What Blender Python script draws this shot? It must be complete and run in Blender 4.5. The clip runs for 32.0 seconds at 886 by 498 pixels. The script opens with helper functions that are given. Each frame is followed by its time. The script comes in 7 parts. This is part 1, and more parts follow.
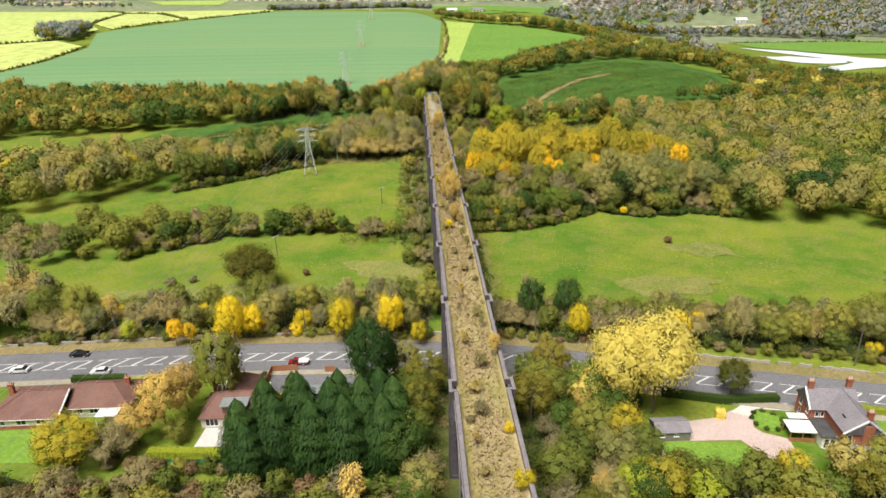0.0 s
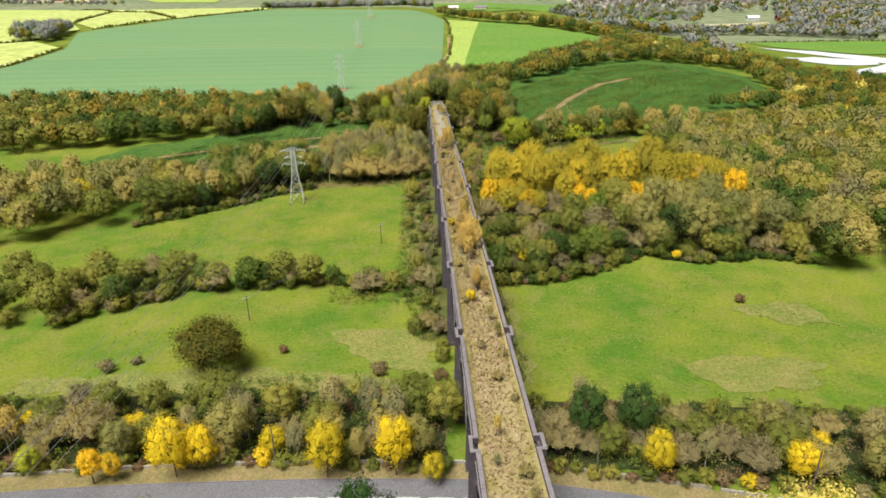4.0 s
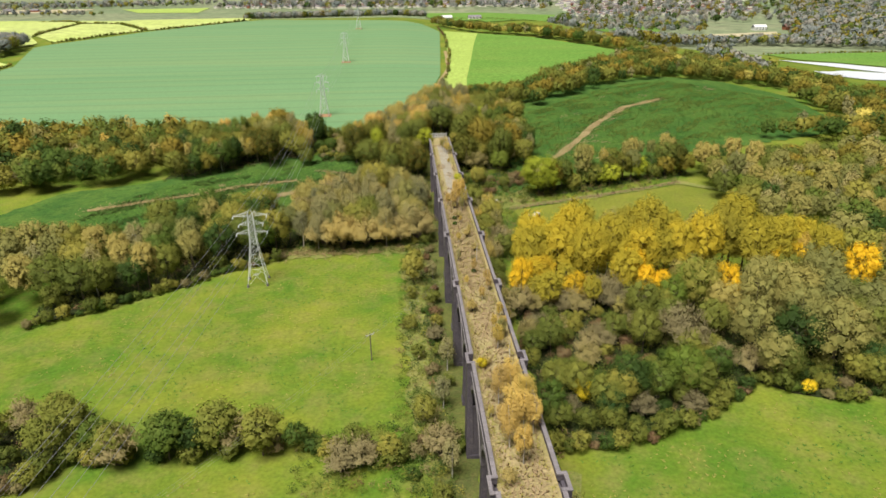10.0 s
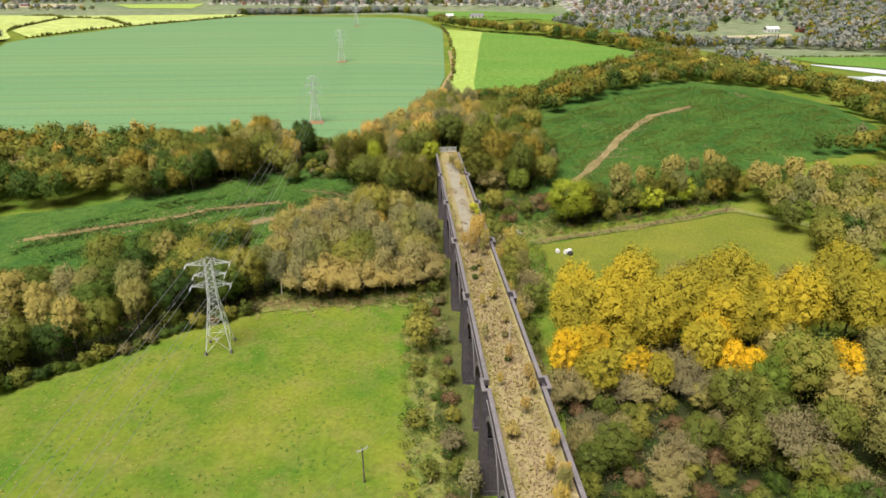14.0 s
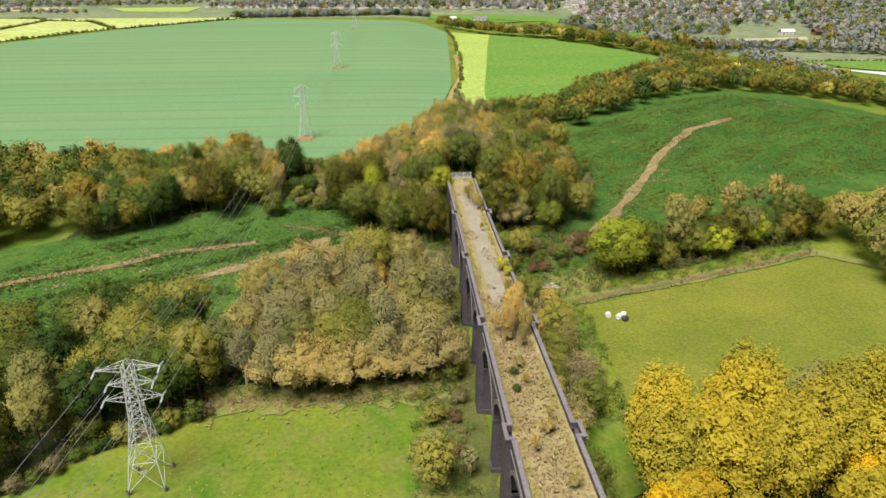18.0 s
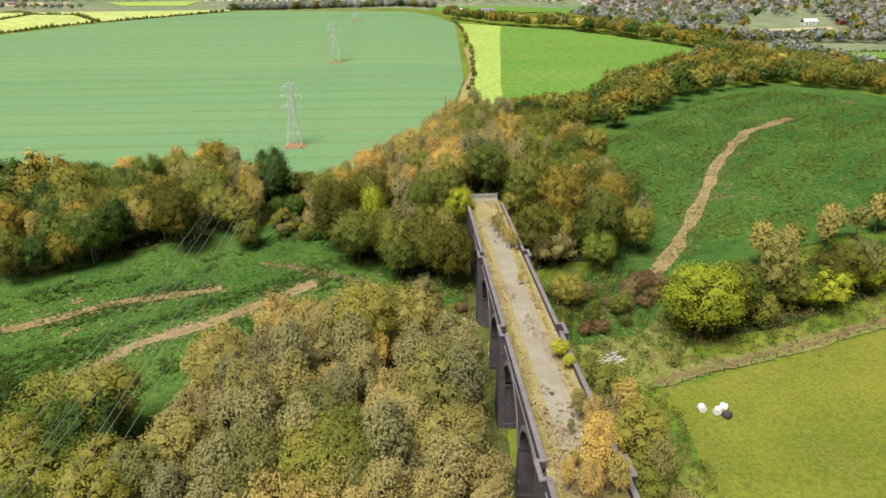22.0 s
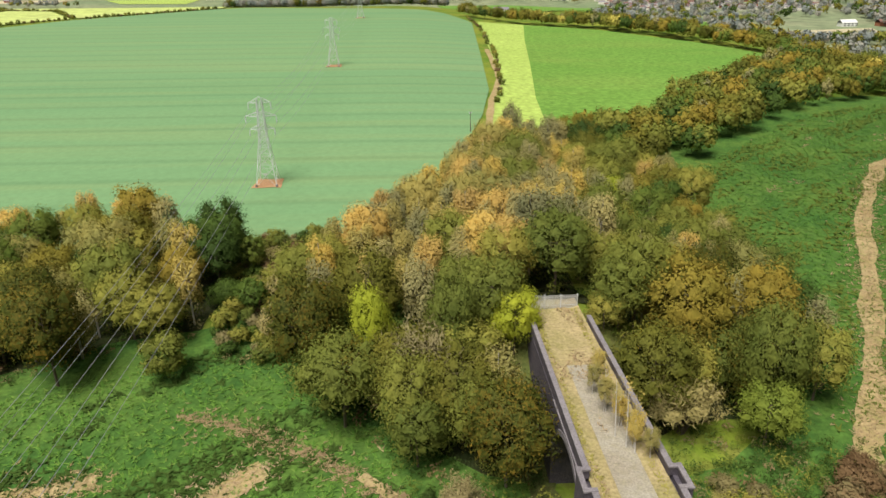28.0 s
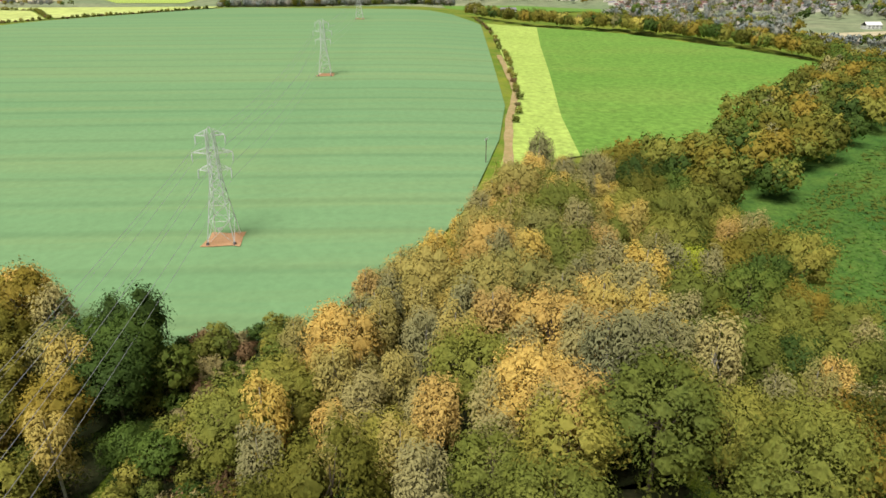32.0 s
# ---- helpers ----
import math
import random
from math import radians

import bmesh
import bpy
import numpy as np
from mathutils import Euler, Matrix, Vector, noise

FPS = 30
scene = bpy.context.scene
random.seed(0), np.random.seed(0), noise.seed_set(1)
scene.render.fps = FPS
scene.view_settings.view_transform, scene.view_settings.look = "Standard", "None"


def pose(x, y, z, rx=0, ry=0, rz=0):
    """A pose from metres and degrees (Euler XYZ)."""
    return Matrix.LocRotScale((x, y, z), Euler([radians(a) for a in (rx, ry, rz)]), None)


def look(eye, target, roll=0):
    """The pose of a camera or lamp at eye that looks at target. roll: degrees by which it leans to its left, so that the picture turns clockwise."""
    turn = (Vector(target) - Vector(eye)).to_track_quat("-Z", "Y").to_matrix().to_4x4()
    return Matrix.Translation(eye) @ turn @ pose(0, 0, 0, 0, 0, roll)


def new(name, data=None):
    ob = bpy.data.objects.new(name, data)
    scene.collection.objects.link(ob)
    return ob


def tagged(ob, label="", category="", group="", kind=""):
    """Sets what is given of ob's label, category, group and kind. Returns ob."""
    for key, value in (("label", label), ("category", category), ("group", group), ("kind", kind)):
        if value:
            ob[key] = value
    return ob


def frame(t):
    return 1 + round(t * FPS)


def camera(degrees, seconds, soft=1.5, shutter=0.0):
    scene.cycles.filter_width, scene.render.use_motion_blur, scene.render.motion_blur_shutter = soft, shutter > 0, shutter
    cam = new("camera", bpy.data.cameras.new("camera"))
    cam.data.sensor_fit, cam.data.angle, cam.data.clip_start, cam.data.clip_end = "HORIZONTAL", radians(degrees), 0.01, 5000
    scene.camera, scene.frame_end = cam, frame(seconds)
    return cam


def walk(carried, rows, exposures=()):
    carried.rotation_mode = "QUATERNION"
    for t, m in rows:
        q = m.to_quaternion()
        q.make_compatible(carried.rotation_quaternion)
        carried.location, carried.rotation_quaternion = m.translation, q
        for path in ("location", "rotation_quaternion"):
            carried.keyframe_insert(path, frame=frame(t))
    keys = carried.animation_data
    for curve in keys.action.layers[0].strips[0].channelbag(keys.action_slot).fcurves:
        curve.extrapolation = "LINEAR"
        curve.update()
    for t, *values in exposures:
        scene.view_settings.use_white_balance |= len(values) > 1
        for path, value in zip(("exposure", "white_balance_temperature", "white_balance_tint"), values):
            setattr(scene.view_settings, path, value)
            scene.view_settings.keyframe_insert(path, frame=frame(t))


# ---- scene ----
cam = camera(69.0, 32.0, 1.6)
PATH = [
    (0, (-9.845, -0.417, 84.439), (-9.778, 1.439, 83.697), -1.0),
    (0.5, (-10.052, 5.826, 84.435), (-9.986, 7.682, 83.693), -1.0),
    (1, (-10.356, 12.091, 84.474), (-10.29, 13.947, 83.73), -1.1),
    (1.5, (-10.729, 18.349, 84.551), (-10.664, 20.204, 83.805), -1.0),
    (2, (-11.171, 24.614, 84.578), (-11.103, 26.468, 83.832), -1.0),
    (2.5, (-11.55, 30.882, 84.488), (-11.481, 32.736, 83.741), -0.9),
    (3, (-11.811, 37.539, 84.418), (-11.742, 39.393, 83.669), -0.9),
    (3.5, (-11.938, 44.247, 84.309), (-11.87, 46.1, 83.56), -1.0),
    (5.5, (-13.117, 69.672, 83.452), (-13.048, 71.526, 82.707), -1.1),
    (6, (-13.559, 76.073, 83.496), (-13.473, 77.928, 82.753), -1.1),
    (6.5, (-13.991, 82.501, 83.591), (-13.903, 84.356, 82.849), -1.1),
    (7, (-14.284, 88.966, 83.717), (-14.195, 90.822, 82.977), -1.1),
    (7.5, (-14.446, 95.392, 83.792), (-14.355, 97.249, 83.053), -1.1),
    (8, (-14.574, 101.674, 83.805), (-14.483, 103.532, 83.069), -1.1),
    (8.5, (-14.673, 107.907, 83.832), (-14.581, 109.766, 83.099), -1.1),
    (9, (-14.694, 114.024, 83.837), (-14.602, 115.884, 83.107), -1.1),
    (9.5, (-14.81, 120.457, 83.72), (-14.717, 122.317, 82.991), -1.1),
    (10, (-14.991, 126.906, 83.61), (-14.897, 128.767, 82.884), -1.2),
    (10.5, (-15.263, 133.349, 83.462), (-15.168, 135.21, 82.737), -1.2),
    (11, (-15.446, 139.573, 83.23), (-15.351, 141.435, 82.507), -1.2),
    (11.5, (-15.678, 145.399, 82.882), (-15.581, 147.262, 82.161), -1.2),
    (12, (-15.865, 150.998, 82.426), (-15.767, 152.86, 81.704), -1.0),
    (12.5, (-16.201, 156.592, 81.834), (-16.103, 158.454, 81.11), -1.0),
    (13, (-16.452, 162.541, 81.283), (-16.353, 164.403, 80.558), -0.9),
    (13.5, (-16.751, 168.826, 80.796), (-16.649, 170.687, 80.069), -0.8),
    (14, (-16.913, 175.323, 80.409), (-16.81, 177.183, 79.681), -0.6),
    (14.5, (-16.984, 181.713, 80.12), (-16.88, 183.573, 79.392), -0.6),
    (16.5, (-17.178, 207.235, 78.702), (-17.076, 209.098, 77.98), -0.6),
    (17, (-17.64, 213.401, 78.253), (-17.537, 215.264, 77.533), -0.6),
    (17.5, (-17.942, 219.384, 77.831), (-17.838, 221.247, 77.111), -0.6),
    (18, (-18.169, 225.278, 77.396), (-18.068, 227.141, 76.678), -0.7),
    (18.5, (-18.352, 231.166, 76.953), (-18.253, 233.03, 76.234), -0.8),
    (19, (-18.467, 237.183, 76.565), (-18.37, 239.046, 75.844), -0.8),
    (19.5, (-18.472, 243.289, 76.165), (-18.378, 245.153, 75.444), -0.9),
    (20, (-18.487, 249.425, 75.689), (-18.394, 251.288, 74.968), -1.1),
    (20.5, (-18.649, 255.501, 75.038), (-18.558, 257.363, 74.314), -1.0),
    (21, (-18.773, 261.695, 74.325), (-18.684, 263.556, 73.599), -1.1),
    (21.5, (-18.883, 268.019, 73.563), (-18.796, 269.879, 72.833), -1.1),
    (22, (-19.132, 274.289, 72.751), (-19.047, 276.147, 72.017), -1.1),
    (22.5, (-19.467, 280.675, 71.98), (-19.383, 282.532, 71.244), -1.2),
    (23, (-19.792, 287.117, 71.294), (-19.711, 288.973, 70.555), -1.2),
    (23.5, (-19.955, 293.465, 70.776), (-19.877, 295.323, 70.038), -1.1),
    (24, (-20.243, 299.902, 70.333), (-20.167, 301.759, 69.595), -1.2),
    (24.5, (-20.478, 306.199, 69.911), (-20.405, 308.057, 69.173), -1.2),
    (25, (-20.716, 312.509, 69.593), (-20.645, 314.367, 68.855), -1.2),
    (25.5, (-20.958, 318.918, 69.322), (-20.888, 320.775, 68.583), -1.1),
    (27.5, (-21.59, 343.788, 67.776), (-21.525, 345.648, 67.043), -1.2),
    (28, (-21.618, 349.981, 67.638), (-21.552, 351.841, 66.907), -0.9),
    (28.5, (-21.652, 356.205, 67.605), (-21.585, 358.066, 66.875), -0.6),
    (29, (-21.689, 362.543, 67.551), (-21.623, 364.404, 66.821), -0.7),
    (29.5, (-21.757, 368.909, 67.489), (-21.692, 370.771, 66.761), -0.4),
    (30, (-21.827, 375.289, 67.485), (-21.763, 377.151, 66.757), -0.3),
    (32, (-21.32, 399.659, 67.245), (-21.263, 401.52, 66.514), -0.7),
]
walk(cam, [(t, look(eye, target, roll)) for t, eye, target, roll in PATH], [(0, 0.2), (6, 0.12), (14, 0.09), (24, 0.07), (32, 0.03)])

# ---- world and light ----
world = bpy.data.worlds.new("overcast_sky")
scene.world = world
world.use_nodes = True
wn, wl = world.node_tree.nodes, world.node_tree.links
sky = wn.new("ShaderNodeTexSky")
sky.sky_type, sky.sun_disc = "NISHITA", False
sky.sun_elevation, sky.sun_rotation = radians(64), radians(215)
sky.air_density, sky.dust_density, sky.ozone_density = 1.0, 4.0, 1.0
soft = wn.new("ShaderNodeHueSaturation")
soft.inputs["Saturation"].default_value = 0.42
wl.new(sky.outputs["Color"], soft.inputs["Color"])
wl.new(soft.outputs["Color"], wn["Background"].inputs["Color"])
wn["Background"].inputs["Strength"].default_value = 0.022
sun = new("sun", bpy.data.lights.new("sun", "SUN"))
sun.data.energy, sun.data.angle, sun.data.color = 5.0, radians(34), (1.0, 0.955, 0.89)
sun.matrix_world = look((0, 0, 0), (math.sin(radians(35)) * math.cos(radians(64)), math.cos(radians(35)) * math.cos(radians(64)), -math.sin(radians(64))))


# ---- materials ----
def rgb(c):
    return (c[0], c[1], c[2], 1.0)


def ground_mat(name, a, b, c, big=0.02, small=0.6, rough=0.9, bump=0.15, stretch=(1, 1, 1), fine=6.0, mottle=0.5, lines=None, grain=0.28):
    """Three colours mixed by noise at three real-world scales."""
    m = bpy.data.materials.new(name)
    m.use_nodes = True
    n, l = m.node_tree.nodes, m.node_tree.links
    p = n["Principled BSDF"]
    p.inputs["Roughness"].default_value = rough
    p.inputs["Specular IOR Level"].default_value = 0.2
    co = n.new("ShaderNodeTexCoord")
    mp = n.new("ShaderNodeMapping")
    mp.inputs["Scale"].default_value = stretch
    l.new(co.outputs["Object"], mp.inputs["Vector"])

    def noise_node(scale, detail, src):
        t = n.new("ShaderNodeTexNoise")
        t.inputs["Scale"].default_value, t.inputs["Detail"].default_value, t.inputs["Roughness"].default_value = scale, detail, 0.62
        l.new(src, t.inputs["Vector"])
        return t

    def ramp(src, lo, hi):
        r = n.new("ShaderNodeMapRange")
        r.inputs["From Min"].default_value, r.inputs["From Max"].default_value = lo, hi
        l.new(src, r.inputs["Value"])
        return r.outputs["Result"]

    def mix(fac, x, y):
        k = n.new("ShaderNodeMix")
        k.data_type = "RGBA"
        l.new(fac, k.inputs["Factor"])
        for v, s in ((x, k.inputs["A"]), (y, k.inputs["B"])):
            if isinstance(v, tuple):
                s.default_value = rgb(v)
            else:
                l.new(v, s)
        return k.outputs["Result"]

    t1, t2, t3 = noise_node(big, 5, mp.outputs["Vector"]), noise_node(small, 5, mp.outputs["Vector"]), noise_node(fine, 3, co.outputs["Object"])
    col = mix(ramp(t1.outputs["Fac"], 0.36, 0.64), a, b)
    part_c = n.new("ShaderNodeMath")
    part_c.operation = "MULTIPLY"
    part_c.inputs[1].default_value = mottle
    l.new(ramp(t2.outputs["Fac"], 0.45, 0.75), part_c.inputs[0])
    col = mix(part_c.outputs["Value"], col, c)
    if lines:
        # drill rows and wheel marks of a sown field
        w = n.new("ShaderNodeTexWave")
        w.bands_direction, w.wave_profile = "Y", "SIN"
        w.inputs["Scale"].default_value = 0.314 / lines[0]
        w.inputs["Distortion"].default_value, w.inputs["Detail"].default_value, w.inputs["Detail Scale"].default_value = 2.2, 3.0, 0.25
        wm = n.new("ShaderNodeMapping")
        wm.inputs["Scale"].default_value = (0.25, 1, 1)
        wm.inputs["Rotation"].default_value = (0, 0, radians(2))
        l.new(co.outputs["Object"], wm.inputs["Vector"])
        l.new(wm.outputs["Vector"], w.inputs["Vector"])
        wk = n.new("ShaderNodeMath")
        wk.operation = "MULTIPLY"
        wk.inputs[1].default_value = lines[1]
        l.new(ramp(w.outputs["Fac"], 0.86, 1.0), wk.inputs[0])
        col = mix(wk.outputs["Value"], col, tuple(q * 0.5 for q in a))
    v = n.new("ShaderNodeHueSaturation")
    l.new(col, v.inputs["Color"])
    val = n.new("ShaderNodeMapRange")
    val.inputs["From Min"].default_value, val.inputs["From Max"].default_value = 0.3, 0.7
    val.inputs["To Min"].default_value, val.inputs["To Max"].default_value = 1 - grain, 1 + grain
    l.new(t3.outputs["Fac"], val.inputs["Value"])
    l.new(val.outputs["Result"], v.inputs["Value"])
    l.new(v.outputs["Color"], p.inputs["Base Color"])
    if bump:
        b_ = n.new("ShaderNodeBump")
        b_.inputs["Strength"].default_value, b_.inputs["Distance"].default_value = bump, 0.4
        l.new(t2.outputs["Fac"], b_.inputs["Height"])
        l.new(b_.outputs["Normal"], p.inputs["Normal"])
    return m


def leaf_mat(name, colours, tint=0.86, glow=0.12):
    """Each leaf takes a colour of its own, and each tree leans to one end of the range."""
    m = bpy.data.materials.new(name)
    m.use_nodes = True
    n, l = m.node_tree.nodes, m.node_tree.links
    p = n["Principled BSDF"]
    p.inputs["Roughness"].default_value = 0.65
    p.inputs["Specular IOR Level"].default_value = 0.08
    geo, info = n.new("ShaderNodeNewGeometry"), n.new("ShaderNodeObjectInfo")
    a = n.new("ShaderNodeMath")
    a.operation = "MULTIPLY"
    a.inputs[1].default_value = 1 - tint
    l.new(geo.outputs["Random Per Island"], a.inputs[0])
    tone = n.new("ShaderNodeAttribute")
    tone.attribute_name = "tone"
    both = n.new("ShaderNodeMath")
    both.operation = "ADD"
    l.new(info.outputs["Random"], both.inputs[0])
    l.new(tone.outputs["Fac"], both.inputs[1])
    frac = n.new("ShaderNodeMath")
    frac.operation = "FRACT"
    l.new(both.outputs["Value"], frac.inputs[0])
    b = n.new("ShaderNodeMath")
    b.operation = "MULTIPLY_ADD"
    b.inputs[1].default_value = tint
    l.new(frac.outputs["Value"], b.inputs[0])
    lobe = n.new("ShaderNodeAttribute")
    lobe.attribute_name = "lobe"
    plus = n.new("ShaderNodeMath")
    plus.operation = "ADD"
    l.new(a.outputs["Value"], plus.inputs[0])
    l.new(lobe.outputs["Fac"], plus.inputs[1])
    l.new(plus.outputs["Value"], b.inputs[2])
    r = n.new("ShaderNodeValToRGB")
    while len(r.color_ramp.elements) < len(colours):
        r.color_ramp.elements.new(0.5)
    for i, c in enumerate(colours):
        r.color_ramp.elements[i].position = i / (len(colours) - 1)
        r.color_ramp.elements[i].color = rgb((c[0] * 1.22, c[1] * 1.18, c[2] * 1.35))
    l.new(b.outputs["Value"], r.inputs["Fac"])
    l.new(r.outputs["Color"], p.inputs["Base Color"])
    tr = n.new("ShaderNodeBsdfTranslucent")
    l.new(r.outputs["Color"], tr.inputs["Color"])
    mx = n.new("ShaderNodeMixShader")
    mx.inputs["Fac"].default_value = glow
    l.new(p.outputs["BSDF"], mx.inputs[1])
    l.new(tr.outputs["BSDF"], mx.inputs[2])
    l.new(mx.outputs["Shader"], n["Material Output"].inputs["Surface"])
    return m


def metal_mat(name, c, rough=0.5, metallic=0.8):
    m = ground_mat(name, c, tuple(v * 0.8 for v in c), tuple(v * 0.6 for v in c), 0.5, 3.0, rough, 0.0)
    m.node_tree.nodes["Principled BSDF"].inputs["Metallic"].default_value = metallic
    return m


M = {}
M["meadow"] = ground_mat("meadow_grass", (0.088, 0.182, 0.015), (0.215, 0.25, 0.027), (0.25, 0.225, 0.065), 0.034, 0.16, fine=1.1, mottle=0.6, grain=0.2)
M["rough"] = ground_mat("rough_grass", (0.25, 0.25, 0.07), (0.16, 0.215, 0.04), (0.34, 0.27, 0.12), 0.12, 0.8, fine=1.5, bump=0.4)
M["crop"] = ground_mat("young_crop", (0.155, 0.298, 0.135), (0.18, 0.318, 0.145), (0.255, 0.318, 0.13), 0.012, 0.05, stretch=(0.07, 1.8, 1), fine=0.5, bump=0.0, mottle=0.55, lines=(19.0, 0.22), grain=0.07)
M["lime_crop"] = ground_mat("bright_pasture", (0.35, 0.47, 0.10), (0.39, 0.51, 0.115), (0.32, 0.44, 0.10), 0.02, 0.1, fine=0.4, bump=0.0)
M["green_crop"] = ground_mat("green_pasture", (0.13, 0.27, 0.042), (0.155, 0.295, 0.05), (0.21, 0.295, 0.06), 0.012, 0.03, stretch=(0.4, 1, 1), fine=0.4, bump=0.0)
# grass colour lightened here for the haze over the far hill
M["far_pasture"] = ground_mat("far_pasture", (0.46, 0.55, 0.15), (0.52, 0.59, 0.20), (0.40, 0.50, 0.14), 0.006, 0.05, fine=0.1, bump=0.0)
M["olive"] = ground_mat("olive_meadow", (0.145, 0.185, 0.022), (0.225, 0.235, 0.032), (0.20, 0.19, 0.045), 0.03, 0.2, fine=1.5)
M["reed"] = ground_mat("rank_wet_grass", (0.05, 0.13, 0.022), (0.10, 0.18, 0.03), (0.024, 0.075, 0.014), 0.05, 0.35, fine=1.2, bump=0.9, mottle=0.8)
M["sand"] = ground_mat("dead_grass_track", (0.36, 0.26, 0.12), (0.43, 0.33, 0.17), (0.22, 0.23, 0.07), 0.1, 0.5, fine=2.0, mottle=0.8)
# leaf litter, its colour deepened to add shade between the trees
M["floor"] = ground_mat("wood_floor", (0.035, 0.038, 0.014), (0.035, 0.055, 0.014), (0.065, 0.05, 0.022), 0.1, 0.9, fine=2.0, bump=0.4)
M["brambles"] = ground_mat("bramble_ground", (0.075, 0.095, 0.025), (0.13, 0.15, 0.035), (0.17, 0.125, 0.05), 0.12, 0.8, fine=2.0, bump=0.5)
M["asphalt"] = ground_mat("asphalt", (0.16, 0.16, 0.17), (0.19, 0.19, 0.2), (0.13, 0.13, 0.13), 0.08, 1.2, fine=3.0, bump=0.0, mottle=0.4)
M["paint"] = ground_mat("road_paint", (0.72, 0.72, 0.70), (0.65, 0.65, 0.63), (0.5, 0.5, 0.5), 0.5, 2.0, bump=0.0)
M["brick"] = ground_mat("blue_engineering_brick", (0.085, 0.075, 0.092), (0.12, 0.105, 0.12), (0.20, 0.17, 0.165), 0.25, 1.5, fine=7.0, bump=0.2, rough=0.8)
M["coping"] = ground_mat("coping_brick", (0.21, 0.19, 0.205), (0.27, 0.245, 0.255), (0.16, 0.15, 0.13), 0.3, 1.5, fine=5.0, bump=0.1, rough=0.8)
M["deck"] = ground_mat("dead_grass_on_ballast", (0.40, 0.315, 0.165), (0.28, 0.25, 0.095), (0.47, 0.37, 0.215), 0.10, 0.7, fine=2.2, bump=0.6)
M["ballast"] = ground_mat("bare_ballast", (0.33, 0.29, 0.22), (0.38, 0.35, 0.28), (0.27, 0.25, 0.13), 0.2, 1.0, fine=4.0, bump=0.4)
M["steel"] = metal_mat("galvanised_steel", (0.78, 0.80, 0.82), 0.5, 0.15)
M["bark"] = ground_mat("bark", (0.12, 0.095, 0.07), (0.17, 0.14, 0.11), (0.09, 0.08, 0.05), 0.8, 5.0, fine=15)
M["birch_bark"] = ground_mat("birch_bark", (0.55, 0.52, 0.46), (0.42, 0.39, 0.34), (0.12, 0.11, 0.10), 0.8, 4.0, fine=12)
M["wire"] = metal_mat("aluminium_wire", (0.55, 0.56, 0.58), 0.45, 0.6)
M["glass_ins"] = ground_mat("pale_insulator", (0.75, 0.78, 0.80), (0.68, 0.72, 0.75), (0.6, 0.6, 0.6), 1, 4, rough=0.25, bump=0)
M["wood_pole"] = ground_mat("weathered_pole", (0.14, 0.12, 0.10), (0.19, 0.17, 0.14), (0.10, 0.09, 0.08), 0.8, 4.0)
M["straw"] = ground_mat("straw_verge", (0.30, 0.23, 0.11), (0.22, 0.19, 0.075), (0.16, 0.17, 0.05), 0.1, 0.6, fine=2.0, bump=0.4)
M["soil"] = ground_mat("bare_soil", (0.42, 0.23, 0.12), (0.50, 0.30, 0.17), (0.30, 0.25, 0.1), 0.2, 1.0)
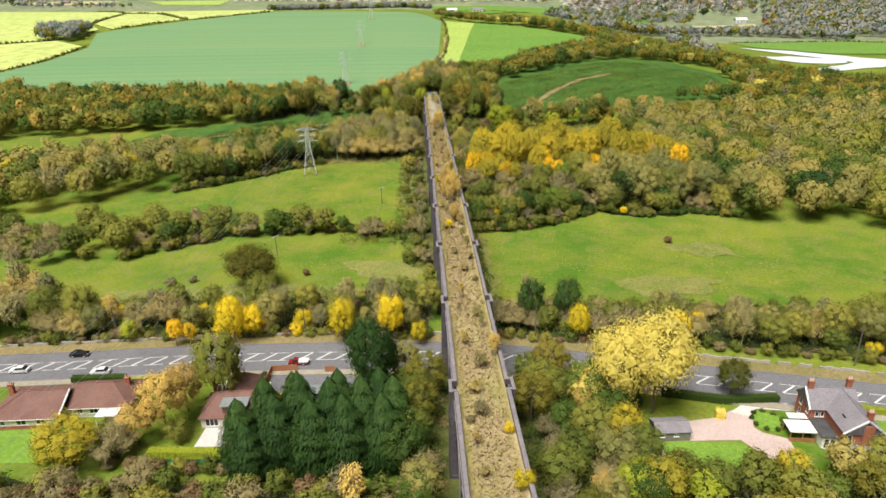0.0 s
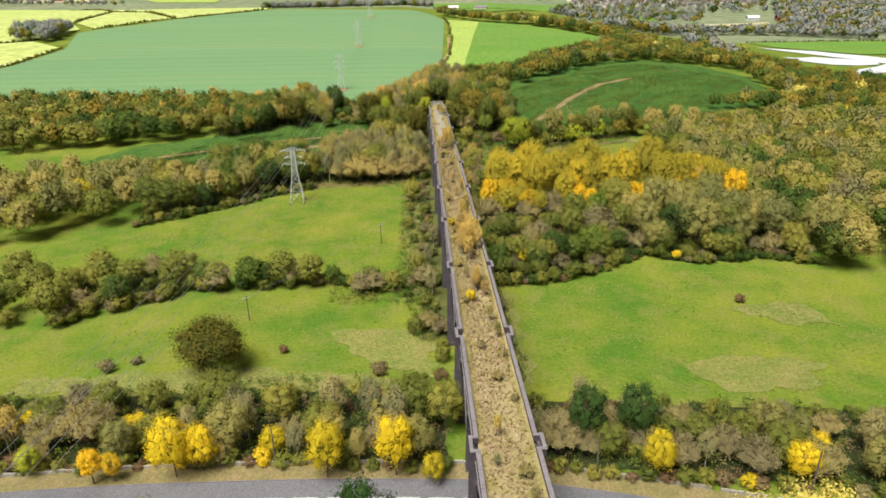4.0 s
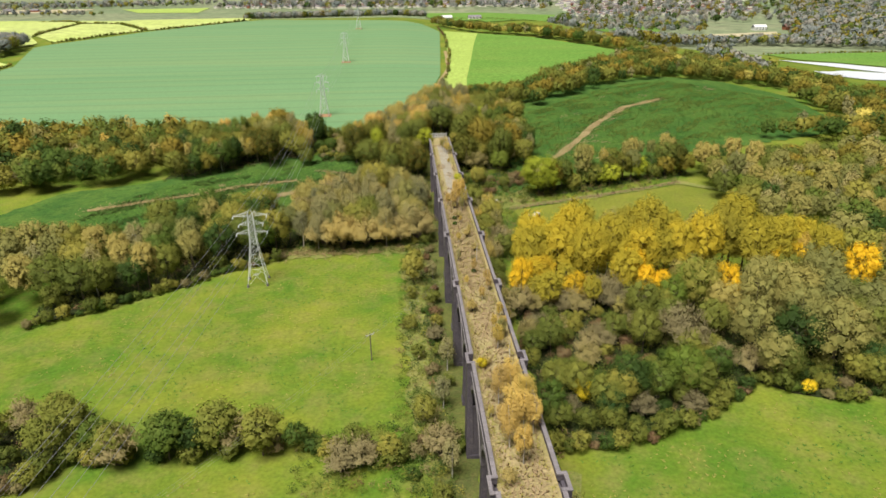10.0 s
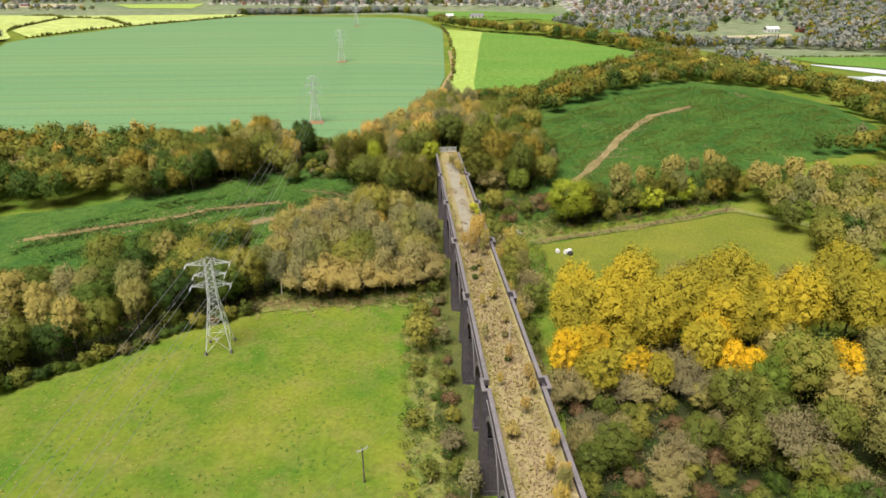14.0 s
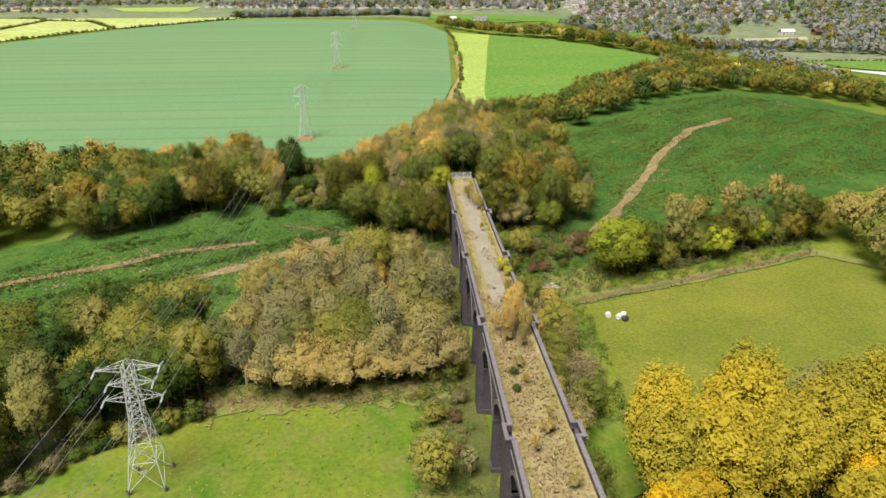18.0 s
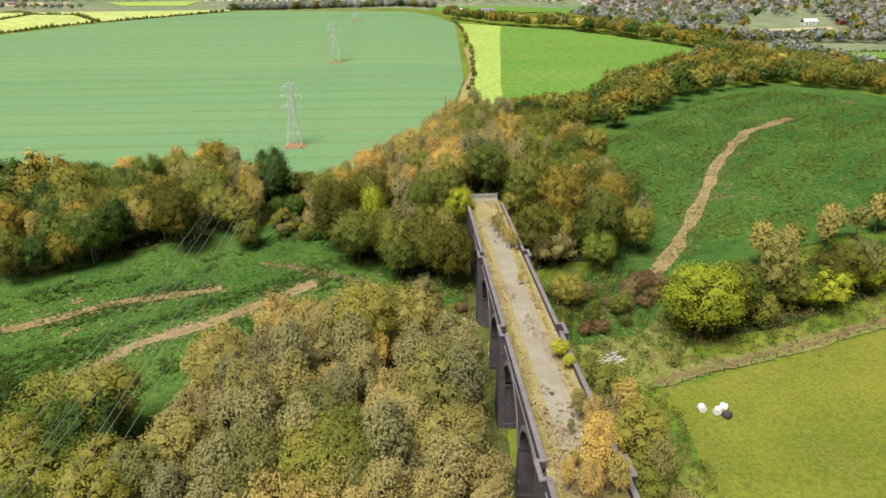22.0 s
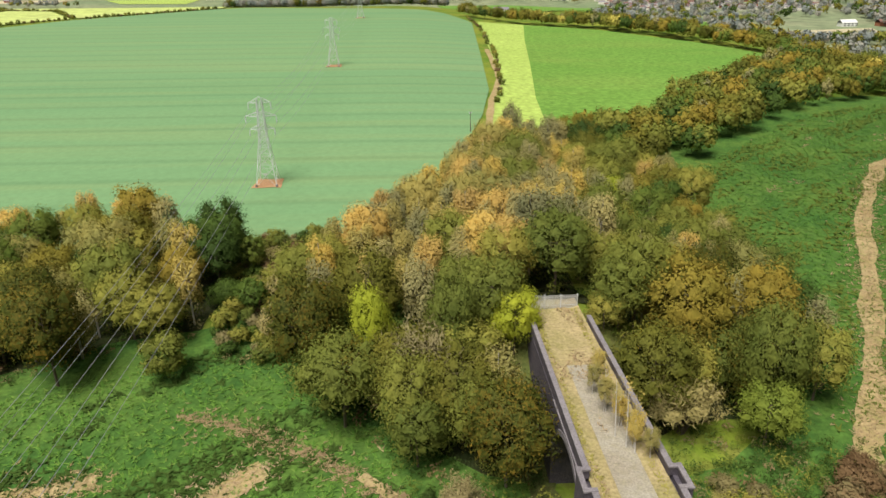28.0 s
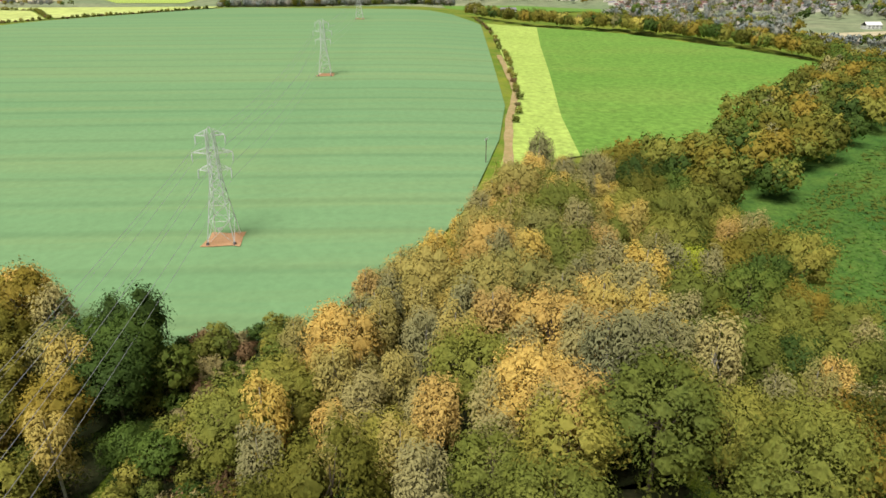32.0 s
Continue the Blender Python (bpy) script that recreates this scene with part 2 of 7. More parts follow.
LEAF = {
    "oak": leaf_mat("oak_leaves", [(0.08, 0.092, 0.014), (0.135, 0.135, 0.019), (0.2, 0.172, 0.024), (0.28, 0.21, 0.03)]),
    "green": leaf_mat("green_leaves", [(0.034, 0.062, 0.012), (0.052, 0.092, 0.016), (0.085, 0.135, 0.02), (0.14, 0.175, 0.027)]),
    "poplar": leaf_mat("yellow_leaves", [(0.25, 0.23, 0.026), (0.33, 0.29, 0.027), (0.41, 0.34, 0.028), (0.5, 0.39, 0.027)]),
    "yellow": leaf_mat("bright_yellow_leaves", [(0.40, 0.34, 0.02), (0.56, 0.45, 0.02), (0.69, 0.53, 0.02), (0.75, 0.57, 0.03)]),
    "leafgreen": leaf_mat("fresh_green_leaves", [(0.07, 0.115, 0.016), (0.10, 0.155, 0.02), (0.14, 0.195, 0.025), (0.18, 0.225, 0.03)]),
    "amber": leaf_mat("amber_leaves", [(0.38, 0.28, 0.02), (0.52, 0.36, 0.018), (0.64, 0.42, 0.016), (0.70, 0.46, 0.02)]),
    "gold": leaf_mat("golden_leaves", [(0.38, 0.34, 0.07), (0.52, 0.46, 0.09), (0.63, 0.54, 0.105), (0.7, 0.59, 0.115)]),
    "birch": leaf_mat("birch_leaves", [(0.19, 0.19, 0.055), (0.3, 0.265, 0.07), (0.42, 0.335, 0.075), (0.5, 0.36, 0.065)]),
    "tan": leaf_mat("tan_twigs", [(0.22, 0.195, 0.07), (0.3, 0.255, 0.085), (0.39, 0.32, 0.095), (0.43, 0.34, 0.09)]),
    "sage": leaf_mat("sage_leaves", [(0.145, 0.16, 0.045), (0.22, 0.22, 0.056), (0.3, 0.27, 0.066), (0.37, 0.31, 0.075)]),
    "grey": leaf_mat("grey_twigs", [(0.16, 0.145, 0.065), (0.22, 0.195, 0.08), (0.28, 0.24, 0.095), (0.3, 0.265, 0.08)]),
    "lime": leaf_mat("lime_leaves", [(0.2, 0.25, 0.02), (0.29, 0.34, 0.028), (0.38, 0.42, 0.033), (0.47, 0.47, 0.04)]),
    "olive": leaf_mat("olive_leaves", [(0.085, 0.115, 0.02), (0.14, 0.165, 0.027), (0.205, 0.215, 0.035), (0.29, 0.265, 0.045)]),
    "brown": leaf_mat("turning_leaves", [(0.042, 0.06, 0.01), (0.066, 0.08, 0.012), (0.11, 0.1, 0.014), (0.23, 0.145, 0.018)], tint=0.35),
    # distance haze is mixed into these pale grey-green colours
    "haze": leaf_mat("haze_tinted_leaves", [(0.16, 0.195, 0.165), (0.21, 0.24, 0.19), (0.26, 0.27, 0.2), (0.31, 0.285, 0.2)]),
    "pale": leaf_mat("pale_birch_leaves", [(0.16, 0.17, 0.07), (0.22, 0.215, 0.082), (0.28, 0.26, 0.092), (0.34, 0.3, 0.095)]),
    "dark": leaf_mat("conifer_needles", [(0.018, 0.042, 0.011), (0.028, 0.064, 0.014), (0.046, 0.09, 0.018), (0.072, 0.118, 0.024)], tint=0.5, glow=0.1),
    "orange": leaf_mat("orange_leaves", [(0.34, 0.25, 0.075), (0.43, 0.31, 0.08), (0.51, 0.365, 0.085), (0.55, 0.41, 0.095)]),
    "rust": leaf_mat("rust_leaves", [(0.15, 0.095, 0.04), (0.21, 0.14, 0.06), (0.20, 0.18, 0.07), (0.24, 0.21, 0.075)]),
    "straw": leaf_mat("dead_grass_blades", [(0.26, 0.19, 0.09), (0.34, 0.26, 0.125), (0.42, 0.325, 0.17), (0.31, 0.25, 0.085)]),
    "sedge": leaf_mat("rank_grass_blades", [(0.05, 0.14, 0.018), (0.08, 0.19, 0.025), (0.12, 0.235, 0.034), (0.18, 0.24, 0.05)], tint=0.4),
    "moss": leaf_mat("mossy_grass_blades", [(0.16, 0.18, 0.03), (0.24, 0.24, 0.04), (0.31, 0.29, 0.065), (0.36, 0.32, 0.085)]),
}

# ---- the lie of the land ----
HY = [(-3000, 6), (-400, 3), (0, 1.6), (100, 1.2), (150, 1.0), (168, -1.2), (200, -2), (290, -1.2), (330, 0), (420, 4.5), (480, 9), (540, 15.5), (720, 31), (960, 50), (1200, 57), (1400, 50), (1600, 36), (1900, 44), (2300, 66), (2800, 90), (6000, 170)]
WX = [(-6000, 1.3), (-900, 1.1), (-330, 1.03), (-20, 1.0), (60, 0.86), (200, 0.84), (330, 0.35), (450, 0.08), (1200, 0.1), (2500, 1.2), (6000, 2.0)]
HYX, HYZ = np.array(HY, float).T
WXX, WXZ = np.array(WX, float).T
DECK, TOP, END = 18.8, 20.0, 446.0


def heights(x, y):
    x, y = np.asarray(x, float), np.asarray(y, float)
    h = sum(np.interp(y + d, HYX, HYZ) for d in (-14, -5, 5, 14)) / 4
    w = sum(np.interp(x + d, WXX, WXZ) for d in (-20, -7, 7, 20)) / 4
    w = w + (1 - w) * np.clip((y - 1300) / 1000, 0, 1)
    k = np.clip((y - 300) / 60, 0, 1)
    h = np.where(y > 300, -1.2 + (h + 1.2) * (1 + (w - 1) * k), h)
    bank = DECK - 0.6 - np.maximum(0, np.abs(x) - 6.5) / 1.7 - np.maximum(0, END - y) / 1.2
    return np.maximum(h, np.where(y > END - 30, bank, -99))


def gz(x, y):
    return float(heights(x, y))


def graded(lo, hi, a, b, step, grow):
    v, s = list(np.arange(a, b + 0.01, step)), step
    while v[-1] < hi:
        s *= grow
        v.append(v[-1] + s)
    s = step
    while v[0] > lo:
        s *= grow
        v.insert(0, v[0] - s)
    return np.array(v)


def mesh_object(name, verts, faces, material, parent=None, smooth=False):
    me = bpy.data.meshes.new(name)
    me.from_pydata(verts, [], faces)
    if smooth:
        me.polygons.foreach_set("use_smooth", np.ones(len(me.polygons), bool))
    me.materials.append(material)
    me.update()
    ob = new(name, me)
    if parent:
        ob.parent = parent
    return ob


gx, gy = graded(-4800, 4800, -160, 190, 4.0, 1.12), graded(-1500, 4950, 30, 620, 4.0, 1.1)
GX, GY = np.meshgrid(gx, gy)
GZ = heights(GX, GY)
nx, ny = len(gx), len(gy)
idx = np.arange(nx * ny).reshape(ny, nx)
quads = np.stack([idx[:-1, :-1], idx[:-1, 1:], idx[1:, 1:], idx[1:, :-1]], -1).reshape(-1, 4)
ground = mesh_object("ground", np.stack([GX, GY, GZ], -1).reshape(-1, 3).tolist(), quads.tolist(), M["meadow"], smooth=True)
# far valley floor: grass colour muted to stand for distance haze
ground.data.materials.append(ground_mat("haze_tinted_pasture", (0.19, 0.25, 0.13), (0.27, 0.29, 0.17), (0.15, 0.20, 0.11), 0.004, 0.02, fine=0.05, bump=0.0))
mid = np.stack([(GX[:-1, :-1] + GX[1:, 1:]) / 2, (GY[:-1, :-1] + GY[1:, 1:]) / 2], -1).reshape(-1, 2)
ground.data.polygons.foreach_set("material_index", ((mid[:, 1] > 1280) | (mid[:, 0] > 230) & (mid[:, 1] > 1000)).astype(np.int32))
tagged(ground, "mottled green valley meadow grass", "ground", kind="structure")


def inside(poly, x, y):
    c, n = False, len(poly)
    for i in range(n):
        (x1, y1), (x2, y2) = poly[i], poly[i - 1]
        if (y1 > y) != (y2 > y) and x < (x2 - x1) * (y - y1) / (y2 - y1) + x1:
            c = not c
    return c


def dense(poly, step, closed=True, wob=0.0, seed=0):
    """The outline with points every step metres, a little uneven."""
    r, out, n = random.Random(seed), [], len(poly)
    for i in range(n if closed else n - 1):
        a, b = Vector(poly[i]), Vector(poly[(i + 1) % n])
        k = max(1, int((b - a).length / step))
        for j in range(k):
            p = a.lerp(b, j / k)
            out.append((p.x + r.uniform(-wob, wob), p.y + r.uniform(-wob, wob)))
    if not closed:
        out.append(tuple(poly[-1]))
    return out


def patch(name, poly, material, lift, step, label="", category="", wob=0.0, parent=None, kind="structure"):
    """A sheet that lies on the ground within an outline."""
    from mathutils.geometry import delaunay_2d_cdt

    edge = dense(poly, step, True, wob, len(poly))
    pts = [Vector(p) for p in edge]
    xs, ys = [p[0] for p in edge], [p[1] for p in edge]
    x = min(xs) + step / 2
    while x < max(xs):
        y = min(ys) + step / 2
        while y < max(ys):
            if inside(edge, x, y):
                pts.append(Vector((x, y)))
            y += step
        x += step
    vs, _, fs, _, _, _ = delaunay_2d_cdt(pts, [], [list(range(len(edge)))], 1, 1e-4)
    co = np.array([(v.x, v.y) for v in vs])
    z = heights(co[:, 0], co[:, 1]) + lift
    ob = mesh_object(name, [(a, b, c) for (a, b), c in zip(co.tolist(), z.tolist())], fs, material, parent, True)
    return tagged(ob, label, category, kind=kind)


def ribbon(name, line, width, material, lift, label="", category="", seed=0, wob=0.0, closed_kind="structure"):
    """A strip of ground along a line."""
    r = random.Random(seed)
    p = [Vector(q) for q in dense(line, 1.6, False, wob * 0.12, seed)]
    verts, faces = [], []
    for i, q in enumerate(p):
        d = (p[min(i + 1, len(p) - 1)] - p[max(i - 1, 0)]).normalized()
        s = Vector((-d.y, d.x)) * width / 2
        for k in (1, 0.33, -0.33, -1):
            e = q + s * k * (1 + wob * 0.38 * noise.noise(Vector((q.x * 0.07, q.y * 0.07, seed + (5 if k > 0 else 0)))))
            verts.append((e.x, e.y, gz(e.x, e.y) + lift))
    for i in range(len(p) - 1):
        for k in range(3):
            a = i * 4 + k
            faces.append((a, a + 1, a + 5, a + 4))
    return tagged(mesh_object(name, verts, faces, material, None, True), label, category, kind=closed_kind)


# ---- fields, tracks, water ----
patch("crop_field", [(-160, 500), (-101, 499), (-75, 497), (-45, 500), (-22, 528), (-9, 560), (5, 617), (13, 666), (20, 792), (28, 947), (10, 1060), (-10, 1106), (-107, 1139), (-216, 1172), (-245, 1150), (-327, 966), (-340, 940), (-392, 872), (-400, 850), (-362, 740), (-368, 660), (-383, 613), (-440, 520), (-330, 496), (-220, 496)], M["crop"], 0.5, 14, "large field of young blue-green crop", "field")
patch("pasture_strip", [(2, 588), (29, 600), (33, 650), (46, 746), (58, 841), (74, 951), (34, 962), (27, 793), (22, 687), (12, 639)], M["lime_crop"], 0.55, 12, "narrow strip of bright yellow-green grass", "field")
patch("pasture_field", [(29, 600), (54, 599), (104, 652), (217, 767), (182, 827), (132, 907), (74, 951), (58, 841), (46, 746), (33, 650)], M["green_crop"], 0.5, 14, "bright green pasture field", "field")
patch("reed_field", [(10, 392), (30, 396), (40, 412), (55, 420), (97, 440), (136, 452), (167, 460), (245, 490), (262, 590), (238, 640), (185, 652), (126, 632), (62, 575), (46, 548), (38, 480), (36, 432), (10, 418)], M["reed"], 0.25, 5, "dark rank green field of wet grass", "field", wob=1.5)
patch("reed_field", [(-190, 385), (-110, 345), (-62, 365), (-30, 392), (-8, 388), (-7, 420), (-24, 430), (-36, 455), (-56, 466), (-81, 458), (-106, 445), (-130, 432), (-170, 416)], M["reed"], 0.25, 5, "dark rank green field of wet grass", "field", wob=1.5)
patch("bale_meadow", [(24, 330), (60, 335), (130, 345), (135, 375), (107, 402), (67, 388), (28, 376)], M["olive"], 0.2, 6, "olive green mown meadow", "field", wob=0.6)
ribbon("farm_track", [(37, 414), (44, 426), (55, 441), (72, 468), (98, 511), (127, 549), (160, 571)], 3.6, M["sand"], 0.4, "pale track of flattened dead grass", "track", 1, 2.0)
ribbon("farm_track", [(-140, 348), (-110, 365), (-97, 377), (-88, 387), (-80, 399), (-65, 408), (-45, 425)], 3.2, M["sand"], 0.4, "pale track of flattened dead grass", "track", 2, 2.0)
ribbon("farm_track", [(-150, 392), (-130, 401), (-110, 408), (-92, 418), (-68, 424)], 2.6, M["sand"], 0.4, "pale track of flattened dead grass", "track", 3, 2.0)
ribbon("field_path", [(4, 585), (11, 639), (21, 690), (25, 793)], 3.0, M["sand"], 0.75, "worn earth path along the field edge", "path", 4, 1.0)
# near-white base colour stands in for the bright sky reflected in the water
water_mat = bpy.data.materials.new("sky_white_water")
water_mat.use_nodes = True
wp = water_mat.node_tree.nodes["Principled BSDF"]
wp.inputs["Base Color"].default_value, wp.inputs["Roughness"].default_value = (0.80, 0.84, 0.88, 1), 0.35
wp.inputs["Specular IOR Level"].default_value = 0.15
for poly in ([(442, 922), (493, 880), (524, 784), (541, 761), (537, 725), (489, 686), (465, 684), (413, 651), (364, 618), (376, 645), (435, 696), (486, 736), (470, 838)], [(397, 779), (454, 808), (497, 764), (479, 731), (418, 721), (403, 742)]):
    patch("flood_water", poly, water_mat, 0.7, 30, "flood water in a field, sky reflection put in as white", "water", wob=4)


# ---- the viaduct ----
def part(name, bm, material, parent, label=""):
    me = bpy.data.meshes.new(name)
    bm.to_mesh(me)
    bm.free()
    me.materials.append(material)
    ob = new(name, me)
    ob.parent = parent
    return tagged(ob, label)


def box(bm, x0, x1, y0, y1, z0, z1, taper=0.0):
    v = [bm.verts.new(p) for p in ((x0 - taper, y0 - taper, z0), (x1 + taper, y0 - taper, z0), (x1 + taper, y1 + taper, z0), (x0 - taper, y1 + taper, z0), (x0, y0, z1), (x1, y0, z1), (x1, y1, z1), (x0, y1, z1))]
    for f in ((3, 2, 1, 0), (4, 5, 6, 7), (0, 1, 5, 4), (1, 2, 6, 5), (2, 3, 7, 6), (3, 0, 4, 7)):
        bm.faces.new([v[i] for i in f])
    return v


def boxes(name, spans, material, parent, label="", bevel=0.0):
    bm = bmesh.new()
    for s in spans:
        box(bm, *s)
    if bevel:
        bmesh.ops.bevel(bm, geom=bm.edges[:], offset=bevel, segments=1, affect="EDGES")
    return part(name, bm, material, parent, label)


PIER, HALF, BAY = 403.5, 4.9, 17.1
CROWN, RISE = 17.2, 6.6
viaduct = tagged(new("viaduct"), "disused blue brick railway viaduct with overgrown deck", "viaduct")


def arch_bay(y0, y1, half, z_top):
    """Spandrels and barrel of one arch: a solid block with a round tunnel through it."""
    bm = bmesh.new()
    mid, r = (y0 + y1) / 2, (y1 - y0) / 2 - 1.15
    arc = [(mid - r * math.cos(a), CROWN - RISE + RISE * math.sin(a)) for a in np.linspace(0, math.pi, 25)]
    prof = [(y0, CROWN - RISE)] + arc + [(y1, CROWN - RISE), (y1, z_top)] + [(y, z_top) for y, _ in reversed(arc)] + [(y0, z_top)]
    n = len(arc)
    L = [bm.verts.new((-half, y, z)) for y, z in prof]
    R = [bm.verts.new((half, y, z)) for y, z in prof]
    m = len(prof)
    for i in range(m):
        j = (i + 1) % m
        bm.faces.new((L[i], L[j], R[j], R[i]))
    for s, flip in ((L, 1), (R, 0)):
        for i in range(n + 1):
            q = [s[i], s[i + 1], s[(m - 2 - i) % m] if i < n + 1 else s[-1], s[m - 1 - i]]
            bm.faces.new(q if flip else q[::-1])
    bmesh.ops.recalc_face_normals(bm, faces=bm.faces[:])
    return bm


def arch_ring(y0, y1, x, out):
    """The ring of voussoirs, standing a little proud of the spandrel."""
    bm = bmesh.new()
    mid, r = (y0 + y1) / 2, (y1 - y0) / 2 - 1.15
    rows = []
    for a in np.linspace(0, math.pi, 25):
        c, s = math.cos(a), math.sin(a)
        pts = [(mid - r * c, CROWN - RISE + RISE * s), (mid - (r + 0.75) * c, CROWN - RISE + (RISE + 0.7) * s)]
        rows.append([bm.verts.new((x + o, y, z)) for y, z in pts for o in (0, out)])
    for p, q in zip(rows, rows[1:]):
        for a, b in ((1, 3), (3, 2), (0, 1)):
            bm.faces.new((p[a], p[b], q[b], q[a]))
    bmesh.ops.recalc_face_normals(bm, faces=bm.faces[:])
    return bm


ends = [PIER + BAY] + [PIER - BAY * k for k in range(0, 27)]
for k, y in enumerate(ends):
    refuge = k % 2 == 1
    base = min(gz(-5, y), gz(5, y)) - 0.6
    hw = 1.7 if refuge else 1.05
    if k:
        boxes("pier", [(-HALF + 0.15, HALF - 0.15, y - hw, y + hw, base, CROWN - RISE, 0.35), (-HALF - 0.35, HALF + 0.35, y - hw - 0.5, y + hw + 0.5, base - 0.5, base + 1.6), (-HALF - 0.1, HALF + 0.1, y - hw - 0.15, y + hw + 0.15, CROWN - RISE - 0.45, CROWN - RISE)], M["brick"], viaduct)
    if k:
        if refuge:
            for s in (-1, 1):
                a, b = sorted((s * (HALF - 0.1), s * (HALF + 0.75)))
                boxes("pilaster", [(a, b, y - 1.75, y + 1.75, base, DECK + 0.2, 0.3)], M["brick"], viaduct)
                a, b = sorted((s * (HALF + 0.4), s * (HALF + 0.8)))
                boxes("refuge_wall", [(a, b, y - 1.8, y + 1.8, DECK + 0.2, TOP), (min(s * 4.3, b), max(s * 4.3, a), y - 1.8, y - 1.4, DECK + 0.2, TOP), (min(s * 4.3, b), max(s * 4.3, a), y + 1.4, y + 1.8, DECK + 0.2, TOP)], M["brick"], viaduct)
                boxes("refuge_coping", [(a - 0.1, b + 0.1, y - 1.95, y + 1.95, TOP, TOP + 0.26)] + [(min(s * 4.2, b), max(s * 4.2, a), y + o - 0.28, y + o + 0.28, TOP, TOP + 0.27) for o in (-1.6, 1.6)], M["coping"], viaduct, "", 0.03)
for k in range(len(ends) - 1):
    y0, y1 = ends[k + 1], ends[k]
    part("arch", arch_bay(y0, y1, HALF, DECK - 0.5), M["brick"], viaduct)
    for s in (-1, 1):
        part("arch_ring", arch_ring(y0, y1, s * HALF, s * 0.12), M["coping"], viaduct, "paler brick arch ring")
        a0 = y0 + (1.8 if k % 2 == 0 else 0)
        a1 = y1 - (1.8 if k % 2 == 1 else 0)
        a, b = sorted((s * 4.32, s * (HALF - 0.05)))
        boxes("parapet", [(a, b, a0, a1, DECK - 0.5, TOP - 0.04)], M["brick"], viaduct)
        boxes("string_course", [(min(s * HALF, s * (HALF + 0.14)), max(s * HALF, s * (HALF + 0.14)), y0 + (1.8 if k % 2 == 0 else 0), a1, DECK - 0.65, DECK - 0.4)], M["coping"], viaduct)
        n = 4
        for j in range(n):
            c0, c1 = a0 + (a1 - a0) * j / n, a0 + (a1 - a0) * (j + 1) / n
            boxes("coping_stone", [(a - 0.09, b + 0.09, c0 + 0.015, c1 - 0.015, TOP - 0.04, TOP + 0.16)], M["coping"], viaduct, "", 0.03)
ya = PIER + BAY
boxes("abutment", [(-HALF, HALF, ya, 441.0, 0.0, DECK - 0.5)], M["brick"], viaduct)
for s in (-1, 1):
    a, b = sorted((s * 4.32, s * (HALF - 0.05)))
    boxes("parapet", [(a, b, ya, 440.5, DECK - 0.5, TOP - 0.04)], M["brick"], viaduct)
    for j in range(5):
        c = ya + (440.5 - ya) * j / 5
        boxes("coping_stone", [(a - 0.09, b + 0.09, c, c + (440.5 - ya) / 5 - 0.03, TOP - 0.04, TOP + 0.16)], M["coping"], viaduct, "", 0.03)


def deck_sheet(x0, x1, y0, y1, nx_, step, lift, seed):
    ys = np.arange(y0, y1 + step, step)
    xs = np.linspace(x0, x1, nx_)
    verts = [(x, y, DECK - 0.12 + lift + 0.16 * noise.noise(Vector((x * 0.5, y * 0.35, seed))) + 0.25 * (abs(x) / 4.2) ** 4) for y in ys for x in xs]
    faces = [(j * nx_ + i, j * nx_ + i + 1, (j + 1) * nx_ + i + 1, (j + 1) * nx_ + i) for j in range(len(ys) - 1) for i in range(nx_ - 1)]
    return verts, faces


v, f = deck_sheet(-4.35, 4.35, ends[-1], END + 3, 13, 0.8, 0.0, 3.1)
mesh_object("deck", v, f, M["deck"], viaduct, True)["label"] = "dead straw-coloured grass on old ballast"


# ---- trees ----
def stick(verts, faces, a, b, r0, r1, sides=5):
    a, b = Vector(a), Vector(b)
    d = (b - a).normalized()
    u = d.orthogonal().normalized()
    w = d.cross(u)
    n = len(verts)
    for p, r in ((a, r0), (b, r1)):
        for i in range(sides):
            t = 2 * math.pi * i / sides
            q = p + u * (r * math.cos(t)) + w * (r * math.sin(t))
            verts.append((q.x, q.y, q.z))
    for i in range(sides):
        j = (i + 1) % sides
        faces.append((n + i, n + j, n + sides + j, n + sides + i))


def leaves(rs, centres, outs, size, long=1.0, quad=True, along=None):
    """Small leaf clumps, each a face of its own, turned mostly outwards and up."""
    n = len(centres)
    nrm = outs * 1.5 + rs.normal(0, 0.33, (n, 3)) + np.array((0, 0, 0.35))
    nrm /= np.linalg.norm(nrm, axis=1)[:, None]
    t = along if along is not None else rs.normal(0, 1, (n, 3))
    t = t - nrm * (t * nrm).sum(1)[:, None]
    t /= np.maximum(np.linalg.norm(t, axis=1), 1e-6)[:, None]
    b = np.cross(nrm, t)
    s = size * rs.uniform(0.6, 1.35, n)[:, None]
    t, b = t * s * long, b * s
    if quad:
        v = np.stack([centres - t, centres - b * 0.6 + t * 0.1, centres + t, centres + b * 0.6 - t * 0.1], 1)
        f = np.arange(4 * n).reshape(n, 4)
    else:
        v = np.stack([centres - t * 0.8 - b * 0.5, centres + t, centres - t * 0.5 + b * 0.75], 1)
        f = np.arange(3 * n).reshape(n, 3)
    return v.reshape(-1, 3), f


# kind: height, crown radius, crown half height, lobes, lobe size, leaf size factor, form
FORMS = {
    "round": (11.5, 4.9, 4.7, 32, 0.38, 0.92),
    "tall": (14.0, 3.7, 5.4, 58, 0.27, 0.85),
    "birchy": (11.5, 2.5, 4.6, 16, 0.42, 0.8),
    "bush": (3.6, 2.5, 1.75, 11, 0.48, 0.8),
    "shrub": (5.5, 2.9, 2.6, 13, 0.45, 0.85),
    "cone": (12.0, 3.3, 5.8, 0, 0, 0.8),
}


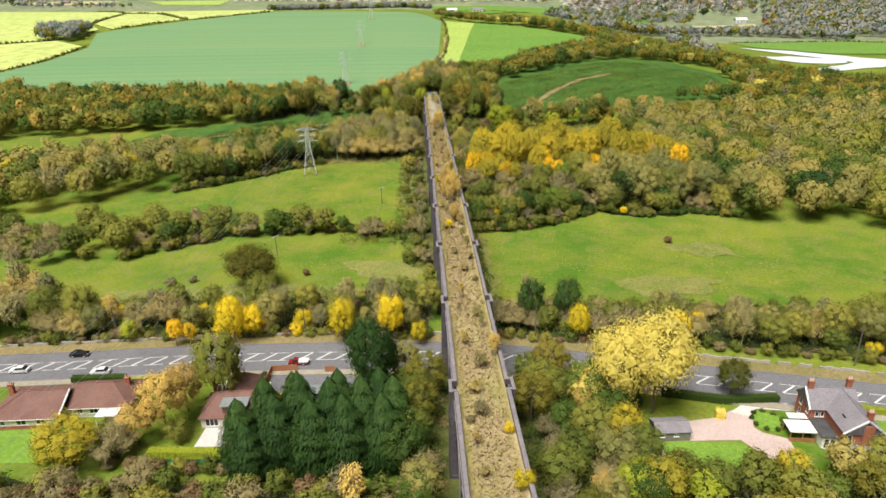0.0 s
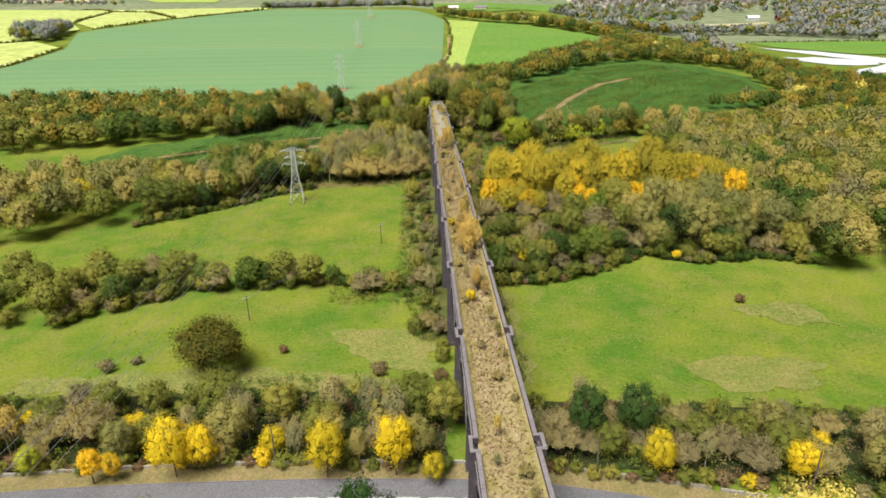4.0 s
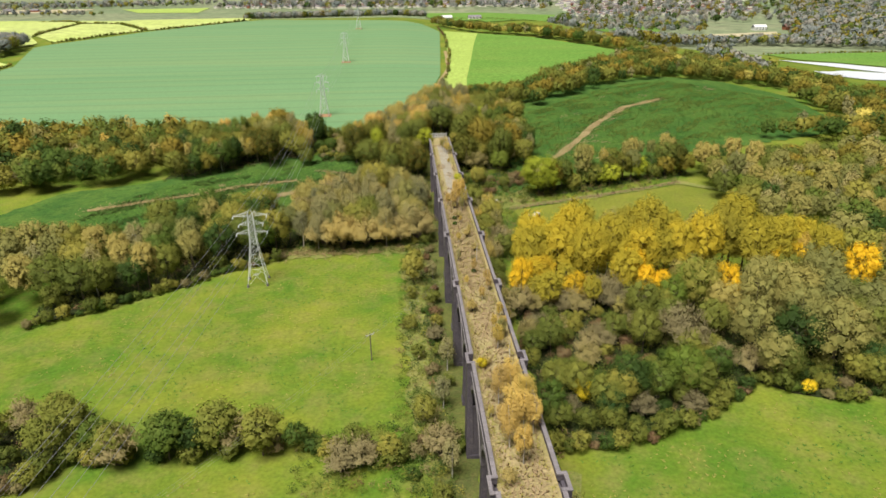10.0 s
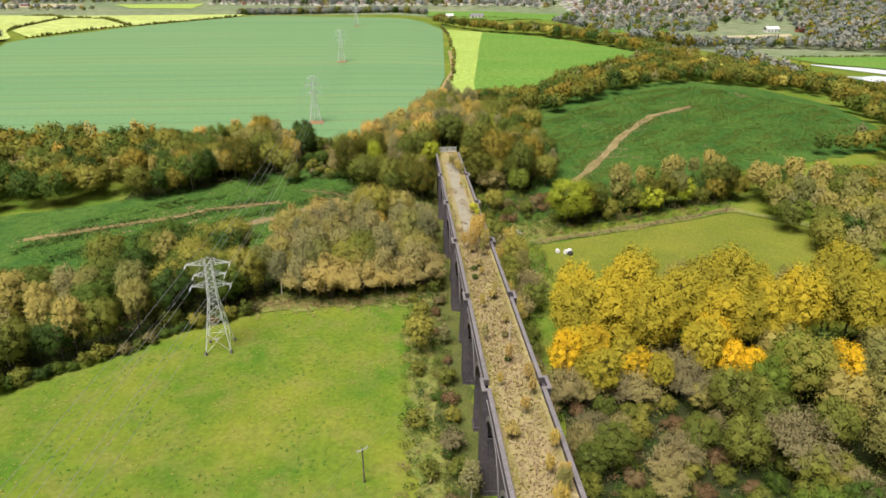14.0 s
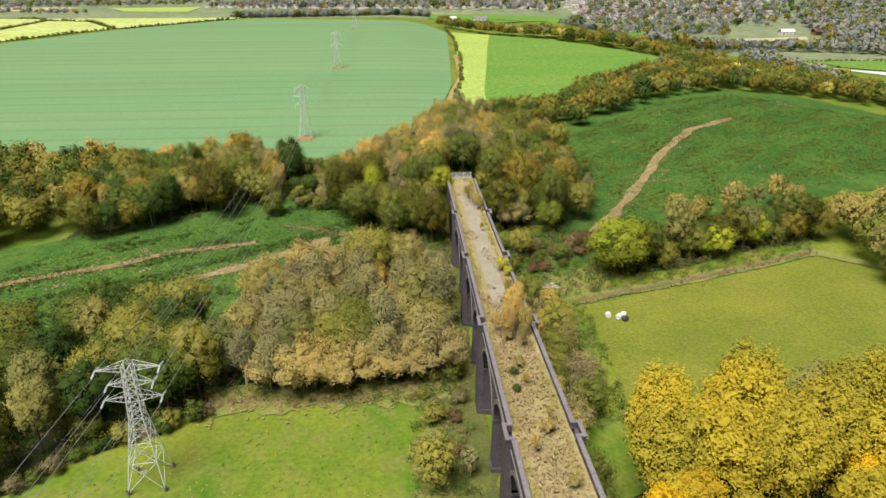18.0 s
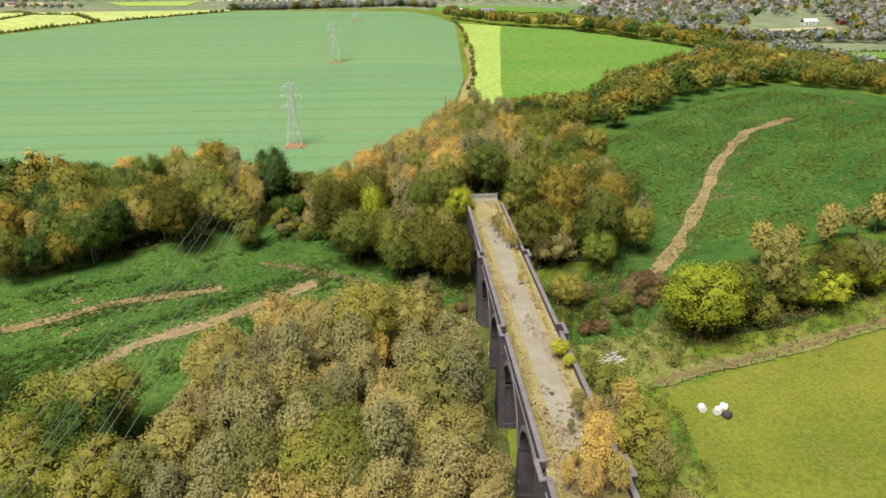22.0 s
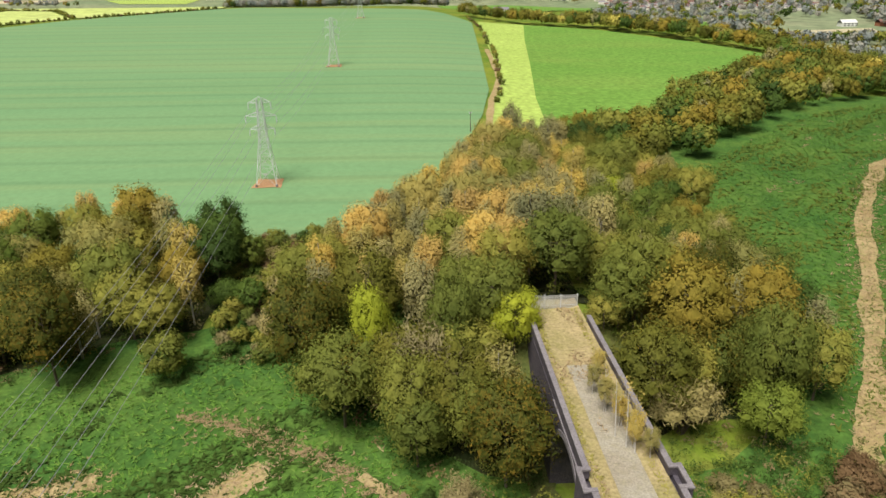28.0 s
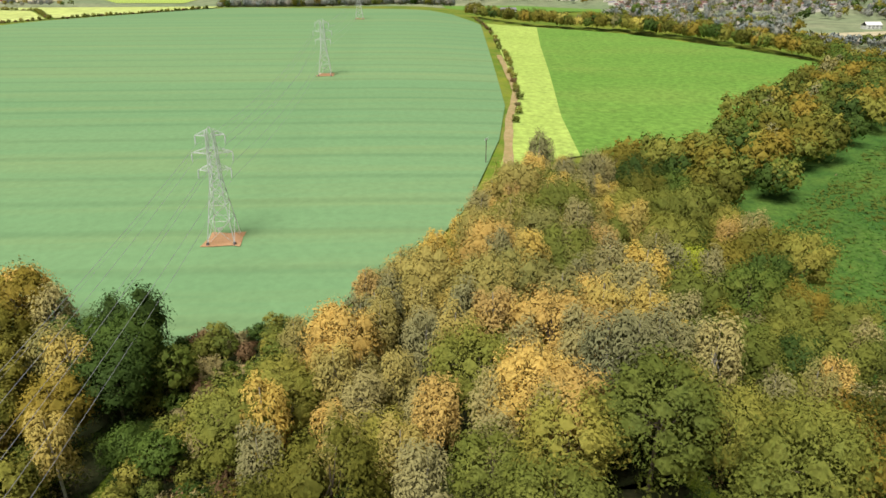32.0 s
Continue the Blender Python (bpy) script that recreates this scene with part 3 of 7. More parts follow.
def crown_and_trunk(form, seed, count, leaf, quad, birch=False, inner=True, lod=0):
    rs, rr = np.random.RandomState(seed), random.Random(seed)
    h, cr, ch, lobes, lobe, ls = FORMS[form]
    cz = h - ch
    if lod in (2, 5):
        lobes, lobe = max(9, int(lobes * 0.55)), lobe * 1.3
    if lod == 3:
        lobes, lobe = 8, 0.52
    tv, tf = [], []
    size = leaf * ls
    if form == "cone":
        count = int(count * 1.5)
        size *= 1.25
        u = rs.uniform(0, 1, count) ** 0.75
        z = h * (1 - u) * 0.97 + 0.4
        ang = rs.uniform(0, 2 * math.pi, count)
        wob = 1 + 0.16 * np.sin(ang * 5 + z * 1.3 + seed) + 0.1 * np.sin(z * 3.1)
        rad = cr * np.minimum(1.0, (u ** 0.72) * 1.4) * rs.uniform(0.66, 1.06, count) * wob
        c = np.stack([rad * np.cos(ang), rad * np.sin(ang), z], 1)
        o = np.stack([np.cos(ang), np.sin(ang), np.full(count, 0.4)], 1)
        al = o * np.array((1, 1, -0.3))
        lv, lf = leaves(rs, c, o, size, 1.9, quad, al)
        # the close inner mass
        ring = np.array([(cr * q * math.cos(k * 0.785), cr * q * math.sin(k * 0.785), z_) for q, z_ in ((0.6, 0.5), (0.62, h * 0.45), (0.3, h * 0.8), (0.02, h * 0.93)) for k in range(8)])
        tri = np.array([t for j in range(3) for k in range(8) for t in ((j * 8 + k, j * 8 + (k + 1) % 8, j * 8 + 8 + k), (j * 8 + (k + 1) % 8, j * 8 + 8 + (k + 1) % 8, j * 8 + 8 + k))])
        lf = np.concatenate([lf, tri + len(lv)])
        lv = np.concatenate([lv, ring])
        stick(tv, tf, (0, 0, -0.5), (0, 0, h * 0.9), 0.22, 0.05)
        return tv, tf, lv, lf
    # lobes spread over the crown, larger low down, so that the outline is uneven
    cen, rad = [], []
    for i in range(lobes):
        a = i * 2.39996 + rr.uniform(-0.4, 0.4)
        zz = -0.75 + 1.6 * (i + 0.5) / lobes + rr.uniform(-0.12, 0.12)
        ring = math.sqrt(max(0.05, 1 - min(1, abs(zz)) ** 2)) * rr.uniform(0.45, 0.78)
        cen.append((cr * ring * math.cos(a), cr * ring * math.sin(a), cz + ch * zz * 0.72))
        rad.append(cr * lobe * rr.uniform(0.7, 1.15) * (1.0 if form != "tall" else 1.1))
    cen, rad = np.array(cen), np.array(rad)
    pick = rs.choice(lobes, count, p=rad ** 2 / (rad ** 2).sum())
    d = rs.normal(0, 1, (count, 3)) + np.array((0, 0, 0.35))
    d /= np.linalg.norm(d, axis=1)[:, None]
    stretch = np.array((1, 1, min(1.7 if form == "birchy" else 1.2, ch / cr)))
    c = cen[pick] + d * stretch * (rad[pick] * rs.uniform(0.42, 1.16, count))[:, None]
    c[:, 2] = np.maximum(c[:, 2], 0.25)
    al = None
    long = 1.0
    if form == "birchy":
        al = d * np.array((0.5, 0.5, 0.1)) + np.array((0, 0, -0.8)) + rs.normal(0, 0.3, (count, 3))
        long = 1.3
    lv, lf = leaves(rs, c, d, size, long, quad, al)
    # the close inner mass of each lobe
    core = np.array([(1, 0, 0), (0, 1, 0), (-1, 0, 0), (0, -1, 0), (0, 0, 1), (0, 0, -1)], float)
    tri = np.array([(0, 1, 4), (1, 2, 4), (2, 3, 4), (3, 0, 4), (1, 0, 5), (2, 1, 5), (3, 2, 5), (0, 3, 5)])
    if form != "birchy" and inner:
        for i in range(lobes):
            lf = np.concatenate([lf, tri + len(lv)])
            lv = np.concatenate([lv, cen[i] + core * stretch * rad[i] * rs.uniform(0.46, 0.56, (6, 1))])
    tr = 0.012 * h + 0.06
    lean = (rr.uniform(-0.4, 0.4), rr.uniform(-0.4, 0.4))
    top = (lean[0], lean[1], cz + ch * (0.75 if birch else 0.35))
    midp = (lean[0] * 0.4, lean[1] * 0.4, cz * 0.55)
    stick(tv, tf, (0, 0, -0.6), midp, tr, tr * 0.75, 6)
    stick(tv, tf, midp, top, tr * 0.75, tr * 0.2, 6)
    tf.append((6, 12, 13))
    for i in range(0, lobes, max(2, -(-lobes // 8))):
        k = rr.uniform(0.25, 0.95)
        s = Vector(midp).lerp(Vector(top), k * 0.8)
        stick(tv, tf, s, cen[i] + np.array((0, 0, rad[i] * 0.3)), tr * 0.34, tr * 0.08, 4)
        tf.append((12, len(tv) - 8, len(tv) - 7))
    return tv, tf, lv, lf


def twiggy(seed, count, leaf, quad, h=8.5, spread=4.2, stems=46):
    """A bare or nearly bare tree: a fan of rising stems with fine twigs along them."""
    rs, rr = np.random.RandomState(seed), random.Random(seed)
    tv, tf, pts, dirs = [], [], [], []
    for i in range(stems):
        a, q = rr.uniform(0, 2 * math.pi), math.sqrt(rr.uniform(0.02, 1))
        tip = Vector((spread * q * math.cos(a), spread * q * math.sin(a), h * (1 - 0.45 * q * q) * rr.uniform(0.8, 1.05)))
        fork = Vector((tip.x * 0.28, tip.y * 0.28, h * rr.uniform(0.2, 0.42)))
        base = Vector((tip.x * 0.06, tip.y * 0.06, -0.4))
        if i % 2 == 0:
            stick(tv, tf, base, fork, 0.11, 0.07, 4)
        stick(tv, tf, fork, tip, 0.06, 0.015, 3)
        pts.append((fork, tip))
    k = rs.randint(0, stems, count)
    t = rs.uniform(0.25, 1.02, count) ** 0.8
    F, T = np.array([p[0] for p in pts]), np.array([p[1] for p in pts])
    c = F[k] + (T - F)[k] * t[:, None] + rs.normal(0, 0.38, (count, 3))
    d = (T - F)[k]
    d = d / np.linalg.norm(d, axis=1)[:, None] + rs.normal(0, 0.45, (count, 3))
    lv, lf = leaves(rs, c, c * np.array((0.16, 0.16, 0.0)) + np.array((0, 0, 0.35)) + rs.normal(0, 0.35, (count, 3)), leaf * 0.52, 3.4, quad, d)
    return tv, tf, lv, lf


# kind: form, leaf colour, label, category, group word
KINDS = {
    "oak_tree": ("round", "oak", "broad oak with olive and brown autumn leaves", "tree"),
    "ash_tree": ("round", "green", "broad tree still in dark green leaf", "tree"),
    "sallow_tree": ("round", "olive", "round-headed olive green tree turning pale", "tree"),
    "poplar_tree": ("tall", "poplar", "tall poplar in golden yellow autumn leaf", "tree"),
    "amber_poplar": ("tall", "amber", "young poplar in deep amber-yellow autumn leaf", "tree"),
    "alder_tree": ("round", "leafgreen", "round tree in fresh green leaf", "tree"),
    "yellow_maple": ("round", "yellow", "field maple in vivid yellow leaf", "tree"),
    "golden_willow": ("round", "poplar", "broad willow in yellow-olive leaf", "tree"),
    "grey_poplar": ("tall", "sage", "tall slender poplar, thin grey-olive leaves", "tree"),
    "grey_willow": ("round", "sage", "round-headed willow with pale tan-green leaves", "tree"),
    "maple_tree": ("round", "gold", "field maple in bright yellow leaf", "tree"),
    "birch_tree": ("birchy", "birch", "slender birch with white stem and thin tan leaves", "tree"),
    "golden_birch": ("birchy", "orange", "slender birch with orange-gold autumn leaves", "tree"),
    "willow_tree": ("twig", "tan", "nearly bare willow with a fan of tan twigs", "tree"),
    "bare_tree": ("twig", "grey", "bare grey-brown tree with fine upright twigs", "tree"),
    "lime_tree": ("round", "lime", "bright lime-green leafy tree", "tree"),
    "hawthorn_bush": ("shrub", "olive", "dense olive hawthorn bush", "bush"),
    "bramble_bush": ("bush", "rust", "low rust-brown bramble bush", "bush"),
    "green_bush": ("bush", "green", "low dark green bush", "bush"),
    "yellow_bush": ("shrub", "yellow", "bright yellow-leaved autumn bush", "bush"),
    "orange_tree": ("round", "orange", "broad tree in orange-gold autumn leaf", "tree"),
    "turning_oak": ("round", "brown", "round oak turning from dark olive to orange", "tree"),
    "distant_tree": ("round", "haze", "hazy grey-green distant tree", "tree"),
    "pale_birch": ("birchy", "pale", "slender feathery birch with pale grey-tan twigs", "tree"),
    "pine_tree": ("round", "dark", "broad dark evergreen tree", "tree"),
    "cypress_tree": ("cone", "dark", "dense dark green conifer", "tree"),
}
LOD = {0: (5200, 0.185, False), 1: (1900, 0.30, False), 2: (460, 0.55, False), 3: (50, 1.7, False), 4: (11000, 0.16, False), 5: (120, 0.45, False), 6: (8500, 0.165, False)}
LIB = {}


def round_off(me, form, seed):
    """Leaves take the light as the whole head and its lobes do."""
    co = np.empty(len(me.vertices) * 3)
    me.vertices.foreach_get("co", co)
    co = co.reshape(-1, 3)
    h = co[:, 2].max()
    mid = np.array((0, 0, h * (0.3 if form in ("twig", "tall", "birchy", "cone") else 0.45)))
    squash = np.array((1, 1, 0.75))
    big = (co - mid) * squash
    big /= np.maximum(np.linalg.norm(big, axis=1), 0.1)[:, None]
    fn = np.empty(len(me.polygons) * 3)
    me.polygons.foreach_get("normal", fn)
    leaf = np.repeat(fn.reshape(-1, 3), 3, 0)
    loops = np.empty(len(me.loops), np.int32)
    me.loops.foreach_get("vertex_index", loops)
    w, u = (0.35, 0.45) if form == "twig" else (0.8, 0.1)
    nr = big[loops] * w + leaf * 0.5 + np.array((0, 0, u))
    nr /= np.maximum(np.linalg.norm(nr, axis=1), 0.1)[:, None]
    me.polygons.foreach_set("use_smooth", np.ones(len(me.polygons), bool))
    me.normals_split_custom_set(nr)
    k = h * 0.16
    a, b, g = (co / k).T
    tone = 0.075 * (np.sin(a * 1.9 + seed + 1.3 * np.sin(g * 1.1)) * np.sin(b * 2.1 + 0.7 * a) + np.sin(g * 2.3 + b * 1.2 + seed * 0.7) * np.cos(a * 1.4 - g))
    me.attributes.new("lobe", "FLOAT", "POINT").data.foreach_set("value", tone.astype(np.float32))


def tree_meshes(kind, lod, var):
    key = (kind, lod, var)
    if key not in LIB:
        form, col, *_ = KINDS[kind]
        n, leaf, quad = LOD[lod]
        if form in ("bush", "shrub"):
            n = int(n * 0.55)
        if form == "birchy":
            n = int(n * 0.7)
        seed = sum(ord(c) for c in kind) * 7 + var * 101
        if form == "twig":
            tv, tf, lv, lf = twiggy(seed, int(n * 1.05), leaf, quad)
        else:
            tv, tf, lv, lf = crown_and_trunk(form, seed, n, leaf, quad, "birch" in kind, lod != 5, lod)
        out = []
        for nm, v, f, m in (("trunk", tv, tf, M["birch_bark" if "birch" in kind else "bark"]), ("crown", lv.tolist(), lf.tolist(), LEAF[col])):
            me = bpy.data.meshes.new(kind + "_" + nm)
            me.from_pydata(v, [], f)
            me.materials.append(m)
            if nm == "crown" and len(v):
                round_off(me, form, seed)
            out.append(me)
        LIB[key] = out
    return LIB[key]


PLANT = random.Random(11)


def plant(kind, x, y, scale=1.0, lod=1, z=None, tall=1.0, label="", group="", var=None):
    tm, cm = tree_meshes(kind, lod, PLANT.randrange(3) if var is None else var)
    low = KINDS[kind][0] in ("bush", "shrub")
    ob = new(kind, cm if low else None)
    ob.matrix_world = Matrix.LocRotScale((x, y, gz(x, y) - 0.1 if z is None else z), Euler((0, 0, PLANT.uniform(0, 6.28))), (scale, scale, scale * tall))
    for nm, me in () if low else (("trunk", tm), ("crown", cm)):
        c = new(nm, me)
        c.parent = ob
    return tagged(ob, label or KINDS[kind][2], KINDS[kind][3], group)


def scatter(poly, spacing, seed):
    r = random.Random(seed)
    xs, ys = [p[0] for p in poly], [p[1] for p in poly]
    out, row, y = [], 0, min(ys)
    while y < max(ys):
        x = min(xs) + (spacing / 2 if row % 2 else 0)
        while x < max(xs):
            p = (x + r.uniform(-0.38, 0.38) * spacing, y + r.uniform(-0.38, 0.38) * spacing)
            if inside(poly, *p):
                out.append(p)
            x += spacing
        y, row = y + spacing * 0.87, row + 1
    return out


def choose(r, mix):
    k = r.uniform(0, sum(mix.values()))
    for name, w in mix.items():
        k -= w
        if k <= 0:
            return name
    return name


def wood(poly, spacing, mix, seed, lod=1, size=(0.75, 1.15), group="", floor=True, keep=None):
    r = random.Random(seed)
    if floor:
        # litter sheet with the shade under the trees in its colour
        patch("wood_floor", poly, M["floor"], 0.12, 6, "leaf litter and brambles, darkened in colour for tree shade", "woodland floor", wob=1.5)
        undergrowth(poly, 2.8, seed)
    for x, y in scatter(poly, spacing, seed):
        if abs(x) < 7.5 and y < 437 or keep and not keep(x, y):
            continue
        plant(choose(r, mix), x, y, r.uniform(*size), lod, tall=r.uniform(0.88, 1.15), group=group)


def undergrowth(poly, spacing, seed, size=(0.35, 0.7)):
    pts = [p for p in scatter(poly, spacing, seed + 500) if not (abs(p[0]) < 5.8 and p[1] < 450)]
    far_wood("undergrowth", pts, {"hawthorn_bush": 0.8, "bramble_bush": 0.8, "green_bush": 2.6}, seed, "low brambles and scrub under trees", size, 5)


def row_of(line, step, mix, seed, lod=1, size=(0.7, 1.1), wob=1.0, group=""):
    r = random.Random(seed)
    for x, y in dense(line, step, False, wob, seed):
        plant(choose(r, mix), x, y, r.uniform(*size), lod, tall=r.uniform(0.85, 1.15), group=group)


def far_wood(name, pts, mix, seed, label, size=(0.8, 1.2), lod=2):
    """Trees far off, joined: nobody could count them."""
    r = random.Random(seed)
    by = {}
    for x, y in pts:
        k = choose(r, mix)
        by.setdefault(k, []).append((x, y))
    for k, places in by.items():
        V, F, T, N, n = [], [], [], [], 0
        for x, y in places:
            me = tree_meshes(k, lod, r.randrange(3))[1]
            co = np.empty(len(me.vertices) * 3)
            me.vertices.foreach_get("co", co)
            co = co.reshape(-1, 3) * r.uniform(*size)
            a = r.uniform(0, 6.28)
            c, s = math.cos(a), math.sin(a)
            co = np.stack([co[:, 0] * c - co[:, 1] * s + x, co[:, 0] * s + co[:, 1] * c + y, co[:, 2] + gz(x, y)], 1)
            fv = np.empty(len(me.loops), np.int32)
            me.loops.foreach_get("vertex_index", fv)
            F.append(fv.reshape(-1, 3) + n)
            if lod < 5:
                cn = np.empty(len(me.loops) * 3)
                me.corner_normals.foreach_get("vector", cn)
                cn = cn.reshape(-1, 3)
                N.append(np.stack([cn[:, 0] * c - cn[:, 1] * s, cn[:, 0] * s + cn[:, 1] * c, cn[:, 2]], 1))
            V.append(co)
            T.append(np.full(len(co), r.random()))
            n += len(co)
        ob = mesh_object(name, np.concatenate(V).tolist(), np.concatenate(F).tolist(), LEAF[KINDS[k][1]], None, lod < 5)
        if N:
            ob.data.normals_split_custom_set(np.concatenate(N))
        ob.data.attributes.new("tone", "FLOAT", "POINT").data.foreach_set("value", np.concatenate(T).astype(np.float32))
        tagged(ob, label, "woodland", kind="stuff")

# ---- the woods ----
G1 = "trees between road and meadow"
belt = {"bare_tree": 2.2, "willow_tree": 1.6, "hawthorn_bush": 3, "grey_willow": 2.2, "pale_birch": 2.4, "birch_tree": 0.5, "bramble_bush": 0.8, "sallow_tree": 2.2, "yellow_bush": 0.45}
row_of([(-118, 150.5), (-56, 151.5), (-9, 146.5)], 3.2, {"hawthorn_bush": 3, "bramble_bush": 2, "yellow_bush": 0.5}, 20, 1, (0.55, 0.85), 0.8, G1)
row_of([(9, 145), (60, 136), (112, 123)], 3.2, {"hawthorn_bush": 3, "bramble_bush": 2, "yellow_bush": 0.4}, 19, 1, (0.5, 0.8), 0.8, G1)
wood([(-118, 151), (-56, 152), (-8, 147), (-8, 162), (-40, 166), (-77, 167), (-118, 167)], 6.0, belt, 21, 0, (0.75, 1.2), G1)
scrub = {"hawthorn_bush": 4, "green_bush": 2, "bramble_bush": 1.2, "yellow_bush": 0.3, "sallow_tree": 0.5, "bare_tree": 0.4}
wood([(-118, 167), (-77, 167), (-40, 166), (-8, 162), (-8, 174), (-40, 177), (-77, 178), (-118, 178)], 4.6, scrub, 211, 1, (0.5, 0.8), G1)
wood([(9, 147), (60, 138), (112, 125), (116, 142), (60, 154), (9, 160)], 6.0, belt, 22, 0, (0.65, 1.05), G1)
wood([(9, 160), (60, 154), (116, 142), (118, 153), (60, 164), (9, 170)], 4.4, scrub, 221, 1, (0.4, 0.68), G1)
for x, y, s, k, tl in ((-58.5, 147.5, 0.9, "yellow_maple", 1.4), (-54, 149, 0.75, "yellow_maple", 1.3), (-73, 146.5, 0.65, "amber_poplar", 1.0), (-69.5, 147, 0.55, "amber_poplar", 1.0), (-30.5, 145.5, 0.8, "yellow_maple", 1.5), (-25, 149, 0.7, "birch_tree", 1.2), (-18, 145.5, 0.85, "yellow_maple", 1.5), (-11, 143, 0.5, "yellow_maple", 1.3), (-23, 168, 0.6, "orange_tree", 1.0), (29.5, 142, 0.7, "yellow_maple", 1.4), (54, 139, 0.65, "yellow_maple", 1.3), (-86, 150, 0.5, "lime_tree", 1.3)):
    plant(k, x, y, s, 0, tall=tl, group=G1)
G2 = "hedgerow across the meadow"
row_of([(-118, 215), (-99, 225), (-83, 236), (-62, 236), (-47, 236), (-29, 231), (-8, 233)], 2.3, {"hawthorn_bush": 6, "bare_tree": 1.0, "bramble_bush": 2, "green_bush": 2, "sallow_tree": 0.9, "ash_tree": 0.5}, 23, 1, (0.75, 1.15), 2.2, G2)
wood([(-118, 216), (-88, 236), (-88, 252), (-122, 242)], 7, {"bare_tree": 1, "hawthorn_bush": 2, "sallow_tree": 2}, 24, 1, (0.7, 1.05), G2)
for x, y, s, k in ((-86, 241, 0.95, "sallow_tree"), (-80, 238, 0.8, "ash_tree"), (-66, 238, 0.85, "ash_tree"), (-58, 236, 0.6, "sallow_tree"), (-40, 236, 0.62, "ash_tree"), (-28, 233, 0.68, "sallow_tree"), (-21, 231, 0.6, "sallow_tree")):
    plant(k, x, y, s, 1, group=G2)
G3 = "tree belt behind the pylon meadow"
wood([(-125, 296), (-113, 303), (-90, 318), (-75, 330), (-60, 338), (-55, 358), (-75, 372), (-97, 366), (-110, 350), (-130, 342)], 7.6, {"sallow_tree": 4.5, "hawthorn_bush": 1.5, "grey_poplar": 1.2, "pale_birch": 1.6, "grey_willow": 0.6, "ash_tree": 4.5, "golden_willow": 0.25}, 25, 0, (1.1, 1.5), G3)
G4 = "willow clump beside the viaduct"
wood([(-54, 342), (-32, 342), (-14, 346), (-9, 352), (-10, 384), (-26, 396), (-48, 404), (-60, 378)], 7.0, {"willow_tree": 1.0, "bare_tree": 1.4, "pale_birch": 4.5, "sallow_tree": 1.0, "birch_tree": 0.4, "grey_willow": 0.6}, 26, 6, (1.2, 1.6), G4)
row_of([(-12, 352), (-11.5, 386)], 4.2, {"willow_tree": 1, "bare_tree": 1.5, "sallow_tree": 1, "pale_birch": 1.5}, 262, 0, (0.7, 1.0), 1.0, G4)
row_of([(-46, 344), (-32, 344), (-13, 348)], 6.0, {"willow_tree": 1}, 261, 6, (1.4, 1.75), 1.0, G4)
G5 = "wood on the slope below the crop field"
slope = {"birch_tree": 1.2, "pale_birch": 1.6, "golden_birch": 0.5, "turning_oak": 1.2, "oak_tree": 2.6, "ash_tree": 2.2, "sallow_tree": 5, "bare_tree": 1.0, "grey_willow": 0.8, "lime_tree": 0.1}
wood([(-42, 442), (-26, 424), (-10, 412), (-7, 440), (-7, 448), (7, 448), (8, 440), (10, 428), (22, 432), (38, 432), (46, 442), (46, 452), (-44, 456)], 7.6, {"oak_tree": 2.5, "sallow_tree": 3.5, "ash_tree": 1.6, "turning_oak": 1.8, "bare_tree": 1.6, "pale_birch": 1.6, "birch_tree": 1.2, "golden_willow": 0.4, "lime_tree": 0.25}, 27, 6, (1.0, 1.55), G5, keep=lambda x, y: not (abs(x) < 8.5 and y < 449.5))
birches = {"birch_tree": 4, "pale_birch": 3, "golden_birch": 1.3, "orange_tree": 0.25, "grey_willow": 1.8, "sallow_tree": 1.4}
wood([(-44, 456), (24, 453), (24, 566), (10, 566), (-8, 535), (-24, 510), (-42, 496), (-46, 470)], 6.6, birches, 271, 6, (1.0, 1.5), G5)
wood([(24, 453), (46, 452), (50, 470), (50, 520), (30, 566), (24, 566)], 7.6, slope, 272, 6, (1.0, 1.45), G5)
wood([(-130, 426), (-106, 440), (-81, 453), (-64, 460), (-62, 496), (-75, 497), (-101, 498), (-135, 497)], 7.6, {"oak_tree": 2.5, "ash_tree": 3.2, "sallow_tree": 4, "birch_tree": 1.2, "hawthorn_bush": 1, "grey_willow": 1.2, "pale_birch": 1}, 28, 0, (1.05, 1.5), G5)
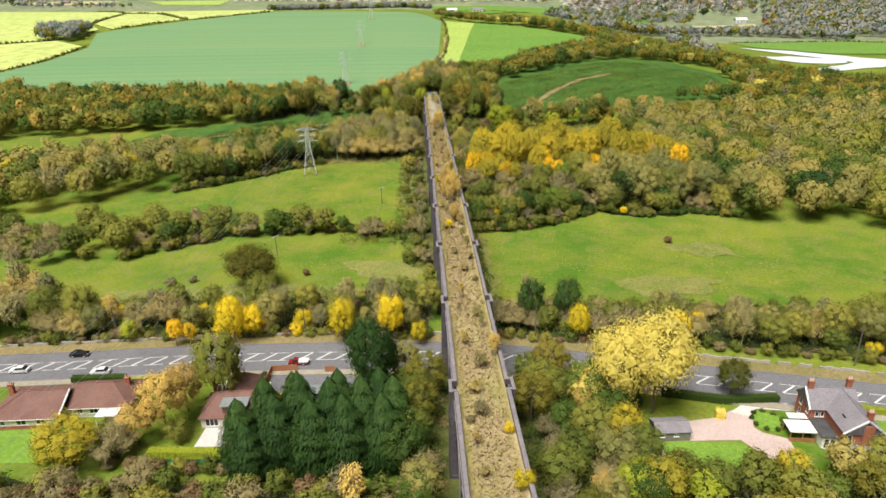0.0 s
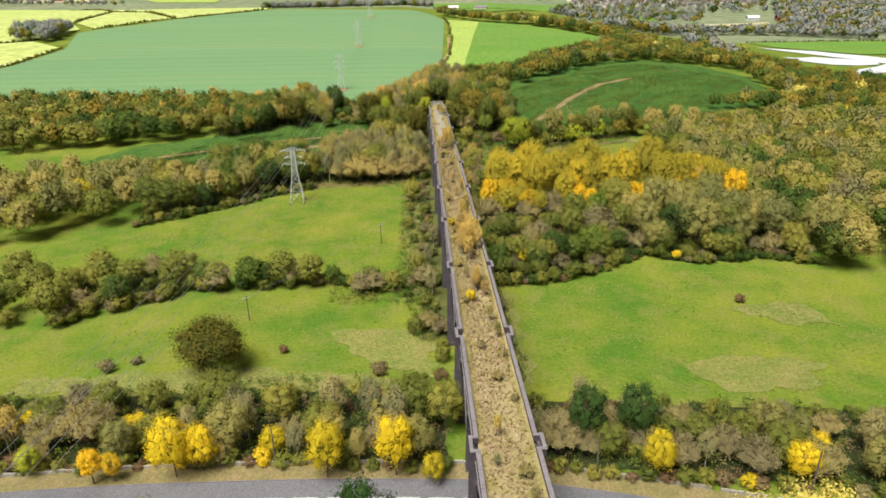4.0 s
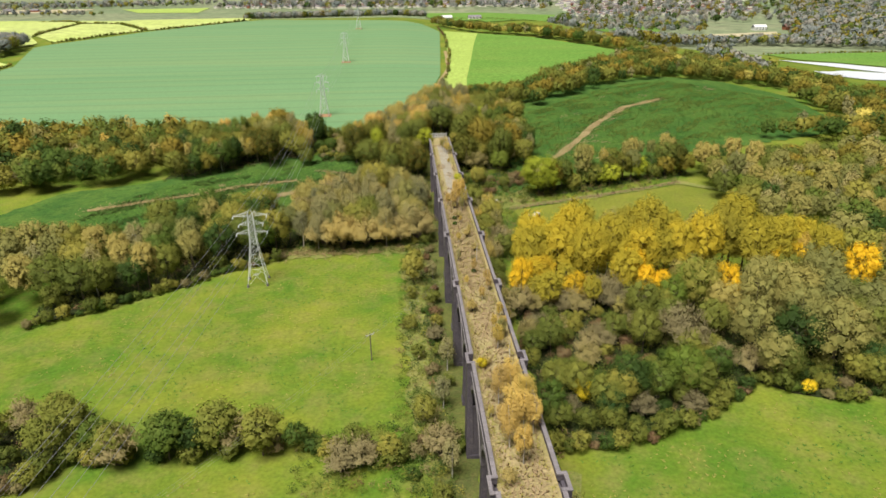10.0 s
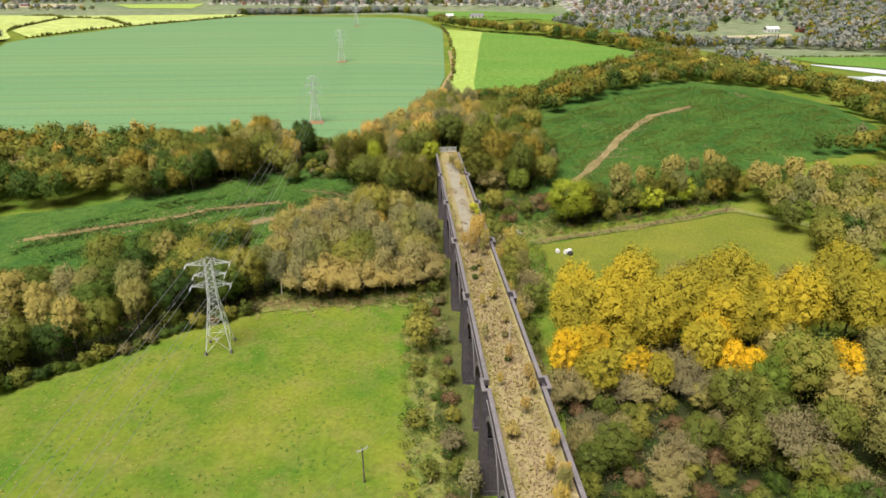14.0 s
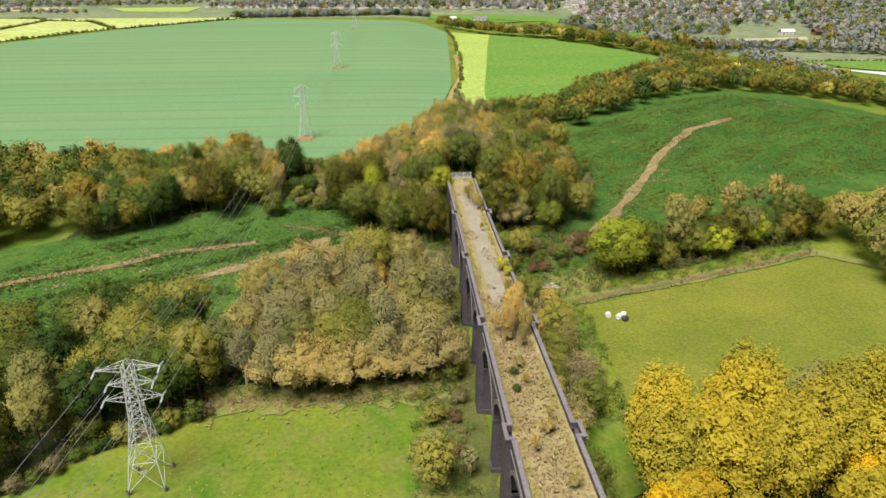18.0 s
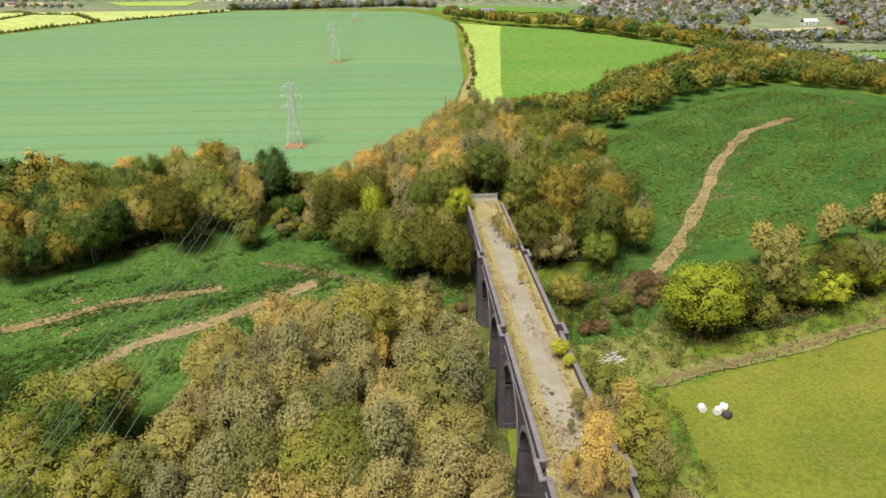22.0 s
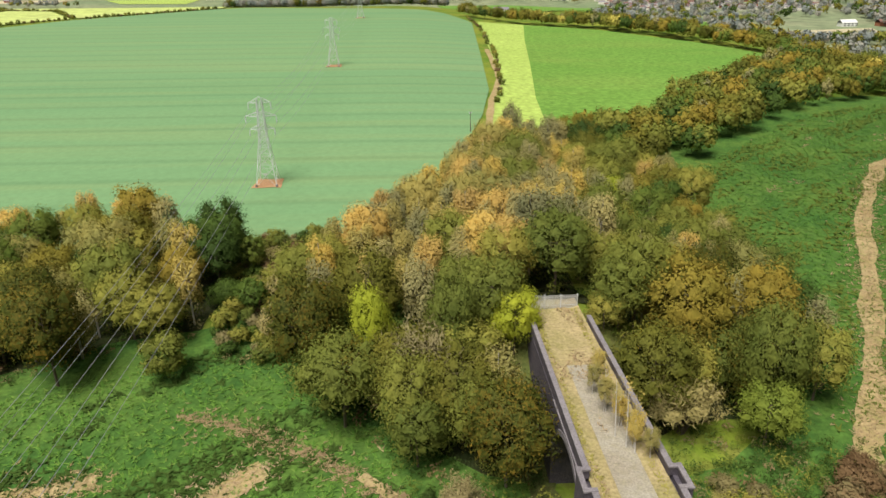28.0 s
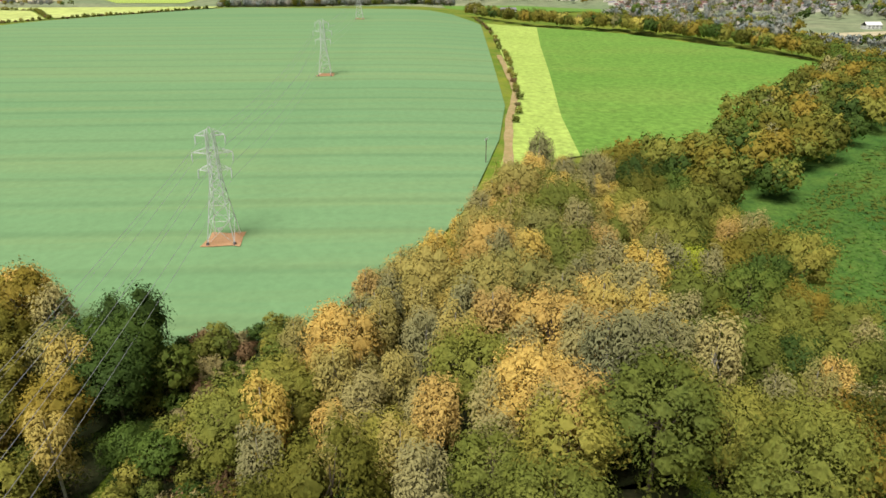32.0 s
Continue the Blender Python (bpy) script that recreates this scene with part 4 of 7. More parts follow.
# large crowns that stand out of the wood
for x, y, k, s, tl in ((21, 442.5, "oak_tree", 1.75, 1.2), (29.5, 430, "sallow_tree", 1.2, 1.7), (14, 446, "sallow_tree", 1.25, 1.35), (-17, 439, "sallow_tree", 1.0, 2.0), (-30, 442, "lime_tree", 0.9, 2.0), (-41, 443, "turning_oak", 1.5, 1.3), (-6.5, 456, "orange_tree", 1.2, 1.05), (-22, 434, "bare_tree", 1.9, 1.1), (-11, 429, "birch_tree", 1.5, 1.0), (-31.5, 452, "oak_tree", 1.4, 1.4), (0, 470, "orange_tree", 1.2, 1.0), (12, 489, "birch_tree", 1.6, 1.0), (2, 482, "orange_tree", 1.1, 1.0), (-12, 478, "golden_birch", 1.5, 1.0), (36, 446, "oak_tree", 1.4, 1.3), (34, 462, "turning_oak", 1.3, 1.2), (-24, 428, "sallow_tree", 1.2, 1.25), (17, 430, "bare_tree", 1.4, 1.0), (-87, 479, "grey_willow", 1.5, 1.05), (-84, 446, "turning_oak", 1.5, 1.2), (-93, 458, "turning_oak", 1.4, 1.1), (-91, 503, "orange_tree", 1.2, 1.05), (-101, 500, "golden_birch", 1.3, 1.0), (-118, 498, "orange_tree", 1.05, 1.05), (-66, 448, "hawthorn_bush", 1.6, 1.0), (-105.6, 441, "ash_tree", 1.5, 1.0), (-119, 450, "ash_tree", 1.4, 1.0), (-72, 466, "hawthorn_bush", 1.4, 1.0), (-62, 472, "green_bush", 1.5, 1.0)):
    plant(k, x, y, s, 6, tall=tl, group=G5)
G6 = "yellow wood beside the viaduct"
wood([(17, 297), (60, 298), (112, 300), (112, 313), (60, 313), (24, 312), (17, 309)], 6.6, {"poplar_tree": 6, "birch_tree": 0.4}, 29, 4, (1.55, 2.0), G6)
wood([(14, 288), (62, 289), (62, 299), (14, 298)], 4.4, {"amber_poplar": 2.8, "poplar_tree": 2.5, "bare_tree": 3, "birch_tree": 1}, 291, 0, (0.75, 1.3), G6)
wood([(12, 270), (62, 272), (62, 289), (13, 288)], 5.6, {"bare_tree": 3.5, "hawthorn_bush": 3, "bramble_bush": 2, "sallow_tree": 1, "grey_willow": 0.6}, 292, 0, (0.6, 1.15), G6)
wood([(64, 258), (118, 254), (118, 304), (62, 298)], 9.6, {"grey_willow": 4, "sallow_tree": 1.4, "ash_tree": 1, "grey_poplar": 1.2, "amber_poplar": 0.4}, 293, 0, (1.15, 1.6), G6)
wood([(12, 232), (26, 232), (43, 238), (63, 252), (79, 244), (101, 246), (118, 240), (118, 254), (64, 258), (62, 272), (12, 270)], 5.6, {"bare_tree": 1.4, "hawthorn_bush": 4, "bramble_bush": 1.2, "sallow_tree": 2, "green_bush": 1.2, "ash_tree": 0.8}, 30, 0, (0.6, 1.05), G6)
for x, y, s, k in ((64, 288, 1.45, "alder_tree"), (57, 286, 1.1, "alder_tree"), (84, 255, 1.7, "grey_willow"), (84, 276, 1.75, "grey_willow"), (68, 252, 1.15, "grey_willow"), (90, 250, 1.0, "pine_tree"), (99, 264, 1.7, "grey_willow"), (112, 258, 1.6, "grey_willow"), (124, 250, 1.7, "grey_willow"), (100, 302, 1.2, "amber_poplar"), (92, 300, 1.1, "amber_poplar"), (108, 300, 1.1, "amber_poplar"), (73, 246, 0.35, "yellow_maple"), (142, 292, 1.15, "yellow_maple"), (150, 294, 1.0, "yellow_maple"), (124, 292, 1.9, "birch_tree"), (26, 240, 0.8, "pine_tree"), (22, 247, 0.6, "yellow_maple")):
    plant(k, x, y, s, 0, group=G6)
edge = {"hawthorn_bush": 4, "green_bush": 2.5, "bramble_bush": 1.5}
row_of([(12, 231), (26, 231), (43, 237), (63, 251), (79, 243), (101, 245), (118, 239)], 2.6, edge, 301, 1, (0.5, 0.95), 0.8, G6)
row_of([(-125, 294.5), (-113, 301.5), (-90, 316.5), (-75, 328.5), (-60, 336.5)], 2.8, edge, 302, 1, (0.55, 0.95), 0.8, G3)
row_of([(9.5, 280), (9.5, 330), (11, 370)], 5.0, {"birch_tree": 2.5, "bare_tree": 2, "sallow_tree": 1.5}, 31, 0, (0.8, 1.2), 1.2, G6)
row_of([(15, 332), (16, 350), (15, 368)], 5.0, {"birch_tree": 1.5, "bare_tree": 1, "sallow_tree": 2}, 311, 0, (0.8, 1.2), 1.5, G6)
G7 = "hedge between meadow and wet field"
wood([(38, 392), (46, 394), (67, 399), (90, 409), (116, 414), (116, 423), (70, 411), (46, 403)], 5.8, {"sallow_tree": 2.5, "ash_tree": 1.5, "hawthorn_bush": 1.2, "oak_tree": 1.4, "grey_poplar": 1, "turning_oak": 0.8, "lime_tree": 0.3}, 32, 0, (1.05, 1.45), G7)
row_of([(70, 425), (95, 436), (118, 446)], 5.5, {"birch_tree": 2, "oak_tree": 1, "grey_poplar": 3, "sallow_tree": 1}, 33, 1, (0.8, 1.05), 3.0, G7)
G8 = "trees along the viaduct foot"
row_of([(-13, 200), (-13.5, 250), (-14, 345)], 8.0, {"hawthorn_bush": 4, "bramble_bush": 1.6, "green_bush": 2, "sallow_tree": 0.5}, 36, 1, (0.45, 0.95), 3.5, G8)
row_of([(-8.5, 180), (-8.5, 225), (-9.5, 300), (-10, 345)], 7, {"bare_tree": 0.8, "pale_birch": 1, "bramble_bush": 2, "hawthorn_bush": 3}, 34, 1, (0.55, 0.9), 1.5, G8)
row_of([(8.5, 178), (8.5, 228)], 4.0, {"bare_tree": 0.8, "pale_birch": 1, "hawthorn_bush": 3, "bramble_bush": 1}, 35, 1, (0.5, 0.75), 1.0, G8)
# strips and woods further off
mixed = {"oak_tree": 4, "ash_tree": 2, "sallow_tree": 2.5, "pale_birch": 0.6, "maple_tree": 0.1}
wetmix = {"grey_willow": 3, "sallow_tree": 3.5, "poplar_tree": 0.3, "ash_tree": 2.8, "pine_tree": 0.5, "bare_tree": 0.8, "pale_birch": 1, "amber_poplar": 0.25}
for poly, sp, mx, sd, lod in (
    ([(52, 545), (75, 562), (136, 622), (187, 643), (240, 640), (320, 600), (330, 640), (230, 760), (217, 760), (104, 645), (58, 592), (34, 590)], 8.5, mixed, 41, 2),
    ([(20, 1050), (74, 953), (132, 910), (182, 830), (217, 770), (235, 785), (200, 850), (145, 930), (78, 975), (30, 1070)], 8, mixed, 42, 2),
    ([(170, 470), (330, 430), (400, 500), (330, 600), (290, 690), (235, 785), (255, 690), (320, 605), (260, 585), (250, 500)], 10, mixed, 43, 2),
    ([(116, 345), (260, 300), (400, 380), (330, 430), (190, 425), (116, 424)], 9.0, {"pale_birch": 2.0, "grey_poplar": 3.5, "sallow_tree": 3.0, "grey_willow": 1.5, "golden_willow": 0.4, "oak_tree": 1, "ash_tree": 1.4}, 44, 2),
    ([(118, 235), (330, 180), (420, 330), (270, 300), (118, 335)], 10.5, wetmix, 45, 2),
    ([(118, 125), (260, 80), (330, 180), (118, 160)], 7.5, wetmix, 48, 2),
    ([(-125, 296), (-130, 346), (-190, 330), (-360, 360), (-330, 240), (-175, 272)], 9.5, {"grey_poplar": 4, "pale_birch": 2, "ash_tree": 1.6, "sallow_tree": 2, "golden_willow": 0.3}, 46, 2),
    ([(-132, 428), (-135, 500), (-200, 497), (-330, 520), (-420, 480), (-330, 400), (-200, 410)], 9.0, {"oak_tree": 3, "ash_tree": 2, "bare_tree": 1, "birch_tree": 1, "sallow_tree": 2.5}, 47, 2),
    ([(-118, 152), (-118, 185), (-200, 190), (-260, 150)], 6, belt, 49, 2),
    ([(-122, 215), (-122, 242), (-220, 250), (-240, 200)], 7.5, {"bare_tree": 2, "sallow_tree": 2, "hawthorn_bush": 2}, 50, 2),
):
    pts = scatter(poly, sp, sd)
    for near, lv in ((True, 1), (False, lod)):
        some = [p for p in pts if (abs(p[0]) < 190 and p[1] < 470) == near]
        if some:
            far_wood("mixed_wood", some, mx, sd, "mixed autumn woodland seen from above", {44: (1.0, 1.4), 45: (1.2, 1.7), 46: (1.2, 1.6), 47: (1.1, 1.5), 48: (0.9, 1.3)}.get(sd, (0.85, 1.3)), lv)


# ---- pylons ----
def pylon(x, y, z, height, turn, arms, tension, label):
    ob = tagged(new("pylon"), label, "pylon", "pylons of the power line")
    ob.matrix_world = pose(x, y, z, 0, 0, turn)
    waist, wz = 1.1, height * 0.55

    def half(h):
        return 3.0 + (waist - 3.0) * min(1, h / wz) if h < wz else waist + (0.7 - waist) * (h - wz) / (height - wz)

    legs = [(-1, -1), (1, -1), (1, 1), (-1, 1)]
    for sx, sy in legs:
        v, f = [], []
        for h0, h1 in ((0, wz), (wz, height - 1.0)):
            stick(v, f, (sx * half(h0), sy * half(h0), h0), (sx * half(h1), sy * half(h1), h1), 0.11, 0.09, 4)
        mesh_object("leg", v, f, M["steel"], ob)
        v, f = [], []
        box_h = half(0)
        stick(v, f, (sx * box_h, sy * box_h, -0.8), (sx * box_h, sy * box_h, 0.5), 0.4, 0.35, 6)
        mesh_object("footing", v, f, M["coping"], ob)
    v, f = [], []
    hs = [0, 5.2, 8.8, 11.4, 13.4, 15.0, 16.6, 18.2, 19.8, 21.4, height - 1]
    for a, b in zip(hs, hs[1:]):
        for i in range(4):
            p, q = legs[i], legs[(i + 1) % 4]
            stick(v, f, (p[0] * half(a), p[1] * half(a), a), (q[0] * half(b), q[1] * half(b), b), 0.055, 0.055, 3)
            stick(v, f, (q[0] * half(a), q[1] * half(a), a), (p[0] * half(b), p[1] * half(b), b), 0.055, 0.055, 3)
            if a:
                stick(v, f, (p[0] * half(a), p[1] * half(a), a), (q[0] * half(a), q[1] * half(a), a), 0.05, 0.05, 3)
    mesh_object("bracing", v, f, M["steel"], ob)
    v, f = [], []
    for sx, sy in legs:
        stick(v, f, (sx * half(height - 1), sy * half(height - 1), height - 1), (0, 0, height), 0.06, 0.05, 3)
    mesh_object("peak", v, f, M["steel"], ob)
    for h, reach in arms:
        for s in (-1, 1):
            v, f = [], []
            tip = (s * reach, 0, h + 0.15)
            for sy in (-1, 1):
                w = half(h)
                stick(v, f, (s * w, sy * w, h), tip, 0.07, 0.05, 3)
                stick(v, f, (s * half(h + 1.3), sy * half(h + 1.3), h + 1.3), tip, 0.06, 0.05, 3)
                for k in (0.3, 0.6):
                    a = Vector((s * w, sy * w, h)).lerp(Vector(tip), k)
                    b = Vector((s * half(h + 1.3), sy * half(h + 1.3), h + 1.3)).lerp(Vector(tip), k - 0.12)
                    stick(v, f, a, b, 0.04, 0.04, 3)
            for k in (0.25, 0.5, 0.75):
                a = Vector((s * half(h), -half(h), h)).lerp(Vector(tip), k)
                b = Vector((s * half(h), half(h), h)).lerp(Vector(tip), k)
                stick(v, f, a, b, 0.04, 0.04, 3)
            arm = mesh_object("crossarm", v, f, M["steel"], ob)
            ends_ = [(0, -0.25, -2.0)] if not tension else [(0, 1.9, -0.35), (0, -1.9, -0.35)]
            for e in ends_:
                v, f = [], []
                a, b = Vector(tip), Vector(tip) + Vector(e)
                for i in range(9):
                    stick(v, f, a.lerp(b, 0.1 + i * 0.095), a.lerp(b, 0.16 + i * 0.095), 0.17, 0.17, 6)
                stick(v, f, a, b, 0.05, 0.05, 4)
                mesh_object("insulator", v, f, M["glass_ins"], arm, True)["label"] = "pale ribbed insulator string"
    v, f = [], []
    for i in range(3):
        stick(v, f, (-0.4 + i * 0.4, -half(3.5) - 0.05, 3.3), (-0.4 + i * 0.4, -half(3.5) - 0.05, 3.9), 0.2, 0.2, 4)
    mesh_object("sign_plate", v, f, M["paint"], ob)
    return ob


ARMS1, ARMS2 = [(22.2, 5.0), (19.4, 3.6), (16.6, 4.6)], [(24.0, 3.2), (20.2, 4.4), (16.4, 3.6)]
P1 = (-64.6, 318.8, 0.0)
P2 = (-67.0, 539.5, gz(-67, 539.5) + 0.4)
P3 = (-67.6, 725.0, gz(-67.6, 725) + 0.4)
P4 = (-70.0, 960.0, gz(-70, 960) + 0.4)
pylon(*P1, 24.2, 6, ARMS1, True, "grey lattice steel angle pylon with strained insulators")
for P in (P2, P3, P4):
    pylon(*P, 26.0, 1, ARMS2, False, "grey lattice steel pylon with hanging insulators")
    patch("bare_earth", [(P[0] - 4.2, P[1] - 3.4), (P[0] + 4.2, P[1] - 3.8), (P[0] + 4.4, P[1] + 3.2), (P[0] - 4, P[1] + 3.5)], M["soil"], 0.65, 2.0, "bare orange soil round a pylon foot", "soil", wob=0.5)


# ---- power lines ----
def sag_line(a, b, sag, r, n=24):
    """One thin hanging tube."""
    v, f = [], []
    for k in range(n + 1):
        p = Vector(a).lerp(Vector(b), k / n) - Vector((0, 0, sag * 4 * (k / n) * (1 - k / n)))
        v += [(p.x + r, p.y, p.z), (p.x - r * 0.5, p.y, p.z + r), (p.x - r * 0.5, p.y, p.z - r)]
        if k:
            o = 3 * k
            f += [(o - 3 + i, o - 3 + (i + 1) % 3, o + (i + 1) % 3, o + i) for i in range(3)]
    return v, f


def arm_tips(P, arms, turn, side):
    m = pose(P[0], P[1], P[2], 0, 0, turn)
    return [m @ Vector((s * reach, side[0], h + side[1])) for h, reach in arms for s in (-1, 1)]


line_ = tagged(new("power_line"), "thin sagging aluminium power cables between pylons", "power line")
spans = ((arm_tips(P1, ARMS1, 6, (1.9, -0.2)), arm_tips(P2, ARMS2, 1, (-0.2, -2)), 5.0), (arm_tips(P2, ARMS2, 1, (0, -2)), arm_tips(P3, ARMS2, 1, (0, -2)), 4.0), (arm_tips(P3, ARMS2, 1, (0, -2)), arm_tips(P4, ARMS2, 1, (0, -2)), 5.0), (arm_tips(P1, ARMS1, 6, (-1.9, -0.2)), arm_tips((-92, 20, 2), ARMS2, 5, (0, -2)), 8.0))
for A, B, sag in spans:
    for a, b in zip(A, B):
        mesh_object("cable", *sag_line(a, b, sag, 0.034), M["wire"], line_)
    mesh_object("earth_wire", *sag_line(sum(A, Vector()) / 6 + Vector((0, 0, 4.5)), sum(B, Vector()) / 6 + Vector((0, 0, 6)), sag * 0.8, 0.015), M["wire"], line_)


def wooden_pole(x, y, h, arm=True, turn=0, label="weathered wooden line pole with a crossarm"):
    ob = tagged(new("wooden_pole"), label, "pole", "wooden poles")
    ob.matrix_world = pose(x, y, gz(x, y), 0, 0, turn)
    v, f = [], []
    stick(v, f, (0, 0, -0.5), (0, 0, h), 0.17, 0.12, 8)
    mesh_object("post", v, f, M["wood_pole"], ob, True)
    if arm:
        boxes("crossarm", [(-1.15, 1.15, -0.16, -0.04, h - 0.55, h - 0.4)], M["steel"], ob)
        for k in (-1.05, 0, 1.05):
            v, f = [], []
            stick(v, f, (k, -0.1, h - 0.4), (k, -0.1, h - 0.08), 0.09, 0.07, 6)
            mesh_object("insulator", v, f, M["glass_ins"], ob)
    return ob


for x, y, h, tn in ((-26.4, 269.4, 7.8, 35), (-61.1, 214.2, 7.6, 35), (-20, 508, 8.0, 20), (-2, 592, 8.0, 60)):
    wooden_pole(x, y, h, True, tn)
for x, y, h in ((18.5, 143, 10), (54, 135.5, 10), (91, 126, 10), (-91, 153, 9.5), (-15, 148, 9), (-41, 150.5, 9)):
    wooden_pole(x, y, h, False, 0, "plain weathered roadside pole")
wires = tagged(new("low_line"), "thin cables strung between wooden poles", "power line")
for a, b in (((-26.4, 269.4), (-61.1, 214.2)), ((-61.1, 214.2), (-91, 153)), ((-26.4, 269.4), (20, 343))):
    for o in (-0.8, 0, 0.8):
        mesh_object("cable", *sag_line((a[0] + o * 0.8, a[1] - o * 0.5, gz(*a) + 7.4), (b[0] + o * 0.8, b[1] - o * 0.5, gz(*b) + 7.4), 1.2, 0.012), M["wire"], wires)

# ---- the road ----
MID = [(-330, 130), (-200, 136), (-113, 138.5), (-95, 138.8), (-79, 139.4), (-61, 139.6), (-30, 138.8), (0, 136.6), (11, 134.5), (30, 129.5), (51, 123), (71, 117.4), (90, 112), (160, 92), (300, 55)]


def smooth_line(pts, step):
    """A soft curve through the points, resampled every step metres."""
    out = []
    P = [Vector(p) for p in pts]
    for i in range(len(P) - 1):
        p0, p1, p2, p3 = P[max(i - 1, 0)], P[i], P[i + 1], P[min(i + 2, len(P) - 1)]
        for k in range(12):
            t = k / 12
            out.append(0.5 * ((2 * p1) + (p2 - p0) * t + (2 * p0 - 5 * p1 + 4 * p2 - p3) * t * t + (3 * p1 - p0 - 3 * p2 + p3) * t ** 3))
    out.append(P[-1])
    res, acc = [out[0]], 0.0
    for a, b in zip(out, out[1:]):
        d = (b - a).length
        while acc + d >= step:
            u = (step - acc) / d
            a = a.lerp(b, u)
            res.append(a.copy())
            d, acc = (b - a).length, 0.0
        acc += d
    return res


ROAD = smooth_line(MID, 1.5)
ROAD_Z = 1.25


def road_at(i, o):
    d = (ROAD[min(i + 1, len(ROAD) - 1)] - ROAD[max(i - 1, 0)]).normalized()
    return ROAD[i] + Vector((-d.y, d.x)) * o


def road_strip(name, o0, o1, z0, z1, material, label="", category="", kind="structure", i0=0, i1=None, parent=None):
    v, f = [], []
    idx_ = range(i0, len(ROAD) if i1 is None else i1)
    for i in idx_:
        for o, z in ((o0, z0), (o1, z0), (o1, z1), (o0, z1)):
            p = road_at(i, o)
            v.append((p.x, p.y, z))
    for k in range(len(v) // 4 - 1):
        for a in range(4):
            b = (a + 1) % 4
            f.append((k * 4 + a, k * 4 + b, k * 4 + 4 + b, k * 4 + 4 + a))
    ob = mesh_object(name, v, f, material, parent)
    return tagged(ob, label, category, kind=kind)


road_strip("road", -6.2, 6.2, ROAD_Z - 0.5, ROAD_Z, M["asphalt"], "grey asphalt main road with a hatched middle strip", "road")
road_strip("pavement", -8.4, -6.35, ROAD_Z - 0.5, ROAD_Z + 0.1, M["ballast"], "pale worn pavement beside the road", "pavement")
for o in (-6.28, 6.28):
    road_strip("kerb", o - 0.08, o + 0.08, ROAD_Z - 0.5, ROAD_Z + 0.13, M["coping"], "grey stone kerb", "kerb")
road_strip("verge", 6.4, 10.5, ROAD_Z - 0.6, ROAD_Z + 0.06, M["straw"], "straw-coloured roadside verge", "verge")
markings = tagged(new("road_marking"), "worn white hatched markings in the middle of the road", "road marking", kind="structure")
HATCH = 1.75
for side in (-1, 1):
    for i in range(40, len(ROAD) - 30, 4):
        road_strip("edge_line", side * HATCH - 0.09, side * HATCH + 0.09, ROAD_Z + 0.002, ROAD_Z + 0.008, M["paint"], "", "", "", i, i + 4, markings)
v0 = 40
while v0 < len(ROAD) - 34:
    a, b = road_at(v0, -HATCH + 0.1), road_at(v0 + 2, HATCH - 0.1)
    d = (b - a).normalized()
    s = Vector((-d.y, d.x)) * 0.2
    vs = [(p.x, p.y, z) for z in (ROAD_Z + 0.002, ROAD_Z + 0.009) for p in (a - s, a + s, b + s, b - s)]
    mesh_object("hatch_bar", vs, [(0, 1, 2, 3), (4, 5, 6, 7), (0, 1, 5, 4), (1, 2, 6, 5), (2, 3, 7, 6), (3, 0, 4, 7)], M["paint"], markings)
    v0 += 3
M["stone"] = ground_mat("field_stone", (0.38, 0.35, 0.30), (0.46, 0.43, 0.37), (0.25, 0.24, 0.18), 0.3, 2.0, fine=5.0, bump=0.4)
wall_thing = tagged(new("field_wall"), "low pale stone wall along the road verge", "wall", kind="structure")
rw = random.Random(5)
for i in range(90, len(ROAD) - 80):
    if rw.random() < 0.12:
        continue
    h = rw.uniform(0.75, 1.05)
    p, q = road_at(i, 10.8), road_at(i + 1, 10.8)
    d = (q - p).normalized()
    n_ = Vector((-d.y, d.x)) * 0.22
    z = ROAD_Z - 0.3
    e = d * 0.01
    vs = [(c.x, c.y, zz) for zz, w in ((z, 1.0), (z + h, 0.8)) for c in (p + e - n_ * w, q - e - n_ * w, q - e + n_ * w, p + e + n_ * w)]
    mesh_object("wall_stone", vs, [(0, 1, 2, 3), (4, 5, 6, 7), (0, 1, 5, 4), (1, 2, 6, 5), (2, 3, 7, 6), (3, 0, 4, 7)], M["stone"], wall_thing)

# ---- houses ----
M["red_tile"] = ground_mat("brown_red_roof_tiles", (0.20, 0.105, 0.085), (0.25, 0.14, 0.115), (0.15, 0.10, 0.08), 0.25, 2.0, fine=5.0, bump=0.3, lines=(0.34, 0.4))
M["slate"] = ground_mat("grey_roof_slates", (0.24, 0.22, 0.24), (0.30, 0.28, 0.30), (0.19, 0.18, 0.19), 0.25, 2.0, fine=5.0, bump=0.2, lines=(0.3, 0.35))
M["red_brick"] = ground_mat("red_house_brick", (0.36, 0.13, 0.075), (0.42, 0.17, 0.10), (0.30, 0.13, 0.09), 0.4, 3.0, fine=9.0, bump=0.2)
M["render"] = ground_mat("cream_render", (0.78, 0.74, 0.66), (0.72, 0.68, 0.60), (0.62, 0.58, 0.5), 0.3, 2.0, bump=0.05)
M["white"] = ground_mat("white_paint", (0.82, 0.82, 0.80), (0.78, 0.78, 0.77), (0.66, 0.66, 0.64), 0.3, 2.0, rough=0.5, bump=0.0)
M["felt"] = ground_mat("dark_roof_felt", (0.06, 0.06, 0.065), (0.09, 0.09, 0.09), (0.12, 0.12, 0.12), 0.4, 2.0, bump=0.05)
